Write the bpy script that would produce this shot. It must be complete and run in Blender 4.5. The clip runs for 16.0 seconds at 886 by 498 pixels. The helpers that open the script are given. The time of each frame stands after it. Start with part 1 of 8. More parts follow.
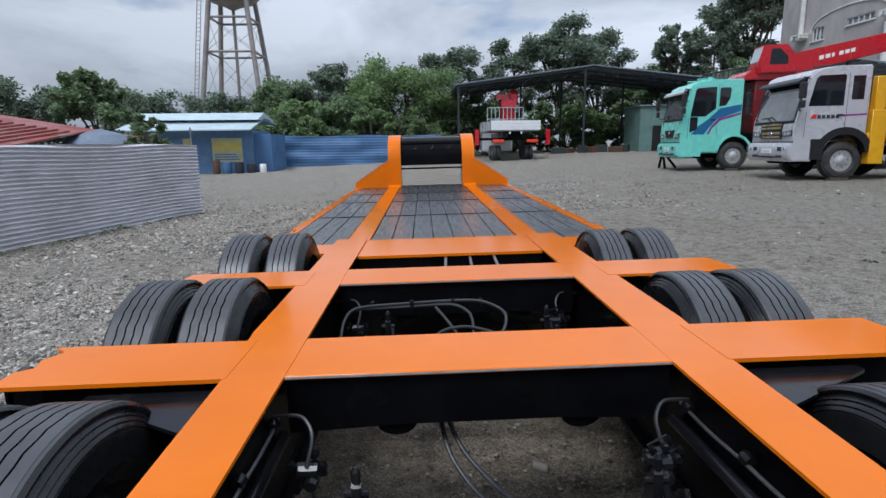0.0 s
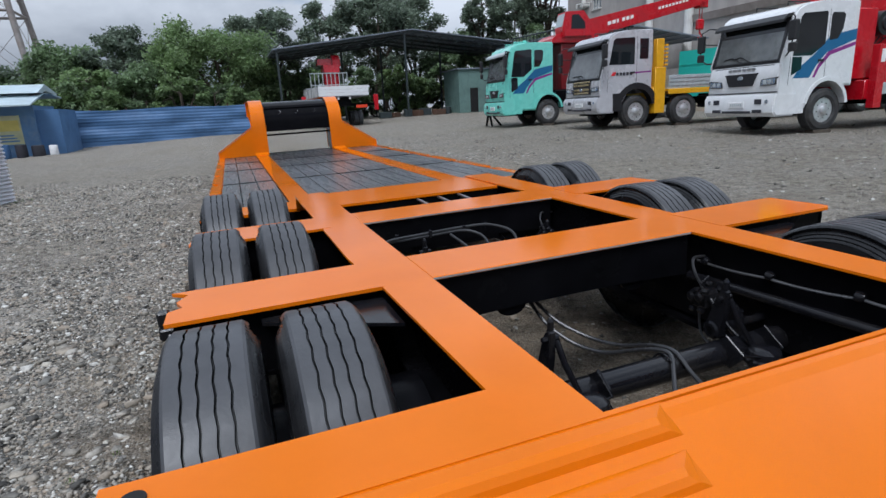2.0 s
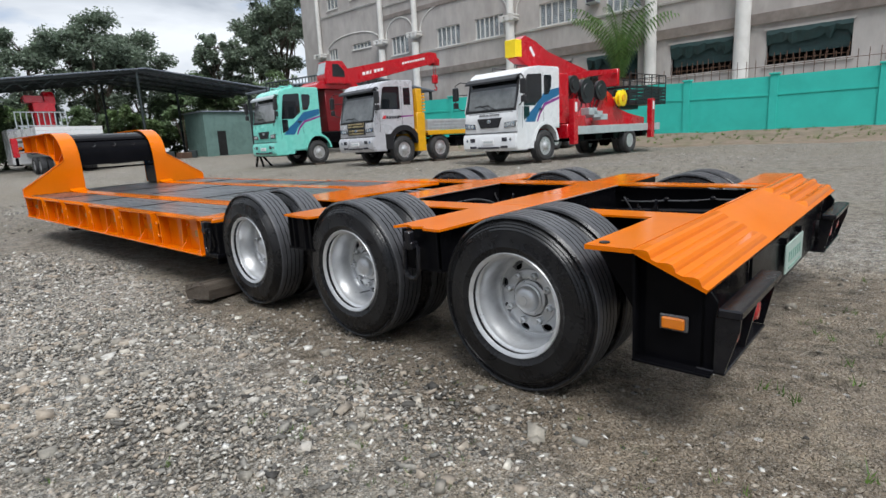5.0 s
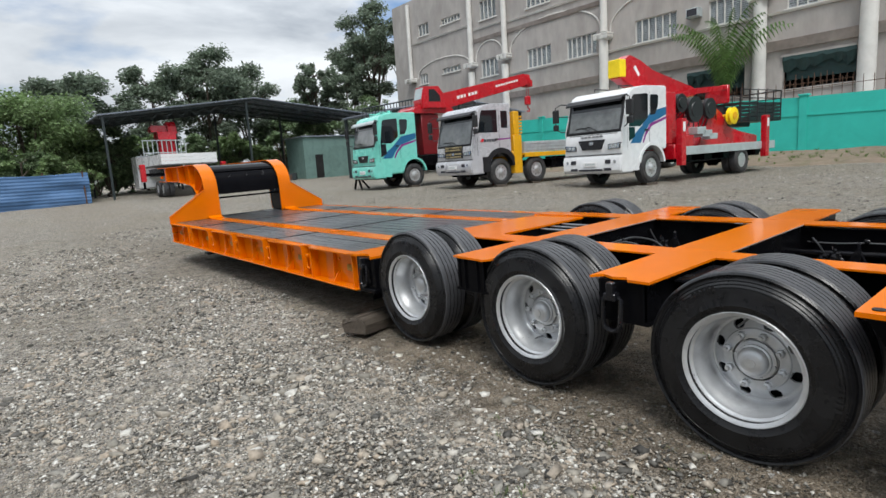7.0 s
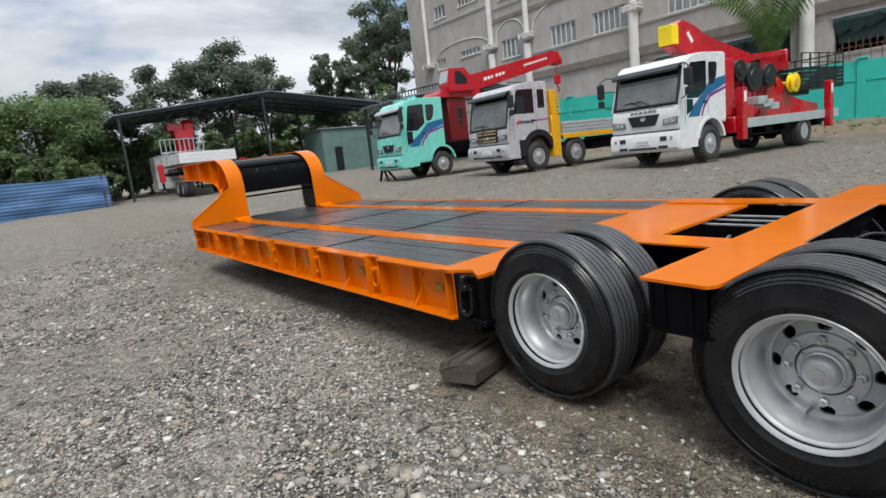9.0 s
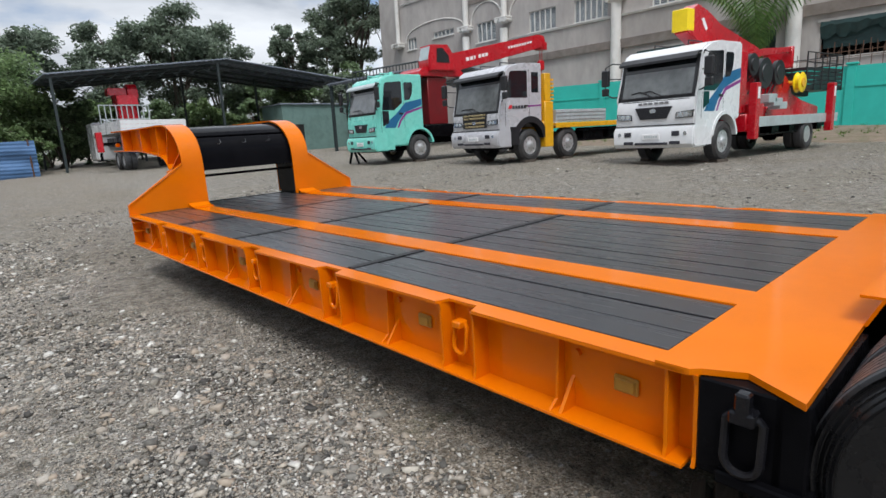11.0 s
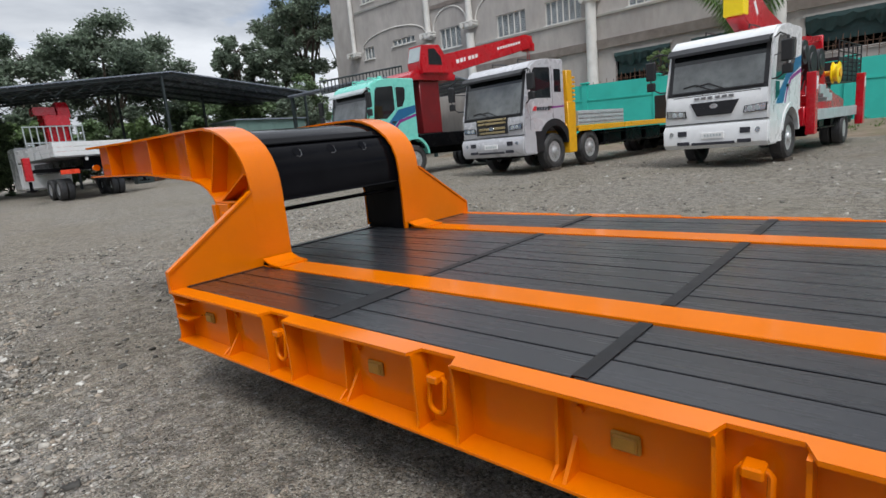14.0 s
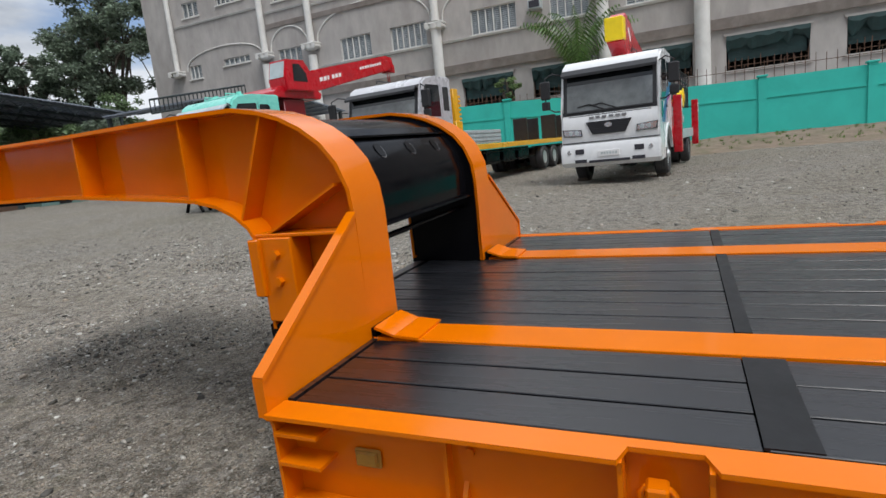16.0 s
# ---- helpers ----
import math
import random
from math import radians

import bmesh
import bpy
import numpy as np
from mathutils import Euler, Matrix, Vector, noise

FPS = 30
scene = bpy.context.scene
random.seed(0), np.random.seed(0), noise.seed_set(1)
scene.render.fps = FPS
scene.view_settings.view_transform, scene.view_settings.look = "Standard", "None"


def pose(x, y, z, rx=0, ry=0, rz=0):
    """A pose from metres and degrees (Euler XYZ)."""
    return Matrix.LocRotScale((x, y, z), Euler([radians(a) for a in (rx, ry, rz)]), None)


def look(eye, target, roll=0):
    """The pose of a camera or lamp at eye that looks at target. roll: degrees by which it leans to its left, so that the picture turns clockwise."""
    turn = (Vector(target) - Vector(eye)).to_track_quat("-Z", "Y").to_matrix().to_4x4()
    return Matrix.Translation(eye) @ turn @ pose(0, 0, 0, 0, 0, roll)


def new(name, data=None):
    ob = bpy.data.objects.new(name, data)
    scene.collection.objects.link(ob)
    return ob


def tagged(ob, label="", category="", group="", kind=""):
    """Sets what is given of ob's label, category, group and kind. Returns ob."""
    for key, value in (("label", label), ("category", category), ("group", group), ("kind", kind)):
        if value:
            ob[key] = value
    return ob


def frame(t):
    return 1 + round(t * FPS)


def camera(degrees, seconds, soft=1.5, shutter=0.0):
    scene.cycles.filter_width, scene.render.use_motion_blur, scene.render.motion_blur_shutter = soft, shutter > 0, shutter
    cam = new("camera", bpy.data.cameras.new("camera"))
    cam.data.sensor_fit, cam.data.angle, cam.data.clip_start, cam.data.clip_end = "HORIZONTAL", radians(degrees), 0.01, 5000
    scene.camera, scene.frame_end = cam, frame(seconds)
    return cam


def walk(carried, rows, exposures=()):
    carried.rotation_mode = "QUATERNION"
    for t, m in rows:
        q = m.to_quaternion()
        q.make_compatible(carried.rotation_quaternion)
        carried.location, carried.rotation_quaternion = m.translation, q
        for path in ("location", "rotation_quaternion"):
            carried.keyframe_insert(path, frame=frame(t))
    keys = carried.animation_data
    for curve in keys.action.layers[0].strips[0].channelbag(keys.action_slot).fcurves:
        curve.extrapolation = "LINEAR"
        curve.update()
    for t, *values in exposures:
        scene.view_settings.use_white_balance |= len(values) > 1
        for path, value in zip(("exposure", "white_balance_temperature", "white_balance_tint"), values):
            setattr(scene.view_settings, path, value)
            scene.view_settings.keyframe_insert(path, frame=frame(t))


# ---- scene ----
cam = camera(78.1, 16.0)
PATH = [
    (0, (-0.161, 0.259, 1.458), (-0.094, 2.223, 1.085), -0.6),
    (0.5, (-0.3, 0.197, 1.426), (-0.165, 2.148, 1.005), -0.7),
    (1, (-0.564, 0.064, 1.389), (-0.318, 1.995, 0.929), -1.2),
    (1.5, (-0.839, 0.056, 1.36), (-0.403, 1.947, 0.873), -1.9),
    (2, (-1.223, 0.043, 1.365), (-0.556, 1.86, 0.863), -2.9),
    (2.5, (-1.662, 0.014, 1.368), (-0.755, 1.723, 0.861), -3.9),
    (3, (-2.118, 0.1, 1.336), (-0.991, 1.672, 0.827), -4.8),
    (3.2, (-2.294, 0.135, 1.354), (-1.091, 1.649, 0.844), -5.3),
    (5.3, (-3.639, -0.038, 1.192), (-2.188, 1.283, 0.805), -2.9),
    (5.5, (-3.677, -0.038, 1.197), (-2.246, 1.306, 0.815), -2.4),
    (6, (-3.747, 0.028, 1.229), (-2.378, 1.439, 0.863), -1.9),
    (6.5, (-3.827, 0.232, 1.289), (-2.52, 1.707, 0.947), -2.6),
    (7, (-3.908, 0.476, 1.383), (-2.66, 2.008, 1.074), -3.7),
    (7.5, (-3.914, 0.843, 1.397), (-2.713, 2.416, 1.105), -4.8),
    (8, (-3.867, 1.245, 1.385), (-2.696, 2.84, 1.09), -5.7),
    (8.5, (-3.712, 1.643, 1.376), (-2.542, 3.234, 1.06), -6.0),
    (8.7, (-3.653, 1.778, 1.376), (-2.478, 3.363, 1.049), -6.2),
    (10.8, (-3.074, 3.811, 1.342), (-1.763, 5.265, 0.932), -2.9),
    (11, (-3.018, 4.05, 1.344), (-1.709, 5.506, 0.94), -3.0),
    (11.5, (-2.911, 4.626, 1.356), (-1.604, 6.086, 0.956), -3.9),
    (12, (-2.859, 5.235, 1.375), (-1.551, 6.699, 0.991), -4.5),
    (12.5, (-2.829, 5.831, 1.41), (-1.523, 7.302, 1.051), -4.8),
    (13, (-2.83, 6.401, 1.415), (-1.503, 7.86, 1.085), -5.1),
    (13.5, (-2.804, 6.992, 1.393), (-1.435, 8.403, 1.022), -5.4),
    (14, (-2.816, 7.545, 1.38), (-1.36, 8.865, 1.007), -5.2),
    (14.5, (-2.783, 8.1, 1.356), (-1.239, 9.318, 0.992), -5.0),
    (15, (-2.751, 8.703, 1.373), (-1.16, 9.861, 1.015), -5.0),
    (15.5, (-2.713, 9.287, 1.389), (-1.036, 10.32, 1.041), -5.5),
    (16, (-2.714, 9.863, 1.373), (-0.917, 10.675, 1.037), -5.9),
]
walk(cam, [(t, look(eye, target, roll)) for t, eye, target, roll in PATH], [(0.0, -0.12, 5800, 10), (1.0, -0.05, 5750, 10), (2.0, -0.20, 5850, 10), (3.0, -0.15, 6150, 10), (5.5, 0.20, 6350, 9), (7.0, 0.16, 6450, 8), (8.5, 0.08, 6450, 9), (11.0, 0.10, 6350, 10), (12.5, 0.02, 6370, 10), (14.0, -0.02, 6400, 10), (16.0, -0.02, 6400, 10)])

# ---- light ----
SUN_ELEV, SUN_AZ = 58.0, 215.0
world = bpy.data.worlds.new("world")
scene.world = world
world.use_nodes = True
wt = world.node_tree
wt.nodes.clear()


def wnode(kind, **kw):
    n = wt.nodes.new(kind)
    for k, v in kw.items():
        if k in n.inputs:
            n.inputs[k].default_value = v
    return n


w_out = wnode("ShaderNodeOutputWorld")
w_bg = wnode("ShaderNodeBackground", Strength=1.0)
w_sky = wnode("ShaderNodeTexSky")
w_sky.sky_type = "NISHITA"
w_sky.sun_disc = False
w_sky.sun_elevation = radians(SUN_ELEV)
w_sky.sun_rotation = radians(SUN_AZ)
w_skygain = wnode("ShaderNodeMix")
w_skygain.data_type, w_skygain.blend_type = "RGBA", "MULTIPLY"
w_skygain.inputs[0].default_value = 1.0
w_skygain.inputs[7].default_value = (0.085, 0.09, 0.10, 1)
w_co = wnode("ShaderNodeTexCoord")
w_map = wnode("ShaderNodeMapping")
w_map.inputs["Scale"].default_value = (1.0, 1.0, 2.6)
w_map.inputs["Location"].default_value = (0.35, 1.1, 0.2)
w_n1 = wnode("ShaderNodeTexNoise", Scale=1.9, Detail=9.0, Roughness=0.56, Distortion=0.35)
w_n2 = wnode("ShaderNodeTexNoise", Scale=3.4, Detail=6.0, Roughness=0.5)
w_col = wnode("ShaderNodeValToRGB")
w_col.color_ramp.elements[0].position, w_col.color_ramp.elements[0].color = 0.34, (0.30, 0.335, 0.39, 1)
w_col.color_ramp.elements[1].position, w_col.color_ramp.elements[1].color = 0.62, (0.80, 0.83, 0.87, 1)
w_gap = wnode("ShaderNodeValToRGB")
w_gap.color_ramp.elements[0].position, w_gap.color_ramp.elements[0].color = 0.56, (0, 0, 0, 1)
w_gap.color_ramp.elements[1].position, w_gap.color_ramp.elements[1].color = 0.70, (1, 1, 1, 1)
w_mix = wnode("ShaderNodeMix")
w_mix.data_type = "RGBA"
L = wt.links
L.new(w_co.outputs["Generated"], w_map.inputs["Vector"])
L.new(w_map.outputs[0], w_n1.inputs["Vector"])
L.new(w_map.outputs[0], w_n2.inputs["Vector"])
L.new(w_n1.outputs["Fac"], w_col.inputs[0])
L.new(w_n2.outputs["Fac"], w_gap.inputs[0])
L.new(w_sky.outputs[0], w_skygain.inputs[6])
L.new(w_gap.outputs[0], w_mix.inputs[0])
L.new(w_col.outputs[0], w_mix.inputs[6])
L.new(w_skygain.outputs[2], w_mix.inputs[7])
# an overcast sky grows brighter towards the zenith
w_sep = wnode("ShaderNodeSeparateXYZ")
w_zen = wnode("ShaderNodeMapRange")
for k, v in zip(("From Min", "From Max", "To Min", "To Max"), (0.0, 1.0, 0.85, 2.3)):
    w_zen.inputs[k].default_value = v
w_mul = wnode("ShaderNodeVectorMath")
w_mul.operation = "SCALE"
L.new(w_co.outputs["Generated"], w_sep.inputs[0])
L.new(w_sep.outputs["Z"], w_zen.inputs["Value"])
w_side = wnode("ShaderNodeMapRange")
for k, v in zip(("From Min", "From Max", "To Min", "To Max"), (-1.0, 1.0, 0.64, 1.14)):
    w_side.inputs[k].default_value = v
w_both = wnode("ShaderNodeMath")
w_both.operation = "MULTIPLY"
L.new(w_sep.outputs["X"], w_side.inputs["Value"])
L.new(w_side.outputs[0], w_both.inputs[0])
L.new(w_zen.outputs[0], w_both.inputs[1])
L.new(w_mix.outputs[2], w_mul.inputs[0])
L.new(w_both.outputs[0], w_mul.inputs["Scale"])
L.new(w_mul.outputs[0], w_bg.inputs[0])
L.new(w_bg.outputs[0], w_out.inputs[0])

sun = new("sun", bpy.data.lights.new("sun", "SUN"))
sun.data.energy, sun.data.angle, sun.data.color = 2.4, radians(24), (1.0, 0.98, 0.95)
a, e = radians(SUN_AZ), radians(SUN_ELEV)
sun.matrix_world = look((0, 0, 0), (-math.sin(a) * math.cos(e), -math.cos(a) * math.cos(e), -math.sin(e)))

# ---- materials ----


def surf(name, col, rough=0.5, metal=0.0, var=0.12, scale=6.0, bump=0.1, bscale=60.0, dirt=None, dirt_amt=0.35, dscale=1.5, coat=0.0,
         rvar=0.12, island=0.0, objvar=0.0, trans=0.0, stretch=(1, 1, 1), dist=0.003, crough=0.08, spec=0.5, sheen=0.0):
    """Paint, metal, stone or wood: a base colour with grain at two scales, optional dirt or second tone in patches,
    fine relief.
    """
    m = bpy.data.materials.new(name)
    m.use_nodes = True
    nt = m.node_tree
    b = nt.nodes["Principled BSDF"]
    b.inputs["Metallic"].default_value = metal
    b.inputs["Coat Weight"].default_value = coat
    b.inputs["Specular IOR Level"].default_value = spec
    b.inputs["Sheen Weight"].default_value = sheen
    b.inputs["Sheen Roughness"].default_value = 0.2
    b.inputs["Sheen Tint"].default_value = (0.86, 0.92, 1.0, 1)
    b.inputs["Coat Roughness"].default_value = crough

    def nd(kind, **kw):
        n = nt.nodes.new(kind)
        for k, v in kw.items():
            n.inputs[k].default_value = v
        return n
    co = nd("ShaderNodeTexCoord")
    mp = nd("ShaderNodeMapping", Scale=stretch)
    nt.links.new(co.outputs["Object"], mp.inputs["Vector"])
    n1 = nd("ShaderNodeTexNoise", Scale=scale, Detail=6.0, Roughness=0.6)
    n2 = nd("ShaderNodeTexNoise", Scale=bscale, Detail=4.0, Roughness=0.6)
    n3 = nd("ShaderNodeTexNoise", Scale=dscale, Detail=7.0, Roughness=0.65, Distortion=0.4)
    for n in (n1, n2, n3):
        nt.links.new(mp.outputs[0], n.inputs["Vector"])
    hsv = nd("ShaderNodeHueSaturation", Color=(*col, 1))
    rng = nd("ShaderNodeMapRange")
    rng.inputs["From Min"].default_value, rng.inputs["From Max"].default_value = 0.3, 0.7
    rng.inputs["To Min"].default_value, rng.inputs["To Max"].default_value = 1 - var, 1 + var
    nt.links.new(n1.outputs["Fac"], rng.inputs["Value"])
    last = rng.outputs[0]
    for amt, src in ((island, "island"), (objvar, "object")):
        if amt:
            g = nd("ShaderNodeNewGeometry" if src == "island" else "ShaderNodeObjectInfo")
            r2 = nd("ShaderNodeMapRange")
            r2.inputs["To Min"].default_value, r2.inputs["To Max"].default_value = 1 - amt, 1 + amt
            nt.links.new(g.outputs["Random Per Island" if src == "island" else "Random"], r2.inputs["Value"])
            mu = nt.nodes.new("ShaderNodeMath")
            mu.operation = "MULTIPLY"
            nt.links.new(last, mu.inputs[0])
            nt.links.new(r2.outputs[0], mu.inputs[1])
            last = mu.outputs[0]
    nt.links.new(last, hsv.inputs["Value"])
    colour = hsv.outputs[0]
    if dirt:
        ramp = nd("ShaderNodeMapRange")
        ramp.inputs["From Min"].default_value, ramp.inputs["From Max"].default_value = 0.48, 0.72
        ramp.inputs["To Max"].default_value = dirt_amt
        nt.links.new(n3.outputs["Fac"], ramp.inputs["Value"])
        mx = nt.nodes.new("ShaderNodeMix")
        mx.data_type = "RGBA"
        mx.inputs[7].default_value = (*dirt, 1)
        nt.links.new(ramp.outputs[0], mx.inputs[0])
        nt.links.new(colour, mx.inputs[6])
        colour = mx.outputs[2]
    nt.links.new(colour, b.inputs["Base Color"])
    rr = nd("ShaderNodeMapRange")
    rr.inputs["From Min"].default_value, rr.inputs["From Max"].default_value = 0.3, 0.7
    rr.inputs["To Min"].default_value, rr.inputs["To Max"].default_value = max(0.02, rough - rvar), min(1, rough + rvar)
    nt.links.new(n3.outputs["Fac"], rr.inputs["Value"])
    nt.links.new(rr.outputs[0], b.inputs["Roughness"])
    if bump:
        bp = nd("ShaderNodeBump", Strength=bump, Distance=dist)
        nt.links.new(n2.outputs["Fac"], bp.inputs["Height"])
        nt.links.new(bp.outputs[0], b.inputs["Normal"])
    if trans:
        tl = nt.nodes.new("ShaderNodeBsdfTranslucent")
        nt.links.new(colour, tl.inputs[0])
        ms = nd("ShaderNodeMixShader", Fac=trans)
        nt.links.new(b.outputs[0], ms.inputs[1])
        nt.links.new(tl.outputs[0], ms.inputs[2])
        nt.links.new(ms.outputs[0], nt.nodes["Material Output"].inputs[0])
    return m


ORANGE = surf("orange_paint", (0.69, 0.156, 0.0), 0.12, var=0.05, scale=3, bump=0.05, bscale=7, dirt=(0.69, 0.175, 0.002), dirt_amt=0.35, dscale=1.2, dist=0.004, spec=0.21, rvar=0.05)
PRIMER = surf("grey_cut_edge", (0.30, 0.28, 0.27), 0.6, var=0.25, scale=20, bump=0.2, dirt=(0.5, 0.2, 0.05), dirt_amt=0.5, dscale=9)
BLACK = surf("black_chassis_paint", (0.004, 0.004, 0.005), 0.24, var=0.3, scale=5, bump=0.25, bscale=40, dirt=(0.010, 0.0095, 0.009), dirt_amt=0.30, spec=0.05)
NECK_BLACK = surf("black_neck_lacquer", (0.0035, 0.0035, 0.0045), 0.12, var=0.3, scale=4, bump=0.12, bscale=16, dirt=(0.006, 0.006, 0.007), dirt_amt=0.4, dscale=3, spec=0.06)
BLACK_GLOSS = surf("glossy_black_gear_paint", (0.008, 0.008, 0.010), 0.16, var=0.3, scale=5, bump=0.3, bscale=30, dirt=(0.03, 0.027, 0.024), dirt_amt=0.4, dscale=6, spec=0.3)
PLANK = surf("black_oiled_plank", (0.007, 0.007, 0.009), 0.28, var=0.35, scale=5, bump=0.10, bscale=26, dirt=(0.020, 0.020, 0.023), dirt_amt=0.40, dscale=1.4, stretch=(6, 0.6, 3), rvar=0.08, objvar=0.3, dist=0.003, coat=0.78, crough=0.34, sheen=0.34, spec=0.25)
JOINT = surf("worn_black_joint_plate", (0.010, 0.010, 0.011), 0.5, var=0.3, scale=8, bump=0.2, bscale=30, dirt=(0.03, 0.026, 0.024), dirt_amt=0.4, dscale=5, spec=0.3)
RUBBER = surf("tyre_rubber", (0.009, 0.009, 0.010), 0.27, var=0.25, scale=7, bump=0.35, bscale=60, dirt=(0.025, 0.025, 0.025), dirt_amt=0.35, dscale=5, rvar=0.14, spec=0.32)
RUBBER_OLD = surf("truck_tyre_rubber", (0.03, 0.03, 0.031), 0.7, var=0.25, scale=7, bump=0.2, bscale=80, dirt=(0.11, 0.10, 0.09), dirt_amt=0.4, dscale=4)
SILVER = surf("silver_wheel_paint", (0.64, 0.65, 0.66), 0.38, metal=0.65, var=0.10, scale=9, bump=0.2, bscale=60, dirt=(0.22, 0.22, 0.22), dirt_amt=0.35, dscale=6)
TREAD = surf("dusty_tread_rubber", (0.060, 0.061, 0.066), 0.42, var=0.25, scale=6, bump=0.3, bscale=60, dirt=(0.024, 0.024, 0.026), dirt_amt=0.75, dscale=3.2, rvar=0.12)
STEEL_DARK = surf("dull_pipe_metal", (0.16, 0.16, 0.165), 0.30, metal=0.6, var=0.25, scale=12, bump=0.2, bscale=60)
STEEL = surf("worn_steel", (0.30, 0.30, 0.31), 0.42, metal=0.8, var=0.25, scale=12, bump=0.2, bscale=60)
# near-black that stands in for the shade inside holes and the doorway
DARK = surf("dark_hollow", (0.006, 0.006, 0.006), 0.8, var=0.2)
AMBER = surf("amber_lens", (0.74, 0.20, 0.006), 0.18, var=0.08, bump=0.2, bscale=120, coat=0.5)
AMBER_OLD = surf("faded_marker_lens", (0.40, 0.205, 0.022), 0.45, var=0.2, bump=0.2, bscale=120, dirt=(0.5, 0.25, 0.04), dirt_amt=0.4, dscale=14)
REDLENS = surf("red_lens", (0.45, 0.012, 0.016), 0.15, var=0.08, bump=0.15, bscale=120, coat=0.5)
HOSE = surf("grey_air_hose", (0.030, 0.030, 0.032), 0.34, var=0.2, bump=0.1)
PLATE = surf("pale_number_plate", (0.34, 0.44, 0.39), 0.4, var=0.1, bump=0.1, dirt=(0.35, 0.4, 0.36), dirt_amt=0.3, dscale=10)
PLATE_INK = surf("plate_ink", (0.22, 0.36, 0.30), 0.5)
TIMBER = surf("weathered_timber", (0.078, 0.062, 0.047), 0.8, var=0.35, scale=6, bump=0.7, bscale=22, dirt=(0.06, 0.045, 0.035), dirt_amt=0.6, dscale=4, stretch=(1, 8, 8), dist=0.008)
WHITE = surf("white_cab_paint", (0.74, 0.75, 0.76), 0.28, var=0.04, bump=0.03, dirt=(0.55, 0.54, 0.51), dirt_amt=0.3, coat=0.4)
TEAL = surf("mint_cab_paint", (0.20, 0.66, 0.56), 0.28, var=0.05, bump=0.03, dirt=(0.18, 0.48, 0.42), dirt_amt=0.3, coat=0.4)
GREYCAB = surf("silver_cab_paint", (0.56, 0.56, 0.585), 0.30, metal=0.2, var=0.05, bump=0.03, dirt=(0.40, 0.40, 0.42), dirt_amt=0.3, coat=0.3)
GOLDTRIM = surf("champagne_grille_trim", (0.50, 0.40, 0.22), 0.3, metal=0.6, var=0.06)
CHROME = surf("bright_lamp_metal", (0.66, 0.68, 0.70), 0.16, metal=0.8, var=0.06)
TRIM = surf("black_plastic_trim", (0.016, 0.016, 0.018), 0.45, var=0.2, bump=0.1)
GLASS = surf("dark_cab_glass", (0.012, 0.015, 0.018), 0.05, var=0.25, scale=2.0, bump=0.0, coat=0.3, rvar=0.02)
# raised grey and dark patches put reflections and see-through light into the glass colour
SCREEN = surf("hazy_windscreen_glass", (0.13, 0.142, 0.145), 0.06, var=0.45, scale=1.3, bump=0.0, coat=0.8, rvar=0.03, dirt=(0.02, 0.022, 0.024), dirt_amt=0.8, dscale=0.9)
BLUE = surf("blue_stripe", (0.02, 0.13, 0.28), 0.35, var=0.06)
PURPLE = surf("purple_stripe", (0.24, 0.03, 0.22), 0.35, var=0.06)
REDPAINT = surf("red_crane_paint", (0.50, 0.006, 0.016), 0.28, var=0.10, bump=0.06, dirt=(0.30, 0.008, 0.014), dirt_amt=0.4, coat=0.4)
YELLOW = surf("yellow_crane_paint", (0.78, 0.40, 0.012), 0.35, var=0.07, bump=0.06, dirt=(0.55, 0.28, 0.02), dirt_amt=0.4)
YELLOWB = surf("bright_yellow_paint", (0.90, 0.66, 0.01), 0.35, var=0.06, bump=0.05)
DECKGREY = surf("grey_bed_aluminium", (0.50, 0.55, 0.56), 0.45, metal=0.3, var=0.12, bump=0.1, dirt=(0.3, 0.32, 0.32), dirt_amt=0.4)
INKWHITE = surf("white_marking", (0.8, 0.8, 0.8), 0.5)
INKDARK = surf("dark_marking", (0.03, 0.03, 0.04), 0.5)
INKRED = surf("red_marking", (0.6, 0.02, 0.03), 0.5)
CONCRETE = surf("stained_facade_render", (0.40, 0.375, 0.355), 0.85, var=0.14, scale=1.2, bump=0.3, bscale=14, dirt=(0.24, 0.22, 0.205), dirt_amt=0.55, dscale=0.35, stretch=(1, 1, 0.45), dist=0.01)
CONCRETE_BROWN = surf("stained_cornice", (0.30, 0.26, 0.235), 0.85, var=0.2, scale=1.5, bump=0.3, bscale=14, dirt=(0.15, 0.125, 0.11), dirt_amt=0.6, dscale=0.6, dist=0.01)
WHITEWASH = surf("white_column_paint", (0.66, 0.65, 0.62), 0.7, var=0.07, scale=1.5, bump=0.15, bscale=20, dirt=(0.46, 0.44, 0.41), dirt_amt=0.45, dscale=0.8)
LOUVRE = surf("window_louvre_glass", (0.42, 0.46, 0.48), 0.22, var=0.2, scale=2, bump=0.0)
# near-black base colour puts the dimness of unlit rooms into the slabs
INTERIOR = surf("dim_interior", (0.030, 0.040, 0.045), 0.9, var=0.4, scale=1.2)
GREENWALL = surf("turquoise_wall_paint", (0.035, 0.50, 0.42), 0.75, var=0.07, scale=0.9, bump=0.25, bscale=16, dirt=(0.03, 0.34, 0.29), dirt_amt=0.4, dscale=0.5, dist=0.008)
RUST = surf("rusty_iron", (0.10, 0.055, 0.035), 0.8, var=0.35, scale=10, bump=0.3)
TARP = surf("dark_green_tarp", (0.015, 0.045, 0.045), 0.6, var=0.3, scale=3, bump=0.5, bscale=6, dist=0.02)
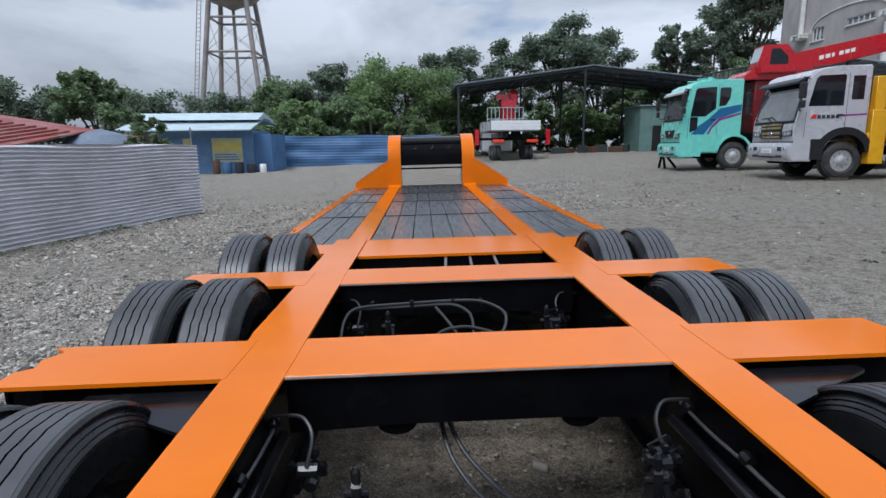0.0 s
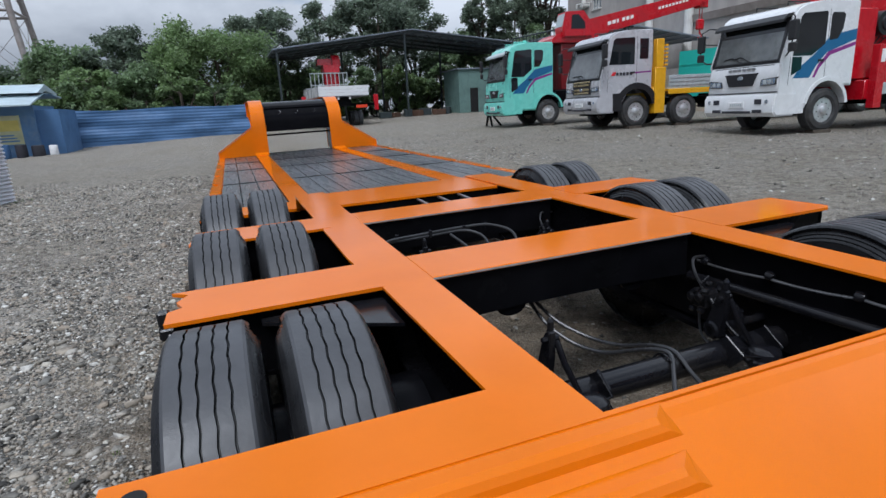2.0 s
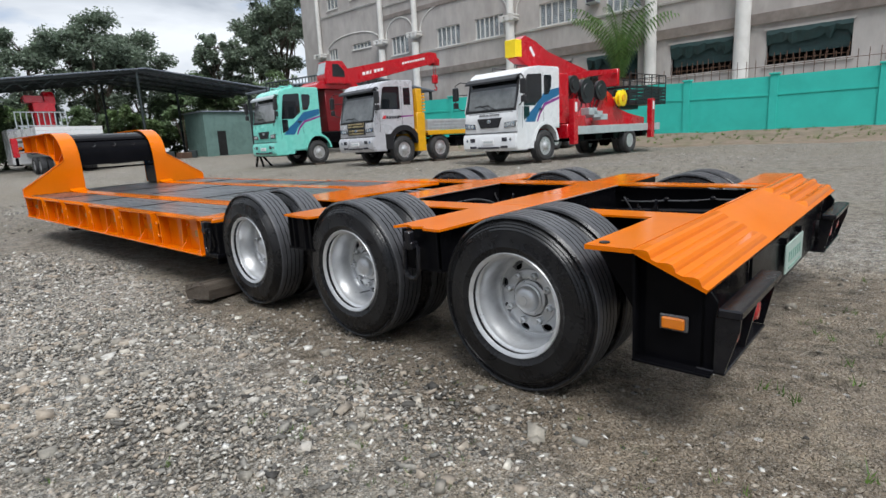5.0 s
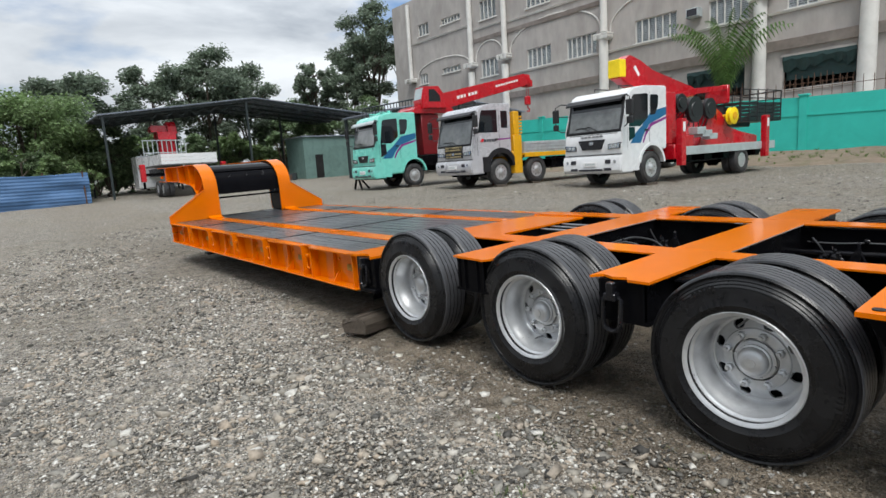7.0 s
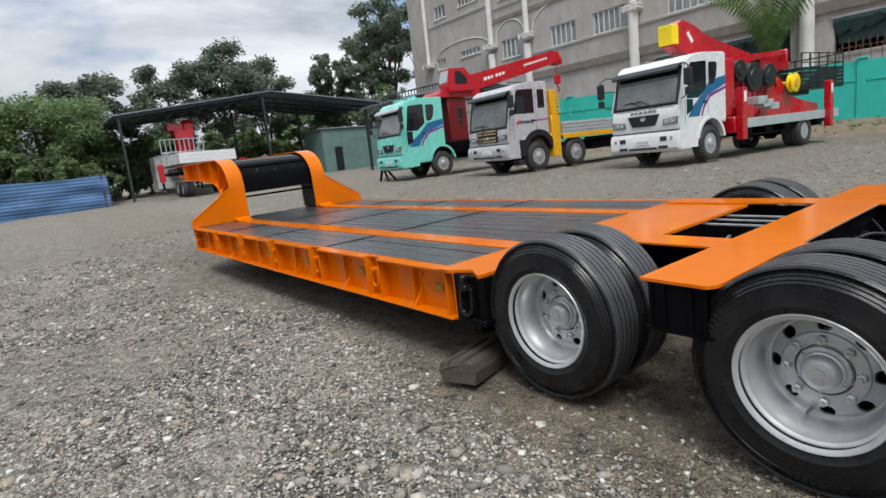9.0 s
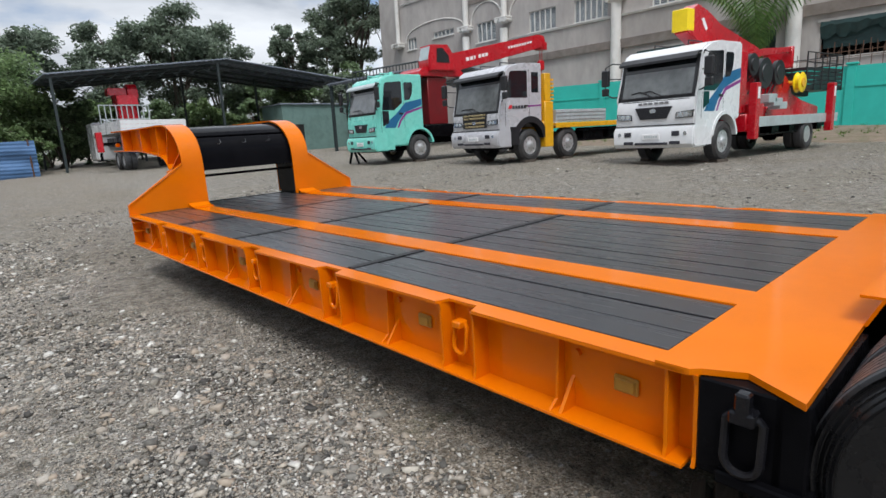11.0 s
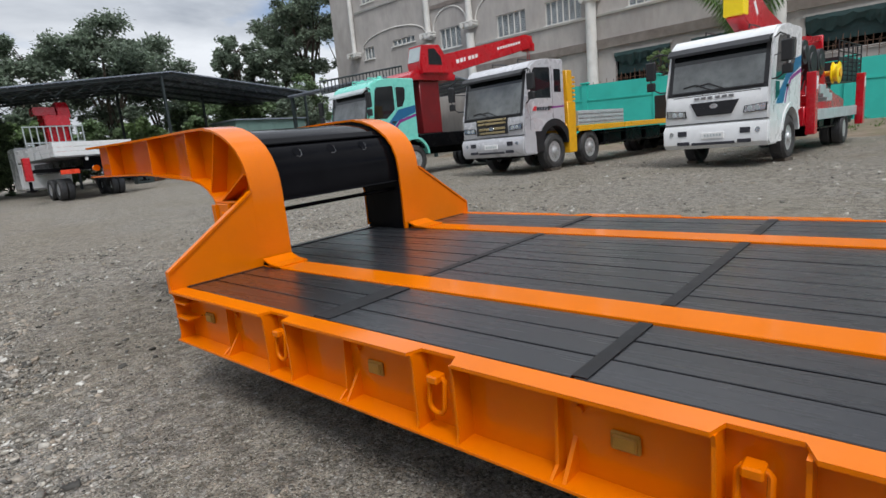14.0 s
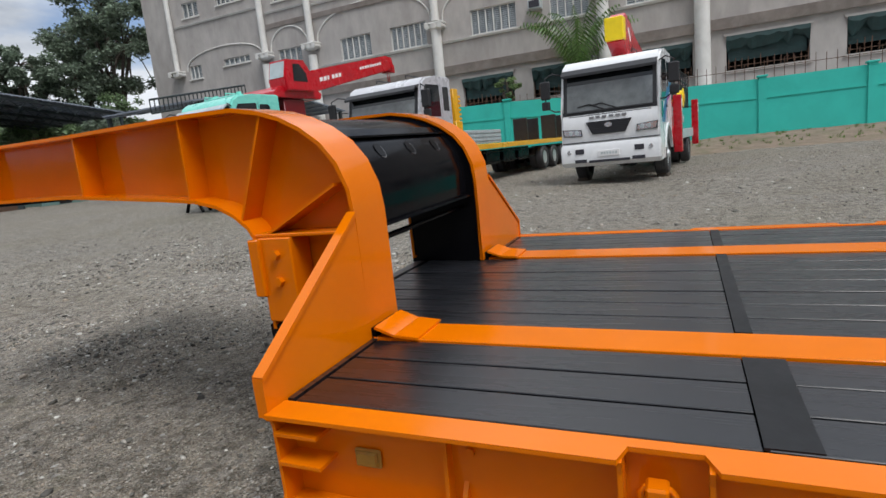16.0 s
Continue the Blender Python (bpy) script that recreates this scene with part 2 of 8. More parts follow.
SHEDROOF = surf("dark_shed_roof", (0.23, 0.262, 0.315), 0.5, metal=0.1, var=0.2, scale=1.0, bump=0.2)
SHEDPOST = surf("green_steel_post", (0.024, 0.034, 0.036), 0.5, var=0.2)
SHEDBOX = surf("grey_green_hut_wall", (0.13, 0.215, 0.195), 0.75, var=0.12, scale=1.0, bump=0.2, dirt=(0.06, 0.10, 0.09), dirt_amt=0.4)
BLUESHEET = surf("blue_painted_sheet", (0.07, 0.155, 0.31), 0.55, var=0.14, scale=1.2, bump=0.1, dirt=(0.04, 0.085, 0.17), dirt_amt=0.5, dscale=0.7)
ZINC = surf("galvanised_sheet", (0.66, 0.66, 0.70), 0.42, metal=0.3, var=0.08, scale=2.0, bump=0.0, dirt=(0.40, 0.37, 0.36), dirt_amt=0.35, dscale=0.9)
HUTROOF = surf("pale_hut_roof", (0.50, 0.60, 0.64), 0.5, metal=0.2, var=0.12, scale=1.0, dirt=(0.34, 0.38, 0.38), dirt_amt=0.4)
REDROOF = surf("rusted_red_roof", (0.25, 0.055, 0.045), 0.6, var=0.25, scale=1.0, dirt=(0.32, 0.26, 0.24), dirt_amt=0.75, dscale=0.7, stretch=(1, 1, 1))
HUTWALL = surf("blue_hut_wall", (0.10, 0.20, 0.36), 0.7, var=0.15, scale=1.0, dirt=(0.3, 0.34, 0.37), dirt_amt=0.5)
POSTER = surf("faded_poster", (0.50, 0.50, 0.30), 0.6, var=0.15, scale=2)
POSTERY = surf("yellow_poster_band", (0.62, 0.52, 0.14), 0.6, var=0.15, scale=2)
TOWER = surf("weathered_tower_steel", (0.27, 0.245, 0.23), 0.7, metal=0.2, var=0.2, scale=1.0, dirt=(0.2, 0.13, 0.1), dirt_amt=0.5)
BARK = surf("bark", (0.09, 0.07, 0.055), 0.9, var=0.3, scale=4, bump=0.6, bscale=10, dist=0.02)
LEAF_DARK = surf("dark_leaves", (0.165, 0.210, 0.150), 0.6, var=0.3, scale=0.5, bump=0, island=0.5, trans=0.4)
LEAF_MID = surf("green_leaves", (0.165, 0.236, 0.118), 0.55, var=0.3, scale=0.45, bump=0, island=0.45, trans=0.4)
LEAF_LIGHT = surf("bright_leaves", (0.185, 0.268, 0.112), 0.55, var=0.3, scale=0.45, bump=0, island=0.4, trans=0.4)
PALM = surf("palm_fronds", (0.10, 0.18, 0.05), 0.45, var=0.25, scale=1.0, bump=0, island=0.35, trans=0.3)
def stone_material(name, ramp):
    """Crushed stone: each stone takes its own colour out of a ramp."""
    m = surf(name, (0.3, 0.3, 0.3), 0.8, var=0.25, scale=45, bump=0.5, bscale=160, rvar=0.15, dist=0.002)
    nt = m.node_tree
    g = nt.nodes.new("ShaderNodeNewGeometry")
    r = nt.nodes.new("ShaderNodeValToRGB")
    while len(r.color_ramp.elements) < len(ramp):
        r.color_ramp.elements.new(0.5)
    for el, (p, c) in zip(r.color_ramp.elements, ramp):
        el.position, el.color = p, (*c, 1)
    nt.links.new(g.outputs["Random Per Island"], r.inputs[0])
    nt.links.new(r.outputs[0], nt.nodes["Hue/Saturation/Value"].inputs["Color"])
    return m


GRASS = surf("short_green_grass", (0.10, 0.17, 0.035), 0.6, var=0.3, scale=3, bump=0, island=0.4, trans=0.3)
STONE = stone_material("crushed_stone", ((0.0, (0.035, 0.032, 0.028)), (0.3, (0.165, 0.155, 0.135)), (0.55, (0.325, 0.302, 0.258)), (0.75, (0.33, 0.270, 0.205)), (0.90, (0.46, 0.435, 0.39)), (1.0, (0.66, 0.64, 0.59))))
STONE_PALE = stone_material("pale_stone", ((0.0, (0.17, 0.158, 0.132)), (0.5, (0.30, 0.272, 0.225)), (0.8, (0.32, 0.262, 0.200)), (1.0, (0.54, 0.51, 0.44))))


def ground_material():
    m = bpy.data.materials.new("gravel_yard")
    m.use_nodes = True
    nt = m.node_tree
    b = nt.nodes["Principled BSDF"]
    b.inputs["Roughness"].default_value = 0.85
    b.inputs["Specular IOR Level"].default_value = 0.3

    def nd(kind, **kw):
        n = nt.nodes.new(kind)
        for k, v in kw.items():
            n.inputs[k].default_value = v
        return n

    def ramp(src, *stops):
        r = nt.nodes.new("ShaderNodeValToRGB")
        while len(r.color_ramp.elements) < len(stops):
            r.color_ramp.elements.new(0.5)
        for el, (p, c) in zip(r.color_ramp.elements, stops):
            el.position, el.color = p, (*c, 1)
        nt.links.new(src, r.inputs[0])
        return r.outputs[0]

    def mix(fac, a, c, kind="MIX"):
        n = nt.nodes.new("ShaderNodeMix")
        n.data_type, n.blend_type = "RGBA", kind
        for src, k in ((fac, 0), (a, 6), (c, 7)):
            if isinstance(src, (float, tuple)):
                n.inputs[k].default_value = src
            else:
                nt.links.new(src, n.inputs[k])
        return n.outputs[2]

    def span(src, a, c, lo, hi):
        n = nd("ShaderNodeMapRange")
        for k, v in zip(("From Min", "From Max", "To Min", "To Max"), (a, c, lo, hi)):
            n.inputs[k].default_value = v
        nt.links.new(src, n.inputs["Value"])
        return n.outputs[0]

    def calc(op, a, c):
        n = nt.nodes.new("ShaderNodeMath")
        n.operation = op
        for k, src in enumerate((a, c)):
            if isinstance(src, (int, float)):
                n.inputs[k].default_value = src
            else:
                nt.links.new(src, n.inputs[k])
        return n.outputs[0]
    P = nd("ShaderNodeTexCoord").outputs["Object"]
    wob = nd("ShaderNodeTexNoise", Scale=60.0, Detail=2.0)
    nt.links.new(P, wob.inputs["Vector"])
    warp = nt.nodes.new("ShaderNodeVectorMath")
    warp.operation = "MULTIPLY_ADD"
    nt.links.new(wob.outputs["Color"], warp.inputs[0])
    warp.inputs[1].default_value = (0.012, 0.012, 0.0)
    nt.links.new(P, warp.inputs[2])
    v1 = nd("ShaderNodeTexVoronoi", Scale=66.0, Randomness=1.0)
    v2 = nd("ShaderNodeTexVoronoi", Scale=140.0, Randomness=1.0)
    v3 = nd("ShaderNodeTexVoronoi", Scale=22.0, Randomness=1.0)
    v1.distance = v2.distance = v3.distance = "MANHATTAN"
    for v in (v1, v2, v3):
        nt.links.new(warp.outputs[0], v.inputs["Vector"])
    big = nd("ShaderNodeTexNoise", Scale=0.33, Detail=8.0, Roughness=0.62, Distortion=0.6)
    mid = nd("ShaderNodeTexNoise", Scale=1.9, Detail=8.0, Roughness=0.68)
    fine = nd("ShaderNodeTexNoise", Scale=170.0, Detail=3.0)
    for n in (big, mid, fine):
        nt.links.new(P, n.inputs["Vector"])

    def chan(node, k):
        c = nd("ShaderNodeSeparateColor")
        nt.links.new(node.outputs["Color"], c.inputs[0])
        return c.outputs[k]
    STOPS = ((0.0, (0.050, 0.047, 0.044)), (0.25, (0.205, 0.193, 0.170)), (0.55, (0.43, 0.396, 0.337)), (0.74, (0.34, 0.272, 0.203)), (0.88, (0.57, 0.535, 0.475)), (1.0, (0.72, 0.70, 0.65)))
    c1, c2 = ramp(chan(v1, 0), *STOPS), ramp(chan(v2, 1), *STOPS)
    gravel = mix(span(v1.outputs["Distance"], 0.55, 0.85, 0.0, 0.8), c1, c2)
    # pale larger stones here and there
    gravel = mix(span(chan(v3, 2), 0.86, 0.88, 0.0, 0.6), gravel, ramp(chan(v3, 0), (0.0, (0.25, 0.23, 0.21)), (1.0, (0.5, 0.48, 0.45))))
    soil = ramp(mid.outputs["Fac"], (0.3, (0.115, 0.092, 0.064)), (0.52, (0.215, 0.163, 0.107)), (0.72, (0.30, 0.242, 0.172)))
    soil = mix(0.32, soil, c2)
    # bare earth along and under the trailer's wheels, and in large patches elsewhere
    xyz = nd("ShaderNodeSeparateXYZ")
    nt.links.new(P, xyz.inputs[0])
    dx = calc("ABSOLUTE", calc("ADD", xyz.outputs["X"], 0.1), 0.0)
    nearx = span(calc("ADD", dx, calc("MULTIPLY", mid.outputs["Fac"], -1.3)), 0.9, 1.7, 1.0, 0.0)
    neary = span(calc("ADD", xyz.outputs["Y"], calc("MULTIPLY", big.outputs["Fac"], -3.0)), 2.6, 5.2, 1.0, 0.25)
    bare = calc("MULTIPLY", calc("MULTIPLY", nearx, neary), span(calc("ADD", xyz.outputs["Y"], calc("MULTIPLY", mid.outputs["Fac"], 2.0)), -3.4, -1.6, 0.0, 1.0))
    patch = span(big.outputs["Fac"], 0.47, 0.66, 0.05, 0.78)
    packed = span(xyz.outputs["X"], 0.5, 5.0, 0.0, 0.4)
    trodden = ramp(mid.outputs["Fac"], (0.3, (0.105, 0.096, 0.074)), (0.52, (0.20, 0.185, 0.148)), (0.72, (0.29, 0.27, 0.225)))
    trodden = mix(0.45, trodden, c2)
    col = mix(calc("MINIMUM", calc("ADD", patch, packed), 0.85), gravel, trodden)
    col = mix(calc("MINIMUM", bare, 0.92), col, soil)
    moss = calc("MULTIPLY", span(mid.outputs["Fac"], 0.60, 0.70, 0.0, 0.55), span(big.outputs["Fac"], 0.42, 0.56, 0.0, 1.0))
    col = mix(moss, col, (0.085, 0.095, 0.038, 1.0))
    col = mix(0.5, col, ramp(big.outputs["Fac"], (0.3, (0.42, 0.42, 0.43)), (0.7, (0.60, 0.575, 0.54))), "OVERLAY")
    mott = nd("ShaderNodeTexNoise", Scale=8.0, Detail=9.0, Roughness=0.75)
    nt.links.new(P, mott.inputs["Vector"])
    col = mix(1.0, col, ramp(mott.outputs["Fac"], (0.36, (0.46, 0.45, 0.43)), (0.52, (1.0, 1.0, 1.0)), (0.66, (1.18, 1.16, 1.12))), "MULTIPLY")
    speck = nd("ShaderNodeTexVoronoi", Scale=9.0, Randomness=1.0)
    nt.links.new(warp.outputs[0], speck.inputs["Vector"])
    col = mix(calc("MULTIPLY", span(speck.outputs["Distance"], 0.14, 0.17, 0.8, 0.0), span(chan(speck, 1), 0.66, 0.70, 0.0, 1.0)), col, ramp(chan(speck, 0), (0.0, (0.24, 0.225, 0.205)), (1.0, (0.62, 0.60, 0.57))))
    nt.links.new(col, b.inputs["Base Color"])
    last = None
    for src, strength, dist in ((v3.outputs["Distance"], 0.5, 0.018), (v1.outputs["Distance"], 1.0, 0.014), (v2.outputs["Distance"], 0.8, 0.005)):
        n = nd("ShaderNodeBump", Strength=strength, Distance=dist)
        n.invert = True
        nt.links.new(src, n.inputs["Height"])
        if last:
            nt.links.new(last, n.inputs["Normal"])
        last = n.outputs[0]
    n = nd("ShaderNodeBump", Strength=0.4, Distance=0.002)
    nt.links.new(fine.outputs["Fac"], n.inputs["Height"])
    nt.links.new(last, n.inputs["Normal"])
    nt.links.new(n.outputs[0], b.inputs["Normal"])
    return m


GROUND = ground_material()

# ---- mesh helpers ----


def thing(name, m, label, category, group=""):
    ob = new(name)
    ob.matrix_world = m
    return tagged(ob, label, category, group)


def part(name, bm, mat, parent=None, label="", smooth=False):
    me = bpy.data.meshes.new(name)
    bmesh.ops.recalc_face_normals(bm, faces=bm.faces)
    bm.to_mesh(me)
    bm.free()
    me.materials.append(mat)
    if smooth:
        for p in me.polygons:
            p.use_smooth = True
        me.set_sharp_from_angle(angle=radians(38))
    ob = new(name, me)
    if parent:
        ob.parent = parent
    return tagged(ob, label)


def pieces(name, bm, mat, parent, label="", smooth=False):
    """Each loose piece of a bmesh as a part of its own."""
    left = set(bm.verts)
    while left:
        todo = [left.pop()]
        got = set(todo)
        while todo:
            v = todo.pop()
            for e in v.link_edges:
                w = e.other_vert(v)
                if w not in got:
                    got.add(w)
                    todo.append(w)
        left -= got
        one = bmesh.new()
        copy = {v: one.verts.new(v.co) for v in got}
        for f in {f for v in got for f in v.link_faces}:
            one.faces.new([copy[v] for v in f.verts])
        part(name, one, mat, parent, label, smooth)
    bm.free()


def again(name, ob, parent, m=None):
    """Another object on the mesh of ob."""
    c = new(name, ob.data)
    if parent:
        c.parent = parent
    if m is not None:
        c.matrix_basis = m
    return c


def B():
    return bmesh.new()


def box(bm, x0, x1, y0, y1, z0, z1, bevel=0.0, m=None):
    vs = [bm.verts.new((x, y, z)) for x in (x0, x1) for y in (y0, y1) for z in (z0, z1)]
    fs = [bm.faces.new([vs[i] for i in q]) for q in ((0, 1, 3, 2), (4, 6, 7, 5), (0, 4, 5, 1), (2, 3, 7, 6), (0, 2, 6, 4), (1, 5, 7, 3))]
    if m is not None:
        bmesh.ops.transform(bm, matrix=m, verts=vs)
    if bevel:
        es = list({e for f in fs for e in f.edges})
        bmesh.ops.bevel(bm, geom=es, offset=bevel, segments=1, affect="EDGES")
    return bm


AX = {"x": lambda u, v, w: (w, u, v), "y": lambda u, v, w: (u, w, v), "z": lambda u, v, w: (u, v, w)}


def prism(bm, pts, axis, a, b, bevel=0.0):
    """A polygon (in the two other axes, in the order of their names) extruded along axis from a to b."""
    f = AX[axis]
    lo = [bm.verts.new(f(u, v, a)) for u, v in pts]
    hi = [bm.verts.new(f(u, v, b)) for u, v in pts]
    n = len(pts)
    fs = [bm.faces.new(lo), bm.faces.new(hi[::-1])]
    for i in range(n):
        fs.append(bm.faces.new((lo[i], hi[i], hi[(i + 1) % n], lo[(i + 1) % n])))
    if bevel:
        bmesh.ops.bevel(bm, geom=list({e for g in fs[:2] for e in g.edges}), offset=bevel, segments=2, affect="EDGES")
    return bm


def tube(bm, pts, r, seg=10, closed=False):
    """A round bar along a line of points."""
    P = [Vector(p) for p in pts]
    n = len(P)
    rings = []
    ref = None
    for i, p in enumerate(P):
        if closed:
            d = (P[(i + 1) % n] - P[i - 1]).normalized()
        else:
            d = (P[min(i + 1, n - 1)] - P[max(i - 1, 0)]).normalized()
        if ref is None:
            ref = Vector((0, 0, 1)) if abs(d.z) < 0.9 else Vector((1, 0, 0))
        u = (ref - d * ref.dot(d)).normalized()
        w = d.cross(u)
        ref = u
        rings.append([bm.verts.new(p + (u * math.cos(k * 2 * math.pi / seg) + w * math.sin(k * 2 * math.pi / seg)) * r) for k in range(seg)])
    for i in range(n if closed else n - 1):
        a, b = rings[i], rings[(i + 1) % n]
        for k in range(seg):
            bm.faces.new((a[k], a[(k + 1) % seg], b[(k + 1) % seg], b[k]))
    if not closed:
        bm.faces.new(rings[0][::-1])
        bm.faces.new(rings[-1])
    return bm


def lathe(bm, prof, axis="x", seg=40, centre=(0, 0, 0), closed=False):
    """A profile of (along, radius) turned round an axis."""
    c = Vector(centre)
    rings = []
    for h, r in prof:
        ring = []
        for k in range(seg):
            t = 2 * math.pi * k / seg
            u, v = r * math.cos(t), r * math.sin(t)
            ring.append(bm.verts.new(c + Vector(AX[axis](u, v, h))))
        rings.append(ring)
    for i in range(len(rings) - (0 if closed else 1)):
        a, b = rings[i], rings[(i + 1) % len(rings)]
        for k in range(seg):
            bm.faces.new((a[k], a[(k + 1) % seg], b[(k + 1) % seg], b[k]))
    if not closed:
        for ring, h in ((rings[0], 0), (rings[-1], 1)):
            bm.faces.new(ring)
    return bm


def strip(bm, curve, x0, x1, t):
    """A bent plate: a line of (y, z) swept from x0 to x1, of thickness t to its left."""
    n = len(curve)
    rows = []
    for i, (y, z) in enumerate(curve):
        y0, z0 = curve[max(i - 1, 0)]
        y1, z1 = curve[min(i + 1, n - 1)]
        d = math.hypot(y1 - y0, z1 - z0)
        ny, nz = -(z1 - z0) / d * t, (y1 - y0) / d * t
        rows.append([bm.verts.new(p) for p in ((x0, y, z), (x1, y, z), (x1, y + ny, z + nz), (x0, y + ny, z + nz))])
    for a, b in zip(rows, rows[1:]):
        for k in range(4):
            bm.faces.new((a[k], a[(k + 1) % 4], b[(k + 1) % 4], b[k]))
    bm.faces.new(rows[0][::-1])
    bm.faces.new(rows[-1])
    return bm


def soup(name, verts, faces, mat, parent=None, label="", kind="", smooth=False):
    me = bpy.data.meshes.new(name)
    me.from_pydata(verts, [], faces)
    me.materials.append(mat)
    if smooth:
        me.shade_smooth()
    ob = new(name, me)
    if parent:
        ob.parent = parent
    return tagged(ob, label, kind=kind)


# ---- ground ----
KX = [-400, -30, -8, -2.6, -1.5, 1.5, 4, 12, 20, 28, 60, 400]
KZ = [-3.0, -0.55, -0.20, -0.05, -0.05, -0.03, 0.05, 0.22, 0.24, 0.40, 0.8, 3.0]


def gz(x, y):
    z = float(np.interp(x, KX, KZ))
    rise = max(0.0, min(1.0, (y - 22) / 25))
    z += 0.10 * max(0.0, min(1.0, (y - 10) / 7)) * max(0.0, min(1.0, x / 11))
    return z + rise * (0.36 + 0.012 * max(-20.0, min(25.0, x)))


def build_ground():
    xs = sorted(set([-400, -200, -100, -60, -40] + [round(-30 + 0.75 * i, 2) for i in range(90)] + [40, 50, 60, 100, 200, 400]))
    ys = sorted(set([-300, -150, -80, -40, -20] + [round(-12 + 0.75 * i, 2) for i in range(90)] + [60, 70, 90, 130, 250, 500]))
    verts = []
    for y in ys:
        for x in xs:
            near = 1.0 if abs(x) < 35 and -15 < y < 60 else 0.0
            calm = 0.25 if abs(x) < 1.9 and 0 < y < 11.5 else 1.0
            verts.append((x, y, gz(x, y) + near * calm * 0.028 * noise.noise((x * 0.5, y * 0.5, 0)) + near * calm * 0.014 * noise.noise((x * 1.6, y * 1.6, 3))))
    w = len(xs)
    faces = [(j * w + i, j * w + i + 1, (j + 1) * w + i + 1, (j + 1) * w + i) for j in range(len(ys) - 1) for i in range(w - 1)]
    ob = soup("ground", verts, faces, GROUND, smooth=True)
    tagged(ob, "grey crushed gravel yard with brown bare patches", "ground", kind="structure")


build_ground()

# ---- trailer ----
TZ = 0.785          # top of the rear frame
DZ = 0.675          # top of the low deck
HW = 1.515          # half the width of the deck
HX, AXLES, TR = 1.357, (1.45, 2.70, 3.95), 0.475
AXLE_Z = (0.432, 0.452, 0.465)
WHEEL_SIZE = 0.937
trailer = thing("lowbed_trailer", pose(0.02, 0, -0.015, 0, -0.95, 0), "orange lowbed semi-trailer with black plank deck and three axles on gravel", "trailer")


def tyre_profile(R, w, rim, grooves=4):
    h = w / 2
    pr = [(-h + 0.012, rim), (-h + 0.002, rim + 0.02), (-h - 0.006, rim + 0.045), (-h - 0.010, rim + 0.050), (-h - 0.012, rim + 0.054), (-h - 0.010, rim + 0.060), (-h - 0.009, (R + rim) / 2 + 0.005)]
    for k in range(4):
        u, q = -h - 0.006 + 0.0058 * k + 0.0011 * k * k, R - 0.078 + 0.0155 * k
        pr += [(u, q), (u + 0.0035, q + 0.0015), (u + 0.0035, q + 0.004), (u + 0.0005, q + 0.006)]
    pr += [(-h + 0.016, R - 0.016), (-h + 0.026, R - 0.006), (-h + 0.036, R - 0.001)]
    side_points = len(pr)
    lands = grooves + 1
    tw = w - 0.068
    for i in range(lands):
        a = -tw / 2 + tw * i / lands
        b = a + tw / lands
        g = 0.0012
        if i:
            pr += [(a - g, R - 0.012), (a + g, R - 0.012)]
        pr += [(a + (g + 0.002 if i else 0.0), R), (b - (g + 0.002 if i < lands - 1 else 0.0), R)]
    pr += [(-a_, r_) for a_, r_ in reversed(pr[:side_points])]
    return pr


def tyre_mesh(name, mat, R, w, rim, parent, grooves=4, seg=72):
    bm = B()
    lathe(bm, tyre_profile(R, w, rim, grooves), "x", seg, closed=True)
    for v in bm.verts:
        r = math.hypot(v.co.y, v.co.z)
        if r > R - 0.02 and abs(v.co.x) < w / 2 - 0.045:
            v.co.x += 0.002 * (1 if round(math.atan2(v.co.z, v.co.y) / (2 * math.pi) * seg) % 2 else -1)
    ob = part(name, bm, mat, parent, smooth=True)
    ob.data.materials.append(TREAD)
    for p in ob.data.polygons:
        c = p.center
        if math.hypot(c.y, c.z) > R - 0.006 and abs(c.x) < w / 2 - 0.03:
            p.material_index = 1
    return ob


def sector_disc(bm, r0, r1, holes, hr, x, t, seg=12):
    """A disc with round hand holes, of thickness t."""
    for layer, xx in ((0, x), (1, x + t)):
        for s in range(holes):
            a0, a1 = 2 * math.pi * s / holes, 2 * math.pi * (s + 1) / holes
            am, rm = (a0 + a1) / 2, (r0 + r1) / 2
            out, hole = [], []
            q = seg // 4
            path = [(r0 + (r1 - r0) * i / q, a0) for i in range(q)] + [(r1, a0 + (a1 - a0) * i / q) for i in range(q)]
            path += [(r1 - (r1 - r0) * i / q, a1) for i in range(q)] + [(r0, a1 - (a1 - a0) * i / q) for i in range(q)]
            for r, a in path:
                y, z = r * math.cos(a), r * math.sin(a)
                out.append(bm.verts.new((xx, y, z)))
                dy, dz = y - rm * math.cos(am), z - rm * math.sin(am)
                d = math.hypot(dy, dz)
                hole.append(bm.verts.new((xx, rm * math.cos(am) + dy / d * hr, rm * math.sin(am) + dz / d * hr)))
            n = len(out)
            for i in range(n):
                bm.faces.new((out[i], out[(i + 1) % n], hole[(i + 1) % n], hole[i]))
            if layer == 0:
                inner = [bm.verts.new((x + t, v.co.y, v.co.z)) for v in hole]
                for i in range(n):
                    bm.faces.new((hole[i], hole[(i + 1) % n], inner[(i + 1) % n], inner[i]))


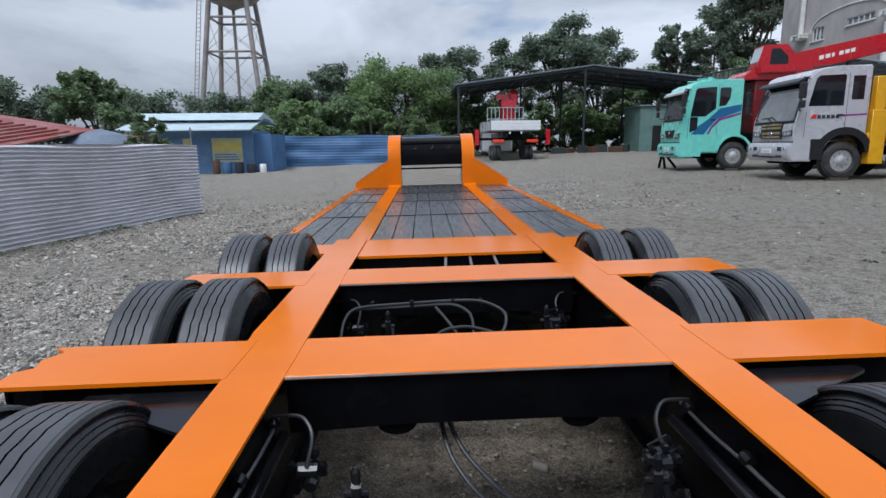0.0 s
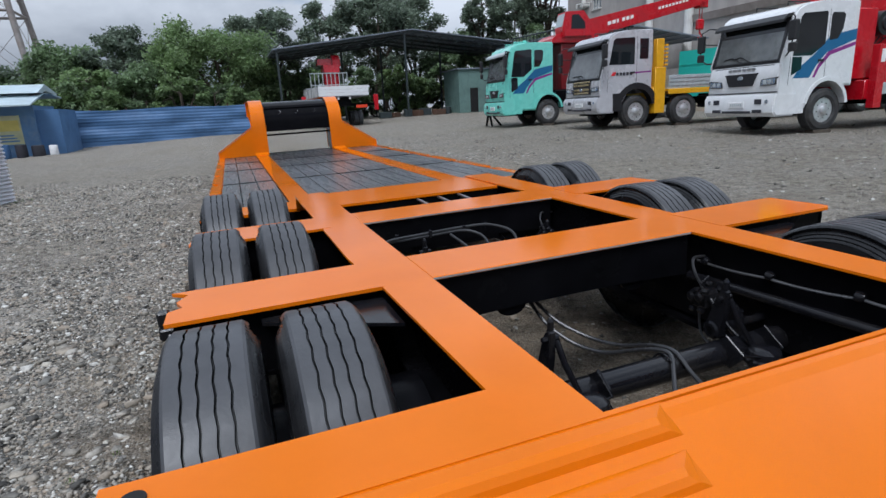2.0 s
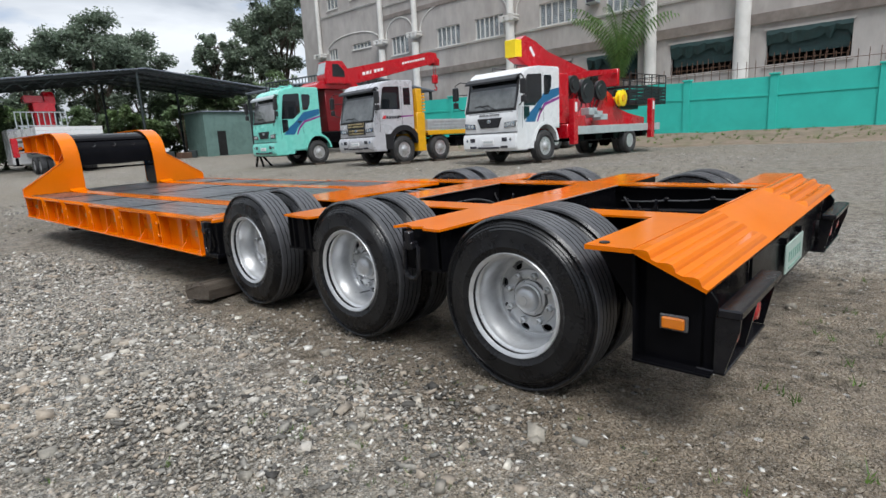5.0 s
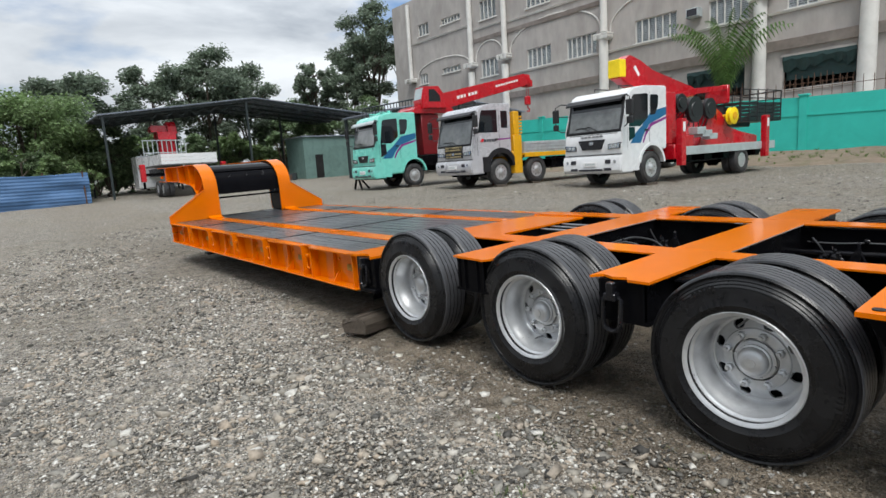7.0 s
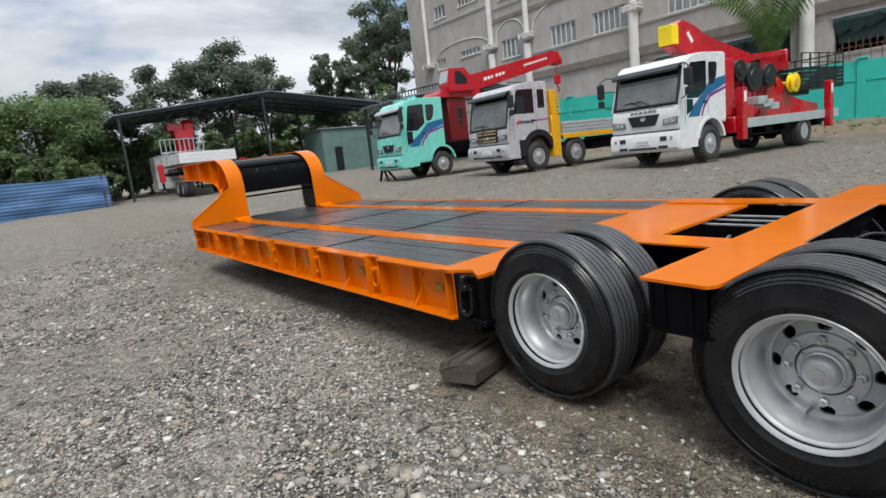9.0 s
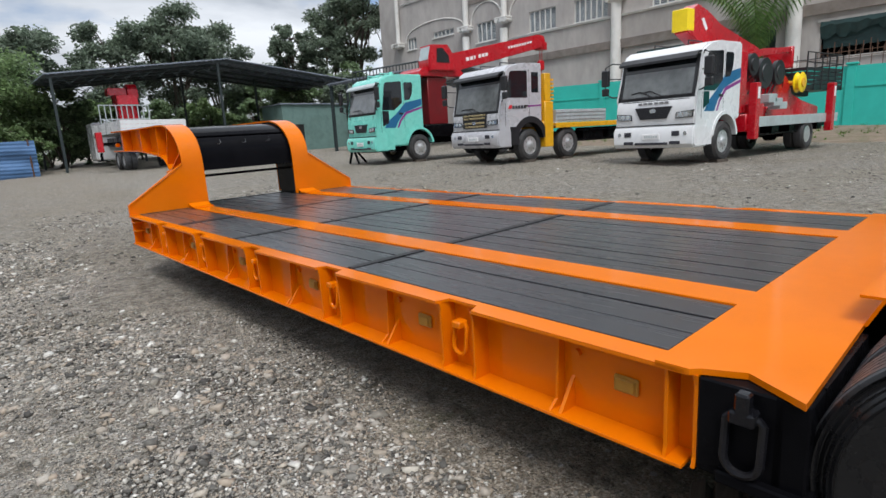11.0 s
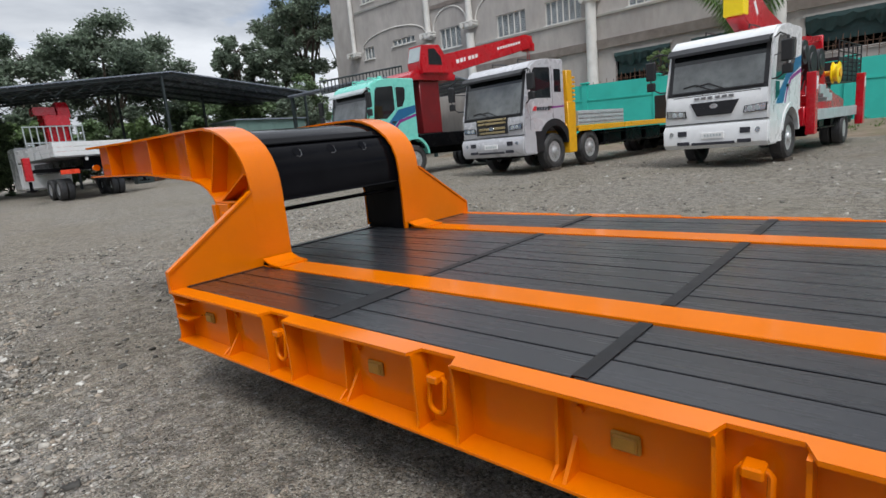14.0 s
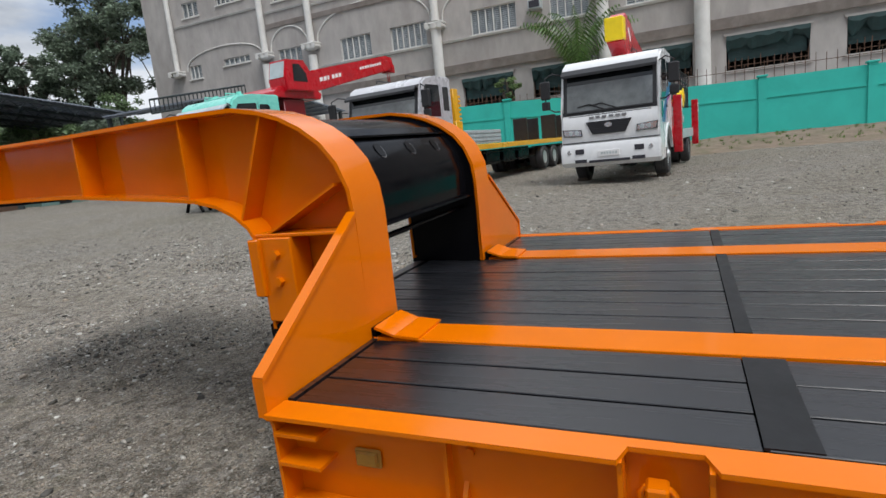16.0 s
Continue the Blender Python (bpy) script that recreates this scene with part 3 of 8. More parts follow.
def outer_rim():
    """Deep-dish steel wheel that opens towards -x."""
    bm = B()
    lathe(bm, [(-0.118, 0.260), (-0.128, 0.274), (-0.130, 0.280), (-0.122, 0.286), (-0.108, 0.276), (-0.101, 0.264), (-0.084, 0.260), (-0.076, 0.250), (-0.040, 0.246), (-0.030, 0.238),
               (0.050, 0.231), (0.072, 0.226), (0.078, 0.219), (0.084, 0.219), (0.088, 0.210), (0.108, 0.208), (0.080, 0.245), (0.0, 0.262), (-0.09, 0.270)], "x", 64, closed=True)
    sector_disc(bm, 0.156, 0.2165, 8, 0.0285, 0.090, 0.016)
    for v in bm.verts:
        rr = math.hypot(v.co.y, v.co.z)
        if 0.155 < rr < 0.2175 and 0.086 < v.co.x < 0.110:
            v.co.x -= 0.026 * (0.216 - rr) / 0.058
    lathe(bm, [(0.108, 0.161), (0.066, 0.160), (0.056, 0.155), (0.054, 0.150), (0.054, 0.108), (0.11, 0.108)], "x", 48)
    bmesh.ops.remove_doubles(bm, verts=bm.verts, dist=0.0004)
    return bm


def wheel(parent, x, y, z, side, outer, first):
    m = pose(x, y, z, 13 * y * 57, 0, 0 if side < 0 else 180) if side < 0 else Matrix.Translation((x, y, z)) @ Euler((radians(40 * y), 0, math.pi)).to_matrix().to_4x4()
    m = m @ Matrix.Scale(WHEEL_SIZE, 4)
    key = "outer" if outer else "inner"
    if key not in first:
        if outer:
            rim = part("wheel", outer_rim(), SILVER, parent, "silver-painted deep-dish steel wheel", True)
        else:
            bm = B()
            lathe(bm, [(-0.11, 0.262), (-0.115, 0.280), (-0.09, 0.262), (0.09, 0.262), (0.115, 0.280), (0.11, 0.262), (0.02, 0.24), (0.0, 0.10), (-0.02, 0.10), (-0.02, 0.24)], "x", 36, closed=True)
            rim = part("wheel", bm, STEEL, parent, "", True)
        rim.matrix_basis = m
        tyre_mesh("tyre", RUBBER, TR, 0.252, 0.262, rim)
        if outer:
            bm = B()
            for a0, n, r in ((0.4, 8, 0.365), (2.5, 8, 0.365), (4.5, 8, 0.365), (1.6, 5, 0.40), (5.8, 5, 0.40)):
                for k in range(n):
                    mm = Matrix.Rotation(a0 + k * 0.066, 4, "X") @ Matrix.Translation((0, 0, r))
                    box(bm, -0.1350, -0.1325, -0.0085, 0.0085, -0.016, 0.016, 0, mm)
            pieces("tyre_marking", bm, RUBBER, rim, "raised bars on the sidewall")
            bm = B()
            lathe(bm, [(0.16, 0.100), (0.074, 0.098), (0.072, 0.088), (0.060, 0.086), (0.056, 0.098), (0.046, 0.098), (0.042, 0.082), (0.032, 0.080), (0.028, 0.072), (0.008, 0.070), (-0.006, 0.060), (-0.014, 0.042), (-0.016, 0.0005)], "x", 36)
            hub = bm
            # black backing set behind the hand holes so they read as shaded
            bm = B()
            lathe(bm, [(0.125, 0.10), (0.120, 0.19), (0.130, 0.206), (0.20, 0.206)], "x", 36)
            part("brake_drum", bm, BLACK, rim, "black drum backing that darkens the hand holes", True)
            part("hub_cap", hub, SILVER, rim, "silver hub with domed oil cap", True)
            bm = B()
            lathe(bm, [(-0.014, 0.026), (-0.019, 0.024), (-0.0195, 0.0005)], "x", 20)
            part("hub_plug", bm, SILVER, rim)
            bm = B()
            for k in range(6):
                t = 2 * math.pi * (k + 0.25) / 6
                lathe(bm, [(0.046, 0.0075), (0.039, 0.0075), (0.038, 0.004)], "x", 6, (0, 0.092 * math.cos(t), 0.092 * math.sin(t)))
            pieces("hub_bolt", bm, SILVER, rim)
            bm = B()
            tube(bm, [(0.09, 0.02, 0.205), (0.03, 0.02, 0.200), (-0.02, 0.035, 0.185)], 0.006, 8)
            part("valve_stem", bm, STEEL, rim)
            nut = None
            for k in range(8):
                t = 2 * math.pi * (k + 0.5) / 8
                mm = Matrix.Translation((0.055, 0.1320 * math.cos(t), 0.1320 * math.sin(t)))
                if nut is None:
                    bm = B()
                    lathe(bm, [(0.0, 0.023), (-0.004, 0.023), (-0.005, 0.0195), (-0.030, 0.0195), (-0.034, 0.014), (-0.035, 0.0105), (-0.052, 0.010)], "x", 6)
                    nut = part("wheel_nut", bm, SILVER, rim)
                    nut.matrix_basis = mm
                else:
                    again("wheel_nut", nut, rim, mm)
        first[key] = rim
        return
    src = first[key]
    rim = again("wheel", src, parent, m)
    tagged(rim, src.get("label", ""))
    for c in src.children:
        k = again(c.name.split(".")[0], c, rim, c.matrix_basis.copy())
        tagged(k, c.get("label", ""))


built = {}
for y, z in zip(AXLES, AXLE_Z):
    for s in (-1, 1):
        wheel(trailer, s * HX, y, z - 0.02 * (s + 1), s, True, built)
        wheel(trailer, s * (HX - 0.29), y, z - 0.02 * (s + 1), s, False, built)


def cut_edge(ob):
    """Bare grey steel on the flame-cut edges that face the bays."""
    ob.data.materials.append(PRIMER)
    for p in ob.data.polygons:
        c = p.center
        if abs(p.normal.z) < 0.35 and abs(c.x) < 0.61 and c.y > 0.83:
            p.material_index = 1


def smooth_pipe(pts):
    """A pipe line that waves a little between its clips."""
    out = []
    for (xa, ya, za), (xb, yb, zb) in zip(pts, pts[1:]):
        for q in range(6):
            f = q / 6
            out.append((xa + (xb - xa) * f, ya + (yb - ya) * f, za + (zb - za) * f - 0.008 * math.sin(math.pi * f)))
    return out + [pts[-1]]


# main beams and cross beams of the rear frame
BI, BO = 0.61, 0.835
for s in (-1, 1):
    bm = B()
    prism(bm, [(s * BI, 0.847), (s * BI, 4.42), (s * BO, 4.42), (s * BO, 2.3), (s * 0.80, 1.85), (s * 0.78, 1.02), (s * 0.78, 0.847)], "z", TZ - 0.010, TZ)
    cut_edge(part("beam_top_plate", bm, ORANGE, trailer, "orange beam top plate", False))
    bm = B()
    prism(bm, [(0.62, 0.40), (4.2, 0.34), (4.6, 0.30), (4.6, DZ - 0.03), (4.42, DZ - 0.03), (4.36, TZ - 0.03), (0.86, TZ - 0.03), (0.82, TZ - 0.06), (0.62, 0.65)], "x", s * 0.655, s * 0.685)
    part("beam_web", bm, BLACK, trailer)
    bm = B()
    box(bm, s * 0.62, s * 0.80, 0.62, 4.5, 0.34, 0.36)
    part("beam_foot", bm, BLACK, trailer)
    bm = B()
    for y in (0.95, 1.87, 2.17, 3.02, 3.32, 3.76):
        box(bm, s * 0.685, s * 0.79, y, y + 0.012, 0.36, TZ - 0.02)
    pieces("beam_rib", bm, BLACK, trailer)
    bm = B()
    tube(bm, smooth_pipe([(s * 0.628, 0.92, 0.705), (s * 0.632, 1.15, 0.690), (s * 0.628, 1.50, 0.668), (s * 0.632, 1.84, 0.655)]), 0.0055, 8)
    pipe = part("air_pipe", bm, STEEL_DARK, trailer, "thin bright air pipe")
    for y in (1.15, 1.48, 1.79):
        bm = B()
        lathe(bm, [(-0.012, 0.014), (0.0, 0.020), (0.016, 0.020), (0.024, 0.012)], "y", 10, (s * 0.636, y, 0.708 - 0.055 * (y - 0.92)))
        part("pipe_clip", bm, BLACK_GLOSS, pipe, "", True)
    bm = B()
    tube(bm, [(s * 0.628, 0.85, 0.605), (s * 0.632, 1.88, 0.575)], 0.021, 10)
    part("conduit", bm, BLACK_GLOSS, trailer, "glossy black conduit", True)
for y0, y1 in ((1.86, 2.20), (3.01, 3.345)):
    bm = B()
    box(bm, -BI, BI, y0, y1, TZ - 0.012, TZ + 0.0015, 0.003)
    cut_edge(part("cross_beam_top_plate", bm, ORANGE, trailer, "orange cross beam plate"))
    bm = B()
    prism(bm, [(-BI, TZ - 0.018), (BI, TZ - 0.018), (BI, 0.585), (0.25, 0.60), (-0.25, 0.60), (-BI, 0.585)], "y", y0 + 0.02, y0 + 0.035)
    prism(bm, [(-BI, TZ - 0.018), (BI, TZ - 0.018), (BI, 0.585), (0.25, 0.60), (-0.25, 0.60), (-BI, 0.585)], "y", y1 - 0.035, y1 - 0.02)
    pieces("cross_beam_web", bm, BLACK, trailer)
    for s in (-1, 1):
        if y0 < 2:
            bm = B()
            prism(bm, [(s * 0.80, y0 + 0.02), (s * 1.22, y0 + 0.02), (s * 1.22, y0 - 0.02), (s * 0.80, y0 - 0.26)], "z", TZ - 0.055, TZ - 0.043)
            part("corner_gusset", bm, BLACK_GLOSS, trailer, "glossy black corner gusset")
        tip = 1.51
        bm = B()
        if y0 < 2 and s < 0:
            pts = [(-0.79, y0), (-tip + 0.05, y0), (-tip + 0.05, y0 - 0.0), (-tip, y0), (-tip, y0 + 0.12), (-tip + 0.045, y0 + 0.15), (-tip + 0.02, y0 + 0.22), (-tip + 0.055, y0 + 0.29), (-tip - 0.005, y1), (-0.79, y1)]
            pts = [pts[0]] + pts[3:]
        else:
            pts = [(s * 0.79, y0), (s * (tip - 0.04), y0), (s * tip, y0 + 0.03), (s * (tip - 0.02), y1), (s * 0.79, y1)]
        prism(bm, pts, "z", TZ - 0.012, TZ + 0.0015)
        part("outrigger_top_plate", bm, ORANGE, trailer, "orange outrigger plate")
        bm = B()
        web = [(s * 0.68, TZ - 0.018), (s * (tip - 0.02), TZ - 0.018), (s * (tip - 0.02), TZ - 0.22), (s * 1.2, TZ - 0.24), (s * 0.68, 0.44)]
        prism(bm, web, "y", y0 + 0.04, y0 + 0.055)
        prism(bm, web, "y", y1 - 0.055, y1 - 0.04)
        box(bm, s * (tip - 0.045), s * (tip - 0.03), y0 + 0.04, y1 - 0.04, TZ - 0.23, TZ - 0.016)
        prism(bm, [(s * (tip - 0.02), TZ - 0.235), (s * 1.2, TZ - 0.255), (s * 0.68, 0.425), (s * 0.68, 0.44), (s * 1.2, TZ - 0.24), (s * (tip - 0.02), TZ - 0.22)], "y", y0 + 0.02, y1 - 0.02)
        if y0 > 3:
            for yy in (y0 + 0.10, y0 + 0.22):
                box(bm, s * (tip - 0.03), s * (tip - 0.015), yy, yy + 0.012, TZ - 0.23, TZ - 0.02)
        part("outrigger_web", bm, BLACK, trailer)


def d_ring(x, y, z, s, mat, scale=1.0, name="lashing_ring"):
    """A lashing ring that hangs from its lug on a side face."""
    bm = B()
    w, h, r = 0.040 * scale, 0.135 * scale, 0.0105 * scale
    pts = [(x, y - w, z)]
    for k in range(11):
        t = math.pi * k / 10
        pts.append((x + s * 0.012, y - w * math.cos(t), z - (h - w) - w * math.sin(t)))
    pts.append((x, y + w, z))
    pts += [(x, y + w * 0.8, z + 0.010), (x, y - w * 0.8, z + 0.010)]
    tube(bm, pts, r, 8, closed=True)
    part(name, bm, mat, trailer, smooth=True)
    bm = B()
    box(bm, x - 0.035, x + 0.022, y - 0.028 * scale, y + 0.028 * scale, z - 0.005, z + 0.03 * scale, 0.006)
    if mat is not ORANGE:
        box(bm, x - 0.035, x + 0.005, y - 0.016 * scale, y + 0.016 * scale, z + 0.025, z + 0.075 * scale, 0.006)
    part("ring_lug", bm, mat, trailer)


d_ring(-1.52, 2.06, TZ - 0.11, -1, BLACK_GLOSS, 1.25)
d_ring(1.52, 2.06, TZ - 0.11, 1, BLACK_GLOSS, 1.25)
for s in (-1, 1):
    d_ring(s * 1.515, 4.53, 0.575, s, BLACK_GLOSS, 1.2)

# front bay with three thin rods, and the plate in front of the wheels
bm = B()
prism(bm, [(-BI, 3.785), (BI, 3.785), (BI, 4.42), (-BI, 4.42)], "z", TZ - 0.03, TZ - 0.012)
part("front_bay_plate", bm, ORANGE, trailer, "orange transition plate")
bm = B()
for x in (-0.05, 0.11, 0.27):
    tube(bm, [(x, 3.345, 0.745), (x + 0.02, 3.80, 0.742)], 0.010, 8)
tube(bm, [(-0.40, 3.46, 0.68), (-0.34, 3.50, 0.72), (-0.26, 3.52, 0.72), (-0.2, 3.56, 0.66), (-0.16, 3.7, 0.6)], 0.009, 8)
pieces("brake_line", bm, STEEL, trailer)
bm = B()
box(bm, -BI, BI, 3.795, 3.815, 0.36, TZ - 0.03)
box(bm, -1.50, 1.50, 4.44, 4.46, 0.30, 0.66)
pieces("bay_wall", bm, BLACK, trailer)
bm = B()
# transition plate: from the low deck up to the frame, with a cut corner at the wheel
prism(bm, [(-HW, 4.685), (-1.49, 4.66), (-1.44, 4.55), (-1.535, 4.385), (-BO, 4.40), (BO, 4.40), (1.535, 4.385), (1.44, 4.55), (1.49, 4.66), (HW, 4.685), (HW, 4.79), (-HW, 4.79)], "z", DZ - 0.012, DZ + 0.008)
part("transition_plate", bm, ORANGE, trailer, "orange plate at the rear edge of the deck")
bm = B()
for s in (-1, 1):
    strip(bm, [(4.43, DZ + 0.006), (4.40, DZ + 0.01), (4.36, TZ - 0.012), (4.30, TZ - 0.001)], s * BI, s * BO, 0.012)
pieces("beam_step", bm, ORANGE, trailer)
bm = B()
for s in (-1, 1):
    box(bm, s * 1.36, s * 1.50, 4.38, 4.665, 0.36, DZ - 0.015, 0.006)
    box(bm, s * 0.86, s * 1.36, 4.38, 4.42, 0.40, DZ - 0.015)
    box(bm, s * 1.40, s * 1.53, 4.36, 4.60, 0.36, 0.40, 0.006)
pieces("deck_end_box", bm, BLACK, trailer)

TAIL_Y, TAIL_Z, TAIL_TOP = 0.552, 0.648, 0.83
# rear platform: flat plate, sloped tail with pressed ridges, lamp boxes
bm = B()
prism(bm, [(-1.53, 1.032), (-0.78, 1.032), (-0.78, 0.845), (0.78, 0.845), (0.78, 1.032), (1.53, 1.032), (1.53, TAIL_TOP), (-1.53, TAIL_TOP)], "z", TZ - 0.016, TZ + 0.004)
cut_edge(part("rear_plate", bm, ORANGE, trailer, "glossy orange rear plate"))
bm = B()
strip(bm, [(TAIL_Y, TAIL_Z), (TAIL_TOP - 0.035, TZ - 0.029), (TAIL_TOP - 0.012, TZ - 0.0165), (TAIL_TOP - 0.0005, TZ - 0.0120)], -1.53, 1.53, 0.015)
part("tail_plate", bm, ORANGE, trailer, "sloped orange tail plate")
sl = (TZ - 0.012 - TAIL_Z) / (TAIL_TOP - TAIL_Y)
for s in (-1, 1):
    for i in range(3):
        y = 0.785 - 0.094 * i
        z = TAIL_Z + (y - TAIL_Y) * sl + 0.013
        bm = B()
        pr = [(y - 0.030, -0.002), (y - 0.025, 0.016), (y - 0.016, 0.025), (y + 0.002, 0.022), (y + 0.036, 0.005), (y + 0.048, -0.002)]
        prism(bm, [(yy, z + (yy - y) * sl + h) for yy, h in pr], "x", s * (0.485 + 0.02 * i), s * 1.53)
        for v in bm.verts:
            h = v.co.z - (z + (v.co.y - y) * sl)
            if abs(v.co.x) < 1.2 and h > 0.002:
                v.co.x += s * 2.2 * h
        part("pressed_ridge", bm, ORANGE, trailer)
# no hole is cut: a dark disc paints its shaded inside
bm = B()
lathe(bm, [(0, 0.022), (0.004, 0.022)], "z", 20, (-1.468, 0.972, TZ + 0.0045))
part("bolt_hole", bm, DARK, trailer)
for s in (-1, 1):
    X = 1.455
    bm = B()
    prism(bm, [(0.535, 0.33), (0.83, 0.325), (0.83, TZ - 0.035), (0.80, TZ - 0.045), (0.56, 0.635), (0.535, 0.60)], "x", s * (X - 0.014), s * X)
    part("tail_side", bm, NECK_BLACK, trailer, "black tail side plate")
    bm = B()
    box(bm, s * (X - 0.02), s * (X + 0.055), 0.535, 0.835, 0.315, 0.327, 0.002)
    part("tail_foot", bm, NECK_BLACK, trailer)
    bm = B()
    prism(bm, [(s * (X - 0.02), 0.327), (s * (X + 0.05), 0.327), (s * (X + 0.05), 0.42), (s * (X + 0.06), TZ - 0.02), (s * (X - 0.02), TZ - 0.02)], "y", 0.822, 0.834)
    part("tail_rib", bm, NECK_BLACK, trailer)
    bm = B()
    prism(bm, [(0.84, TZ - 0.02), (1.03, TZ - 0.02), (1.03, TZ - 0.05), (0.84, 0.44)], "x", s * 1.38, s * 1.395)
    part("tail_gusset", bm, BLACK, trailer)
    bm = B()
    box(bm, s * 0.70, s * (X - 0.015), 0.80, 0.815, 0.36, TZ - 0.04)
    part("tail_bulkhead", bm, BLACK, trailer)
    # open lamp box behind the tail, under a flat bar
    bm = B()
    box(bm, s * 0.82, s * 1.475, 0.445, 0.530, 0.545, 0.582, 0.007)
    part("bumper_bar", bm, BLACK_GLOSS, trailer, "black flat bar over the tail lamps")
    bm = B()
    prism(bm, [(0.50, 0.322), (0.535, 0.322), (0.535, 0.545), (0.450, 0.545), (0.452, 0.50)], "x", s * (X - 0.002), s * (X + 0.012))
    prism(bm, [(0.50, 0.335), (0.54, 0.335), (0.54, 0.545), (0.46, 0.545)], "x", s * 1.16, s * 1.172)
    prism(bm, [(0.50, 0.335), (0.54, 0.335), (0.54, 0.545), (0.46, 0.545)], "x", s * 0.84, s * 0.852)
    pieces("lamp_box_rib", bm, BLACK_GLOSS, trailer)
    bm = B()
    box(bm, s * 0.84, s * (X + 0.012), 0.495, 0.60, 0.318, 0.331, 0.003)
    part("lamp_box_floor", bm, BLACK_GLOSS, trailer)
    bm = B()
    box(bm, s * 0.84, s * X, 0.575, 0.587, 0.331, 0.63)
    part("lamp_panel", bm, BLACK, trailer)
    for x in (1.01, 1.33):
        bm = B()
        lathe(bm, [(0.575, 0.058), (0.535, 0.060), (0.525, 0.056)], "y", 24, (s * x, 0, 0.450))
        body = part("lamp_holder", bm, TRIM, trailer, "black lamp holder", True)
        bm = B()
        lathe(bm, [(0.526, 0.054), (0.505, 0.052), (0.490, 0.040), (0.484, 0.0005)], "y", 24, (s * x, 0, 0.450))
        part("tail_lamp", bm, REDLENS, body, "round red tail lamp", True)
        bm = B()
        tube(bm, [(s * x, 0.575, 0.43), (s * (x + 0.05), 0.56, 0.36), (s * (x + 0.12), 0.55, 0.34)], 0.006, 6)
        part("lamp_cable", bm, TRIM, trailer)
    y = 0.686
    bm = B()
    box(bm, s * X, s * (X + 0.016), y - 0.054, y + 0.054, 0.462, 0.526, 0.004)
    frame_ = part("lamp_frame", bm, STEEL_DARK, trailer, "dull metal side lamp frame")
    bm = B()
    box(bm, s * (X + 0.012), s * (X + 0.028), y - 0.044, y + 0.044, 0.470, 0.518, 0.006)
    part("side_lamp", bm, AMBER, frame_, "amber side lamp")
bm = B()
box(bm, -0.84, 0.84, 0.560, 0.574, 0.36, 0.635)
part("tail_panel", bm, BLACK, trailer, "black rear panel between the lamp boxes")
bm = B()
box(bm, -0.23, 0.23, 0.534, 0.544, 0.41, 0.575, 0.004)
pl = part("number_plate", bm, PLATE, trailer, "pale green number plate")
bm = B()
for i in range(6):
    box(bm, -0.165 + i * 0.058, -0.140 + i * 0.058, 0.531, 0.5345, 0.47, 0.525)
box(bm, -0.16, 0.16, 0.531, 0.5345, 0.43, 0.44)
pieces("plate_mark", bm, PLATE_INK, pl)
bm = B()
for x in (-0.2, 0.2):
    box(bm, x - 0.02, x + 0.02, 0.538, 0.562, 0.575, 0.605)
pieces("plate_bracket", bm, BLACK, trailer)

# axles, springs, brake gear and hoses
def smooth_line(pts, per=6, rounds=6):
    """A line through points, with its corners rounded off."""
    fine = []
    for a, b in zip(pts, pts[1:]):
        for q in range(per):
            fine.append(Vector(a).lerp(Vector(b), q / per))
    fine.append(Vector(pts[-1]))
    for _ in range(rounds):
        fine = [fine[0]] + [(fine[i - 1] + fine[i] * 2 + fine[i + 1]) / 4 for i in range(1, len(fine) - 1)] + [fine[-1]]
    return fine


def ear(bm, x, y, z, s):
    """A three-cornered lug welded to the axle."""
    prism(bm, [(y - 0.105, z + 0.02), (y - 0.095, z + 0.045), (y - 0.035, z + 0.085), (y + 0.02, z + 0.045), (y, z - 0.02), (y - 0.06, z - 0.03)], "x", x - 0.006, x + 0.006)


def bolted_valve(bm, x, y, z):
    """A small cluster of valve bodies, unions and bolts."""
    box(bm, x - 0.030, x + 0.030, y - 0.022, y + 0.022, z - 0.035, z + 0.030, 0.006)
    lathe(bm, [(-0.055, 0.012), (-0.050, 0.021), (-0.034, 0.021), (-0.030, 0.028), (0.030, 0.028), (0.036, 0.018), (0.056, 0.016)], "x", 12, (x, y, z + 0.012))
    lathe(bm, [(-0.045, 0.016), (-0.030, 0.022), (0.030, 0.022), (0.044, 0.012)], "y", 12, (x + 0.012, y, z - 0.012))
    for q, (dx, dz) in enumerate(((-0.04, 0.045), (0.045, 0.035), (-0.035, -0.045), (0.02, 0.055))):
        lathe(bm, [(-0.012, 0.011), (0.0, 0.012), (0.010, 0.012), (0.016, 0.006)], "y", 6, (x + dx, y - 0.025 + 0.012 * q, z + dz))


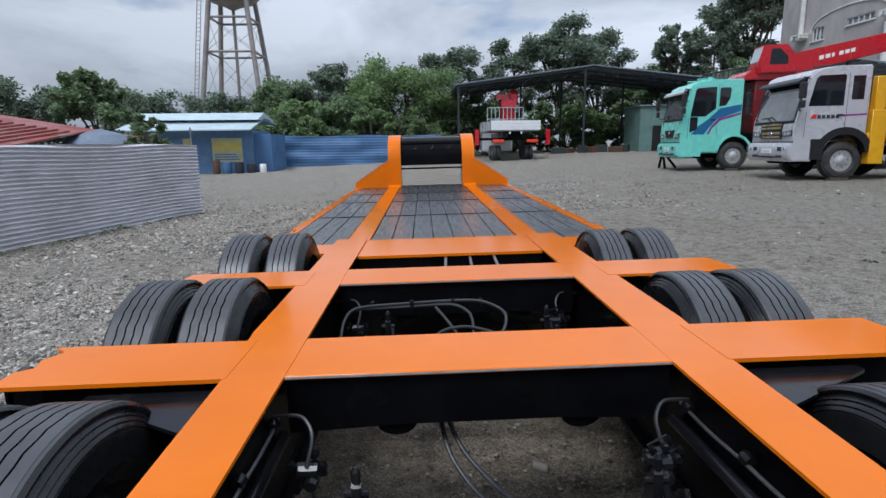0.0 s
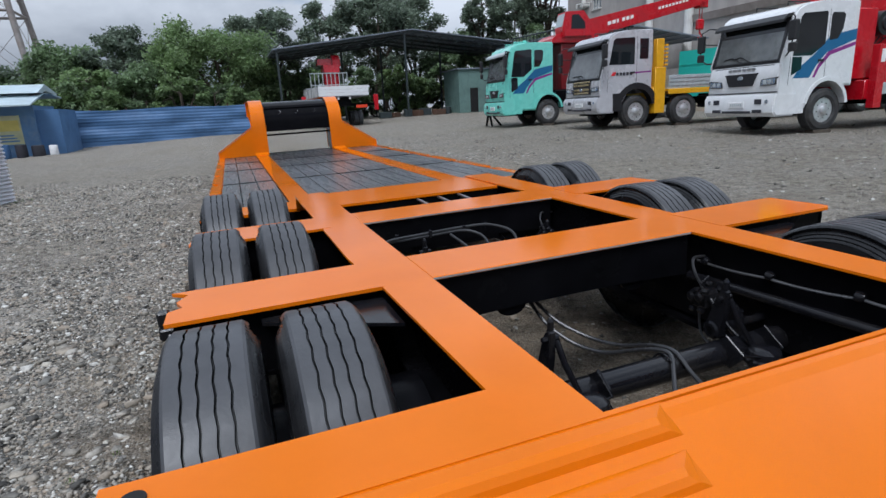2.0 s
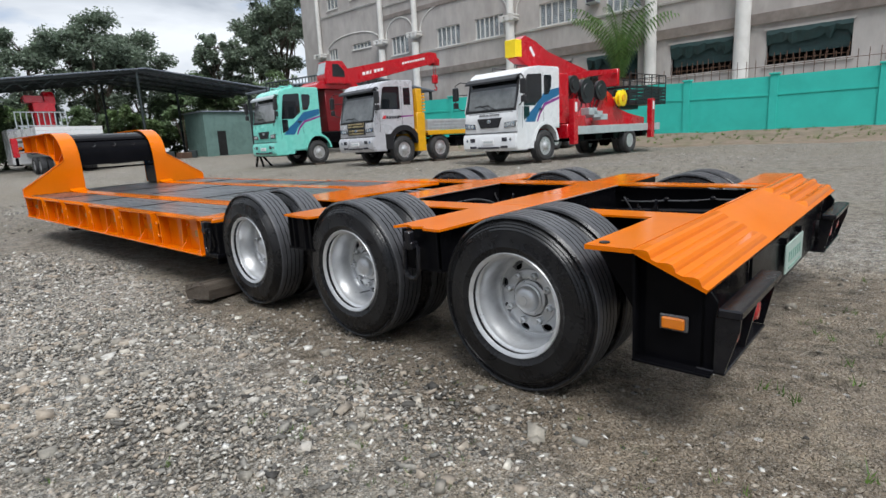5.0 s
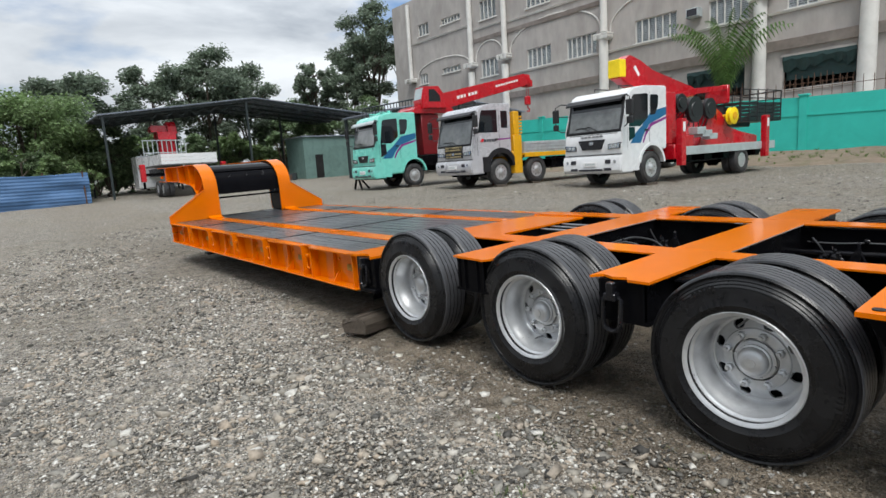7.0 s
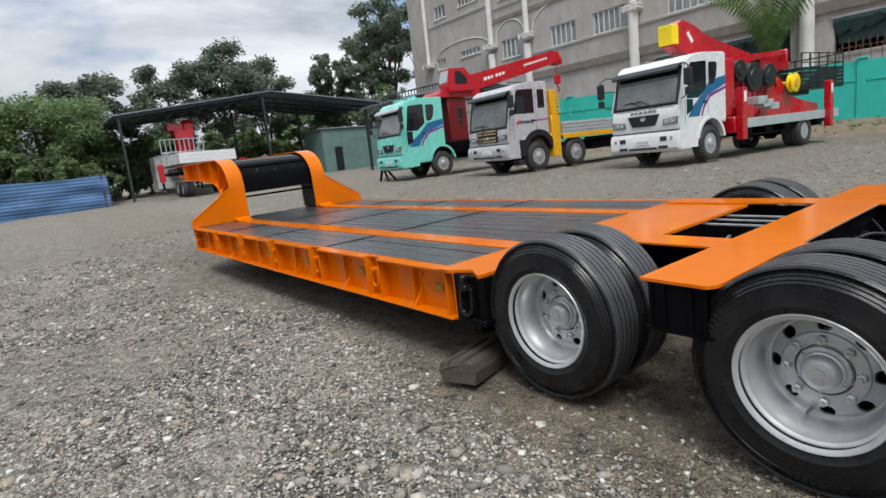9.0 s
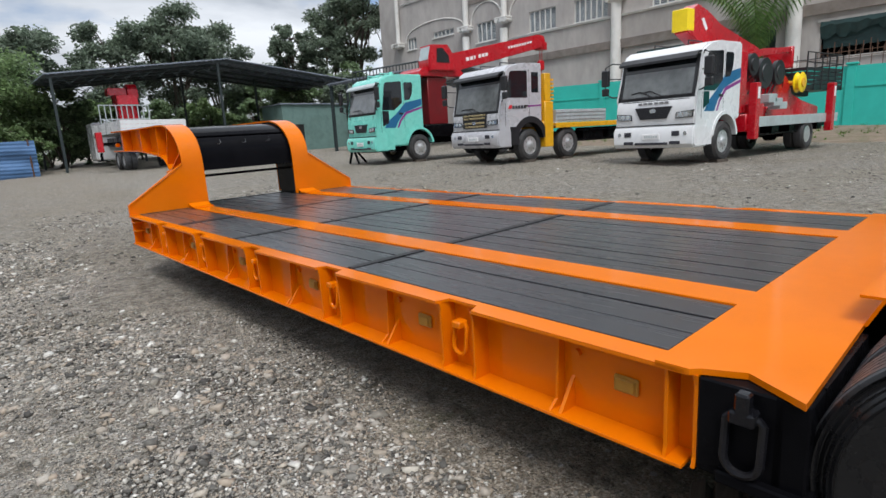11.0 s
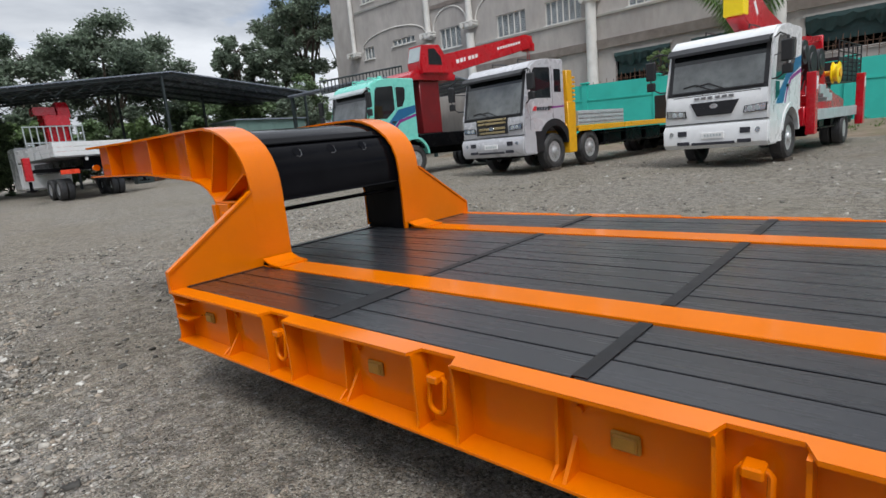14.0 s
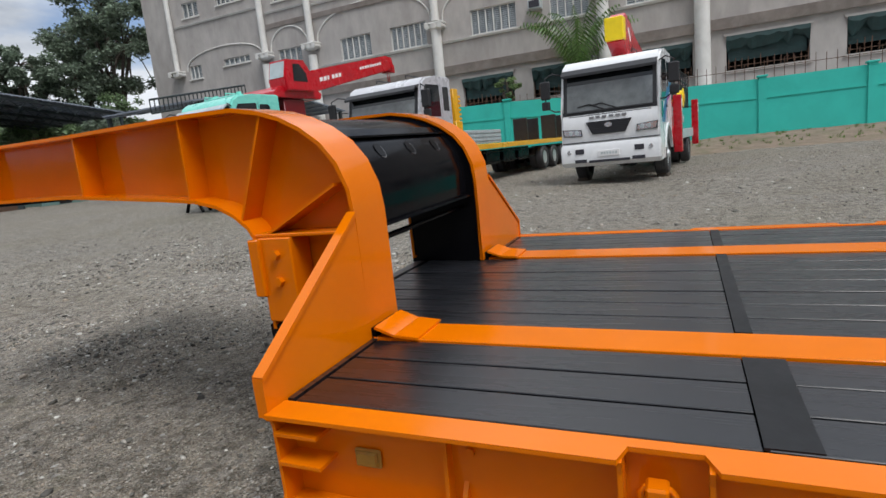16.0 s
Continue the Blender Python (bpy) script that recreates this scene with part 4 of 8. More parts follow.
for i, y in enumerate(AXLES):
    z = 0.430 + 0.008 * i
    bm = B()
    lathe(bm, [(-1.22, 0.046), (-0.9, 0.047), (-0.86, 0.058), (-0.72, 0.060), (-0.66, 0.050), (-0.45, 0.049), (0.45, 0.049), (0.66, 0.050), (0.72, 0.060), (0.86, 0.058), (0.9, 0.047), (1.22, 0.046)], "x", 24, (0, y, z))
    axle = part("axle", bm, BLACK_GLOSS, trailer, "black tubular axle", True)
    bm = B()
    for x in (0.10, 0.155):
        tube(bm, [(x, y + 0.056 * math.cos(t), z + 0.056 * math.sin(t)) for t in np.linspace(0.2, 2.9, 9)], 0.004, 6)
    pieces("hose_clamp", bm, BLACK_GLOSS, axle)
    for s, xs in ((-1, 0.31), (1, 0.44)):
        x = s * xs
        # lugs on the axle and the bent strap between them
        bm = B()
        for dx in (-0.085, 0.105):
            ear(bm, x + dx, y, z, s)
        pieces("axle_lug", bm, BLACK_GLOSS, axle)
        bm = B()
        tube(bm, [(x - 0.085, y - 0.03, z + 0.085), (x - 0.080, y - 0.105, z + 0.035), (x - 0.01, y - 0.125, z + 0.022), (x + 0.10, y - 0.115, z + 0.030), (x + 0.105, y - 0.03, z + 0.085)], 0.005, 6)
        part("strap", bm, BLACK_GLOSS, axle)
        # brake chamber with a clamp ring
        bm = B()
        lathe(bm, [(0.0, 0.0005), (0.0, 0.030), (0.010, 0.052), (0.028, 0.060), (0.034, 0.069), (0.046, 0.069), (0.052, 0.060), (0.075, 0.054), (0.088, 0.036), (0.090, 0.0005)], "z", 28, (x + 0.03, y - 0.10, z - 0.045))
        chamber = part("brake_chamber", bm, BLACK_GLOSS, trailer, "black brake chamber", True)
        bm = B()
        for q in range(6):
            t = 2 * math.pi * q / 6
            lathe(bm, [(-0.010, 0.007), (0.012, 0.007)], "z", 6, (x + 0.03 + 0.066 * math.cos(t), y - 0.10 + 0.066 * math.sin(t), z - 0.004))
        pieces("clamp_bolt", bm, BLACK_GLOSS, chamber)
        bm = B()
        tube(bm, [(x + 0.02, y - 0.055, z + 0.03), (x - 0.01, y - 0.01, z + 0.13), (x - 0.02, y + 0.02, z + 0.20)], 0.011, 10)
        part("push_rod", bm, BLACK_GLOSS, chamber, "", True)
        # slack adjuster arm with its clevis
        bm = B()
        prism(bm, [(y + 0.035, z + 0.045), (y + 0.085, z + 0.035), (y + 0.100, z + 0.085), (y + 0.060, z + 0.20), (y + 0.030, z + 0.245), (y + 0.012, z + 0.23), (y + 0.018, z + 0.14)], "x", x - 0.050, x - 0.026, 0.004)
        slack = part("slack_adjuster", bm, BLACK_GLOSS, trailer, "black slack adjuster arm")
        bm = B()
        lathe(bm, [(-0.022, 0.028), (-0.016, 0.036), (0.016, 0.036), (0.022, 0.028)], "x", 14, (x - 0.038, y + 0.068, z + 0.065))
        lathe(bm, [(-0.030, 0.010), (0.030, 0.010)], "x", 8, (x - 0.038, y + 0.030, z + 0.205))
        lathe(bm, [(0.0, 0.012), (0.028, 0.012), (0.040, 0.005)], "z", 6, (x - 0.038, y + 0.026, z + 0.24))
        pieces("clevis", bm, BLACK_GLOSS, slack)
        # cam shaft to the drum, with its bracket
        bm = B()
        tube(bm, [(x - 0.06, y + 0.068, z + 0.065), (s * 0.66, y + 0.068, z + 0.065)], 0.0175, 12)
        cam_ = part("cam_shaft", bm, BLACK_GLOSS, trailer, "", True)
        bm = B()
        xb = x - 0.10 if s < 0 else x + 0.06
        prism(bm, [(y + 0.02, z + 0.02), (y + 0.115, z + 0.03), (y + 0.105, z + 0.125), (y + 0.065, z + 0.150), (y + 0.025, z + 0.11)], "x", xb - 0.006, xb + 0.006)
        for dy, dz in ((0.045, 0.125), (0.095, 0.11), (0.10, 0.045)):
            lathe(bm, [(-0.016, 0.009), (0.016, 0.009)], "x", 6, (xb, y + dy, z + dz))
        pieces("shaft_bracket", bm, BLACK_GLOSS, cam_)
        bm = B()
        bolted_valve(bm, s * 0.52, y + 0.26, 0.545)
        if s > 0:
            bolted_valve(bm, 0.47, y + 0.17, 0.575)
            tube(bm, [(0.46, y + 0.17, 0.60), (0.455, y + 0.05, 0.50), (0.47, y - 0.03, 0.44)], 0.009, 8)
            tube(bm, [(0.44, y + 0.18, 0.64), (0.50, y + 0.20, 0.655), (0.53, y + 0.19, 0.62), (0.47, y + 0.17, 0.61)], 0.004, 6, closed=True)
        pieces("brake_valve", bm, BLACK_GLOSS, trailer, "black brake valve with unions")
        bm = B()
        tube(bm, smooth_line([(s * 0.52, y + 0.24, 0.58), (s * 0.50, y + 0.28, 0.66), (s * 0.54, y + 0.33, 0.70), (s * 0.64, y + 0.36, 0.68)]), 0.006, 6)
        part("brake_hose", bm, HOSE, trailer, "", True)
        bm = B()
        tube(bm, smooth_line([(s * 0.51, y + 0.25, 0.51), (s * 0.49, y + 0.22, 0.40), (s * 0.50, y + 0.16, 0.36), (x + 0.03, y - 0.04, 0.40)]), 0.0055, 6)
        part("brake_hose", bm, HOSE, trailer, "", True)
        bm = B()
        for q in range(5):
            L_ = 0.46 - 0.07 * q
            strip(bm, [(y - L_, 0.515 - 0.011 * q + 0.05), (y - L_ / 2, 0.515 - 0.011 * q + 0.012), (y, 0.515 - 0.011 * q), (y + L_ / 2, 0.515 - 0.011 * q + 0.012), (y + L_, 0.515 - 0.011 * q + 0.05)], s * 0.705, s * 0.785, 0.010)
        pieces("spring_leaf", bm, BLACK, trailer)
        bm = B()
        lathe(bm, [(-0.09, 0.19), (-0.08, 0.20), (0.08, 0.20), (0.09, 0.19)], "x", 30, (s * 0.89, y, z))
        part("brake_drum", bm, BLACK, trailer, "", True)
        bm = B()
        top = TZ - 0.05 if y < 3.5 else DZ - 0.04
        prism(bm, [(y + 0.50, top), (y + 0.62, top), (y + 0.60, 0.52), (y + 0.52, 0.52)], "x", s * 0.70, s * 0.79)
        part("spring_hanger", bm, BLACK, trailer)
for y0 in (1.86, 3.01):
    for x in (-0.27, 0.33):
        bm = B()
        prism(bm, [(x - 0.075, 0.605)] + [(x - 0.065 * math.cos(t), 0.60 - 0.045 * math.sin(t)) for t in np.linspace(0, math.pi, 11)] + [(x + 0.075, 0.605)], "y", y0 + 0.036, y0 + 0.052)
        part("pipe_lug", bm, BLACK, trailer)
HOSES = [
    [(-0.135, 2.06, 0.60), (-0.128, 2.0, 0.55), (-0.102, 1.9, 0.467), (-0.033, 1.8, 0.409), (0.037, 1.7, 0.396), (0.092, 1.57, 0.46), (0.122, 1.48, 0.489), (0.122, 1.43, 0.487), (0.065, 1.36, 0.425), (0.0, 1.26, 0.34)],
    [(-0.110, 2.06, 0.60), (-0.105, 2.0, 0.55), (-0.055, 1.9, 0.475), (0.040, 1.78, 0.425), (0.095, 1.67, 0.43), (0.130, 1.56, 0.475), (0.146, 1.48, 0.491), (0.146, 1.43, 0.487), (0.150, 1.36, 0.430), (0.21, 1.26, 0.34)],
    [(-0.565, 2.62, 0.58), (-0.57, 2.78, 0.65), (-0.54, 2.91, 0.688), (-0.30, 2.95, 0.685), (-0.05, 2.95, 0.695), (0.12, 2.92, 0.70), (0.23, 2.82, 0.665), (0.20, 2.70, 0.60), (0.06, 2.63, 0.56)],
    [(-0.52, 2.93, 0.670), (-0.20, 2.95, 0.672), (-0.02, 2.94, 0.682), (0.06, 2.86, 0.65), (0.06, 2.76, 0.58), (0.02, 2.66, 0.50)],
    [(-0.24, 2.60, 0.53), (-0.10, 2.74, 0.615), (0.04, 2.79, 0.612), (0.20, 2.72, 0.58), (0.28, 2.62, 0.52)],
    [(-0.12, 2.94, 0.665), (-0.05, 2.86, 0.60), (0.0, 2.78, 0.54), (0.03, 2.60, 0.49)]]
for pts in HOSES:
    bm = B()
    tube(bm, smooth_line(pts), 0.0080, 8)
    part("air_hose", bm, HOSE, trailer, "grey rubber air hose", True)
bm = B()
for x in (-0.44, -0.24, -0.03, 0.11):
    box(bm, x - 0.010, x + 0.010, 2.935, 2.965, 0.660, 0.706, 0.003)
pieces("hose_clip", bm, BLACK_GLOSS, trailer)

# deck: side rails, centre strips, planks
deck_y0, deck_y1 = 4.70, 11.08
RINGS = [5.695 + 1.056 * i for i in range(5)]
for s in (-1, 1):
    bm = B()
    box(bm, s * 1.395, s * 1.41, deck_y0, deck_y1, 0.352, DZ - 0.012)
    part("side_rail_web", bm, ORANGE, trailer, "orange side rail web")
    bm = B()
    out = [(s * 1.43, deck_y0), (s * HW, deck_y0)]
    for r in RINGS:
        out += [(s * HW, r - 0.115), (s * 1.45, r - 0.085), (s * 1.45, r + 0.085), (s * HW, r + 0.105)]
    out += [(s * HW, deck_y1), (s * 1.43, deck_y1)]
    pl2 = out
    # laid as quads between the inner line and the outer line
    ys = sorted({p[1] for p in pl2})
    outer = {}
    for (xa, ya), (xb, yb) in zip(out[1:-1], out[2:-1]):
        for yy in ys:
            if ya - 1e-6 <= yy <= yb + 1e-6 and yb > ya:
                outer[round(yy, 4)] = xa + (xb - xa) * (yy - ya) / (yb - ya)
    rows = []
    for yy in ys:
        xo = outer[round(yy, 4)]
        rows.append([bm.verts.new(c) for c in ((s * 1.41, yy, DZ), (xo, yy, DZ), (xo, yy, DZ - 0.014), (s * 1.41, yy, DZ - 0.014))])
    for a, b in zip(rows, rows[1:]):
        for k in range(4):
            bm.faces.new((a[k], a[(k + 1) % 4], b[(k + 1) % 4], b[k]))
    bm.faces.new(rows[0][::-1])
    bm.faces.new(rows[-1])
    part("side_rail_top", bm, ORANGE, trailer, "orange notched deck edge")
    bm = B()
    box(bm, s * 1.41, s * HW, deck_y0, deck_y1, 0.345, 0.359, 0.002)
    part("side_rail_foot", bm, ORANGE, trailer)
    for y, full in [(4.665, 1), (4.755, 1)] + [(5.195 + 1.06 * i, 0) for i in range(6)] + [(r - 0.105, 1) for r in RINGS] + [(r + 0.095, 1) for r in RINGS] + [(11.06, 1)]:
        bm = B()
        prism(bm, [(s * 1.405, 0.358), (s * (HW - 0.01), 0.358), (s * (HW - 0.02 if full else 1.46), 0.39), (s * (HW - 0.02 if full else 1.445), DZ - 0.05), (s * (HW - 0.01 if full else 1.46), DZ - 0.013), (s * 1.405, DZ - 0.013)], "y", y, y + 0.012)
        part("side_rib", bm, ORANGE, trailer)
    for i in range(6):
        y = 5.195 + 1.06 * i
        bm = B()
        prism(bm, [(s * 1.41, 0.359), (s * 1.50, 0.359), (s * 1.41, 0.48)], "y", y - 0.045, y - 0.030)
        lathe(bm, [(1.409, 0.014), (1.425, 0.014)] if s > 0 else [(-1.409, 0.014), (-1.425, 0.014)], "x", 10, (0, y - 0.06, 0.58))
        pieces("rail_gusset", bm, ORANGE, trailer)
    for y in (4.938, 6.0, 7.077, 8.17, 9.27, 10.78):
        bm = B()
        box(bm, s * 1.41, s * 1.424, y - 0.046, y + 0.046, 0.482, 0.544, 0.005)
        lm = part("marker_lamp", bm, AMBER_OLD, trailer, "faded amber marker lamp on the side rail")
        bm = B()
        box(bm, s * 1.422, s * 1.432, y - 0.037, y + 0.037, 0.489, 0.537, 0.005)
        part("lens", bm, AMBER_OLD, lm)
    for r in RINGS:
        d_ring(s * 1.450, r + 0.02, 0.560, s, ORANGE, 0.95)
    for z in (0.50, 0.60):
        bm = B()
        box(bm, s * 1.41, s * 1.505, 10.90, 11.06, z, z + 0.012)
        part("end_gusset", bm, ORANGE, trailer)
bm = B()
for s in (-1, 1):
    box(bm, s * 0.62, s * 0.64, 4.5, 11.5, 0.33, DZ - 0.03)
    box(bm, s * 0.83, s * 0.85, 4.5, 11.5, 0.33, DZ - 0.03)
for i in range(9):
    box(bm, -1.39, 1.39, 4.8 + 0.76 * i, 4.88 + 0.76 * i, 0.40, DZ - 0.04)
box(bm, -1.395, 1.395, 4.55, 11.05, DZ - 0.06, DZ - 0.045)
box(bm, -1.40, 1.40, 11.02, 11.07, 0.335, DZ - 0.02)
deckframe = part("deck_frame", bm, BLACK, trailer, "black steel deck frame under the planks")
for s in (-1, 1):
    bm = B()
    box(bm, s * 0.645, s * 0.845, 4.78, 11.075, DZ - 0.016, DZ + 0.006, 0.003)
    part("deck_strip", bm, ORANGE, trailer, "orange strip along the deck")
    bm = B()
    strip(bm, [(10.86, DZ + 0.004), (10.97, DZ + 0.012), (11.06, DZ + 0.045)], s * 0.62, s * 0.855, 0.012)
    part("strip_toe", bm, ORANGE, trailer)
JOINTS = [4.795, 6.68, 8.345, 9.705, 11.05]
shared = {}
for lo, hi, n in ((-1.405, -0.85, 3), (-0.64, 0.64, 7), (0.85, 1.405, 3)):
    w = (hi - lo) / n
    for j, (ya, yb) in enumerate(zip(JOINTS, JOINTS[1:])):
        if n == 7 and j == 3:
            yb = 11.50
        for i in range(n):
            key = (n, j)
            gap = 0.006
            if key not in shared:
                bm = B()
                ln = yb - ya - 0.012
                box(bm, gap, w - gap, 0, ln, -0.035, 0.0, 0.0025)
                shared[key] = part("plank", bm, PLANK, deckframe)
                p = shared[key]
            else:
                p = again("plank", shared[key], deckframe)
            p.matrix_basis = pose(lo + w * i, ya + 0.006, DZ - 0.002 + random.uniform(-0.0025, 0.0015), random.uniform(-0.04, 0.04), random.uniform(-0.25, 0.25), 0)
        if j:
            bm = B()
            box(bm, lo + 0.01, hi - 0.01, ya - 0.115 if lo < -1 and j == 3 else ya - 0.05, ya + 0.004, DZ - 0.004, DZ + 0.0035)
            part("joint_plate", bm, JOINT, trailer)
bm = B()
box(bm, -1.40, -0.85, 11.052, 11.075, DZ - 0.02, DZ + 0.003)
box(bm, 0.85, 1.40, 11.052, 11.075, DZ - 0.02, DZ + 0.003)
pieces("front_sill", bm, PLANK, trailer)
bm = B()
box(bm, -0.60, 0.60, 11.505, 11.575, DZ - 0.05, DZ + 0.004, 0.004)
part("end_board", bm, PLANK, trailer, "black board across the end of the planks")
bm = B()
box(bm, -0.60, 0.60, 11.05, 11.57, DZ - 0.09, DZ - 0.052)
part("end_bearer", bm, BLACK, trailer)

# gooseneck
TOP = [(11.085, DZ), (11.08, 1.0), (11.08, 1.20), (11.092, 1.31), (11.135, 1.42), (11.20, 1.505), (11.29, 1.575), (11.39, 1.628), (11.50, 1.666), (11.64, 1.694), (11.90, 1.700), (12.75, 1.698), (13.6, 1.706), (14.36, 1.716)]
LOW = [(11.60, 0.70), (11.60, 1.02), (11.615, 1.09), (11.66, 1.165), (11.73, 1.222), (11.82, 1.266), (11.95, 1.298), (12.15, 1.318), (12.85, 1.375), (13.6, 1.388), (14.38, 1.397)]
RIBS = [((11.49, 1.655), (11.69, 1.20)), ((11.97, 1.69), (11.985, 1.305)), ((12.72, 1.69), (12.735, 1.37)), ((13.75, 1.70), (13.76, 1.395)), ((11.17, 1.33), (11.55, 1.14))]
for s in (-1, 1):
    side = "left" if s < 0 else "right"
    bm = B()
    strip(bm, TOP, s * 0.60, s * 0.845, -0.018)
    part("neck_top_flange", bm, ORANGE, trailer, "orange swan-neck top flange", True)
    bm = B()
    strip(bm, LOW, s * 0.60, s * 0.845, 0.016)
    part("neck_bottom_flange", bm, ORANGE, trailer, "", True)
    bm = B()
    prism(bm, [(y + (0.012 if y < 11.45 else 0.0), z - 0.006) for y, z in TOP] + [(y, z + 0.004) for y, z in reversed(LOW)], "x", s * 0.70, s * 0.715)
    part("neck_web", bm, ORANGE, trailer, "orange swan-neck web")
    bm = B()
    ins = [(y + 0.02, z - 0.022) for y, z in TOP[:11]] + [(11.9, 1.31)] + [(y - 0.018, z + 0.018) for y, z in reversed(LOW[:6])]
    prism(bm, ins, "x", s * 0.605, s * 0.62)
    part("neck_inner_plate", bm, NECK_BLACK, trailer, "black inner face of the swan neck")
    for (ya, za), (yb, zb) in RIBS:
        bm = B()
        d = Vector((0, yb - ya, zb - za)).normalized()
        nn = Vector((0, -d.z, d.y)) * 0.006
        P = []
        for x in (0.712, 0.835):
            for sg in (-1, 1):
                for (y, z) in ((ya, za), (yb, zb)):
                    P.append(bm.verts.new((s * x, y + sg * nn.y, z + sg * nn.z)))
        for q in ((0, 1, 3, 2), (4, 6, 7, 5), (0, 4, 5, 1), (2, 3, 7, 6), (0, 2, 6, 4), (1, 5, 7, 3)):
            bm.faces.new([P[i] for i in q])
        part("neck_rib", bm, ORANGE, trailer)
    bm = B()
    prism(bm, [(s * 0.60, DZ), (s * 1.49, 0.64), (s * 1.49, 0.775), (s * 0.845, 1.195), (s * 0.60, 1.19)], "y", 11.082, 11.098)
    part("wing_plate", bm, ORANGE, trailer, "orange sloping wing plate beside the swan neck")
    bm = B()
    a_, b_ = Vector((s * 1.495, 0, 0.775)), Vector((s * 0.85, 0, 1.20))
    for y0_, y1_, xx in ((11.075, 11.175, 0),):
        prism(bm, [(a_.x, a_.z), (b_.x, b_.z), (b_.x, b_.z + 0.018), (a_.x + s * 0.004, a_.z + 0.018)], "y", 11.072, 11.115)
    box(bm, s * 1.488, s * 1.50, 11.075, 11.115, 0.655, 0.785)
    part("wing_edge", bm, ORANGE, trailer)
    bm = B()
    box(bm, s * 0.72, s * 0.86, 11.42, 11.60, 0.74, 1.125, 0.006)
    bracket = part("support_bracket", bm, ORANGE, trailer, "orange bracket with bolts beside the neck")
    bm = B()
    box(bm, s * 0.70, s * 0.845, 11.10, 11.62, 1.125, 1.14, 0.003)
    part("bracket_cap", bm, ORANGE, bracket)
    bm = B()
    box(bm, s * 0.74, s * 0.88, 11.58, 11.64, 0.86, 1.12, 0.006)
    part("bracket_lug", bm, ORANGE, bracket)
    for z in (0.93, 1.05):
        bm = B()
        lathe(bm, [(0.855, 0.022), (0.885, 0.022), (0.885, 0.0005)] if s > 0 else [(-0.885, 0.0005), (-0.885, 0.022), (-0.855, 0.022)], "x", 6, (0, 11.50, z))
        part("bracket_bolt", bm, ORANGE, bracket)
    bm = B()
    lathe(bm, [(0, 0.0005), (0, 0.034), (0.045, 0.034), (0.05, 0.030), (0.05, 0.0005)], "y", 16, (s * 0.77, 14.38, 1.50))
    part("neck_end_boss", bm, ORANGE, trailer)
bm = B()
PAN = [(11.15, 1.10), (11.15, 1.28), (11.19, 1.40), (11.25, 1.485), (11.34, 1.555), (11.44, 1.605), (11.55, 1.635), (11.7, 1.655), (12.1, 1.66)]
strip(bm, PAN, -0.62, 0.62, -0.012)
part("neck_cross_panel", bm, NECK_BLACK, trailer, "black curved panel between the swan necks", True)
bm = B()
strip(bm, [(11.115, 1.105), (11.135, 1.10), (11.55, 1.12)], -0.62, 0.62, 0.014)
part("panel_lip", bm, NECK_BLACK, trailer)
bm = B()
tube(bm, [(-0.62, 11.20, 1.035), (0.62, 11.20, 1.035)], 0.016, 10)
part("cross_bar", bm, NECK_BLACK, trailer)
bm = B()
strip(bm, [(11.268, 1.528), (11.300, 1.524), (11.345, 1.566)], -0.60, 0.60, -0.010)
part("panel_fold", bm, NECK_BLACK, trailer, "folded edge across the black panel")
for x in (-0.33, 0.0, 0.33):
    bm = B()
    pts = []
    for k in range(20):
        t = 2 * math.pi * k / 20
        z = 1.45 + 0.036 * math.sin(t)
        pts.append((x + 0.036 * math.cos(t), 11.188 + (z - 1.40) * 0.706, z))
    vs = [bm.verts.new((p[0], p[1] - 0.003, p[2])) for p in pts]
    bm.faces.new(vs)
    hole = part("panel_hole", bm, NECK_BLACK, trailer, "round hole in the black panel")
    bm = B()
    # paler arc along the rim paints the crescent highlight of the hole
    tube(bm, [pts[(k + 13) % 20] for k in range(10)], 0.003, 6)
    part("cut_edge", bm, STEEL_DARK, hole, "pale arc standing for the lit rim of the hole")
bm = B()
box(bm, -0.62, 0.62, 12.1, 14.38, 1.36, 1.38)
box(bm, -0.70, 0.70, 14.30, 14.38, 1.40, 1.70, 0.01)
box(bm, -0.62, 0.62, 11.56, 11.60, 0.40, 0.62)
pieces("neck_belly", bm, BLACK, trailer)
bm = B()
for s in (-1, 1):
    box(bm, s * 0.68, s * 0.80, 11.35, 11.47, 0.02, 0.5, 0.004)
    box(bm, s * 0.60, s * 0.88, 11.28, 11.54, -0.02, 0.02, 0.004)
pieces("landing_leg", bm, BLACK, trailer, "black support legs under the front of the deck")
bm = B()
for s in (-1, 1):
    box(bm, s * 0.64, s * 0.84, 11.06, 11.62, 0.34, 0.72)
pieces("neck_foot", bm, BLACK, trailer)
bm = B()
for s in (-1, 1):
    lathe(bm, [(0, 0.018), (0.012, 0.018)] if s < 0 else [(-0.012, 0.018), (0, 0.018)], "x", 12, (s * 0.605, 11.32, 1.16))
    lathe(bm, [(0, 0.018), (0.012, 0.018)] if s < 0 else [(-0.012, 0.018), (0, 0.018)], "x", 12, (s * 0.605, 11.32, 1.10))
pieces("neck_bolt", bm, STEEL, trailer)

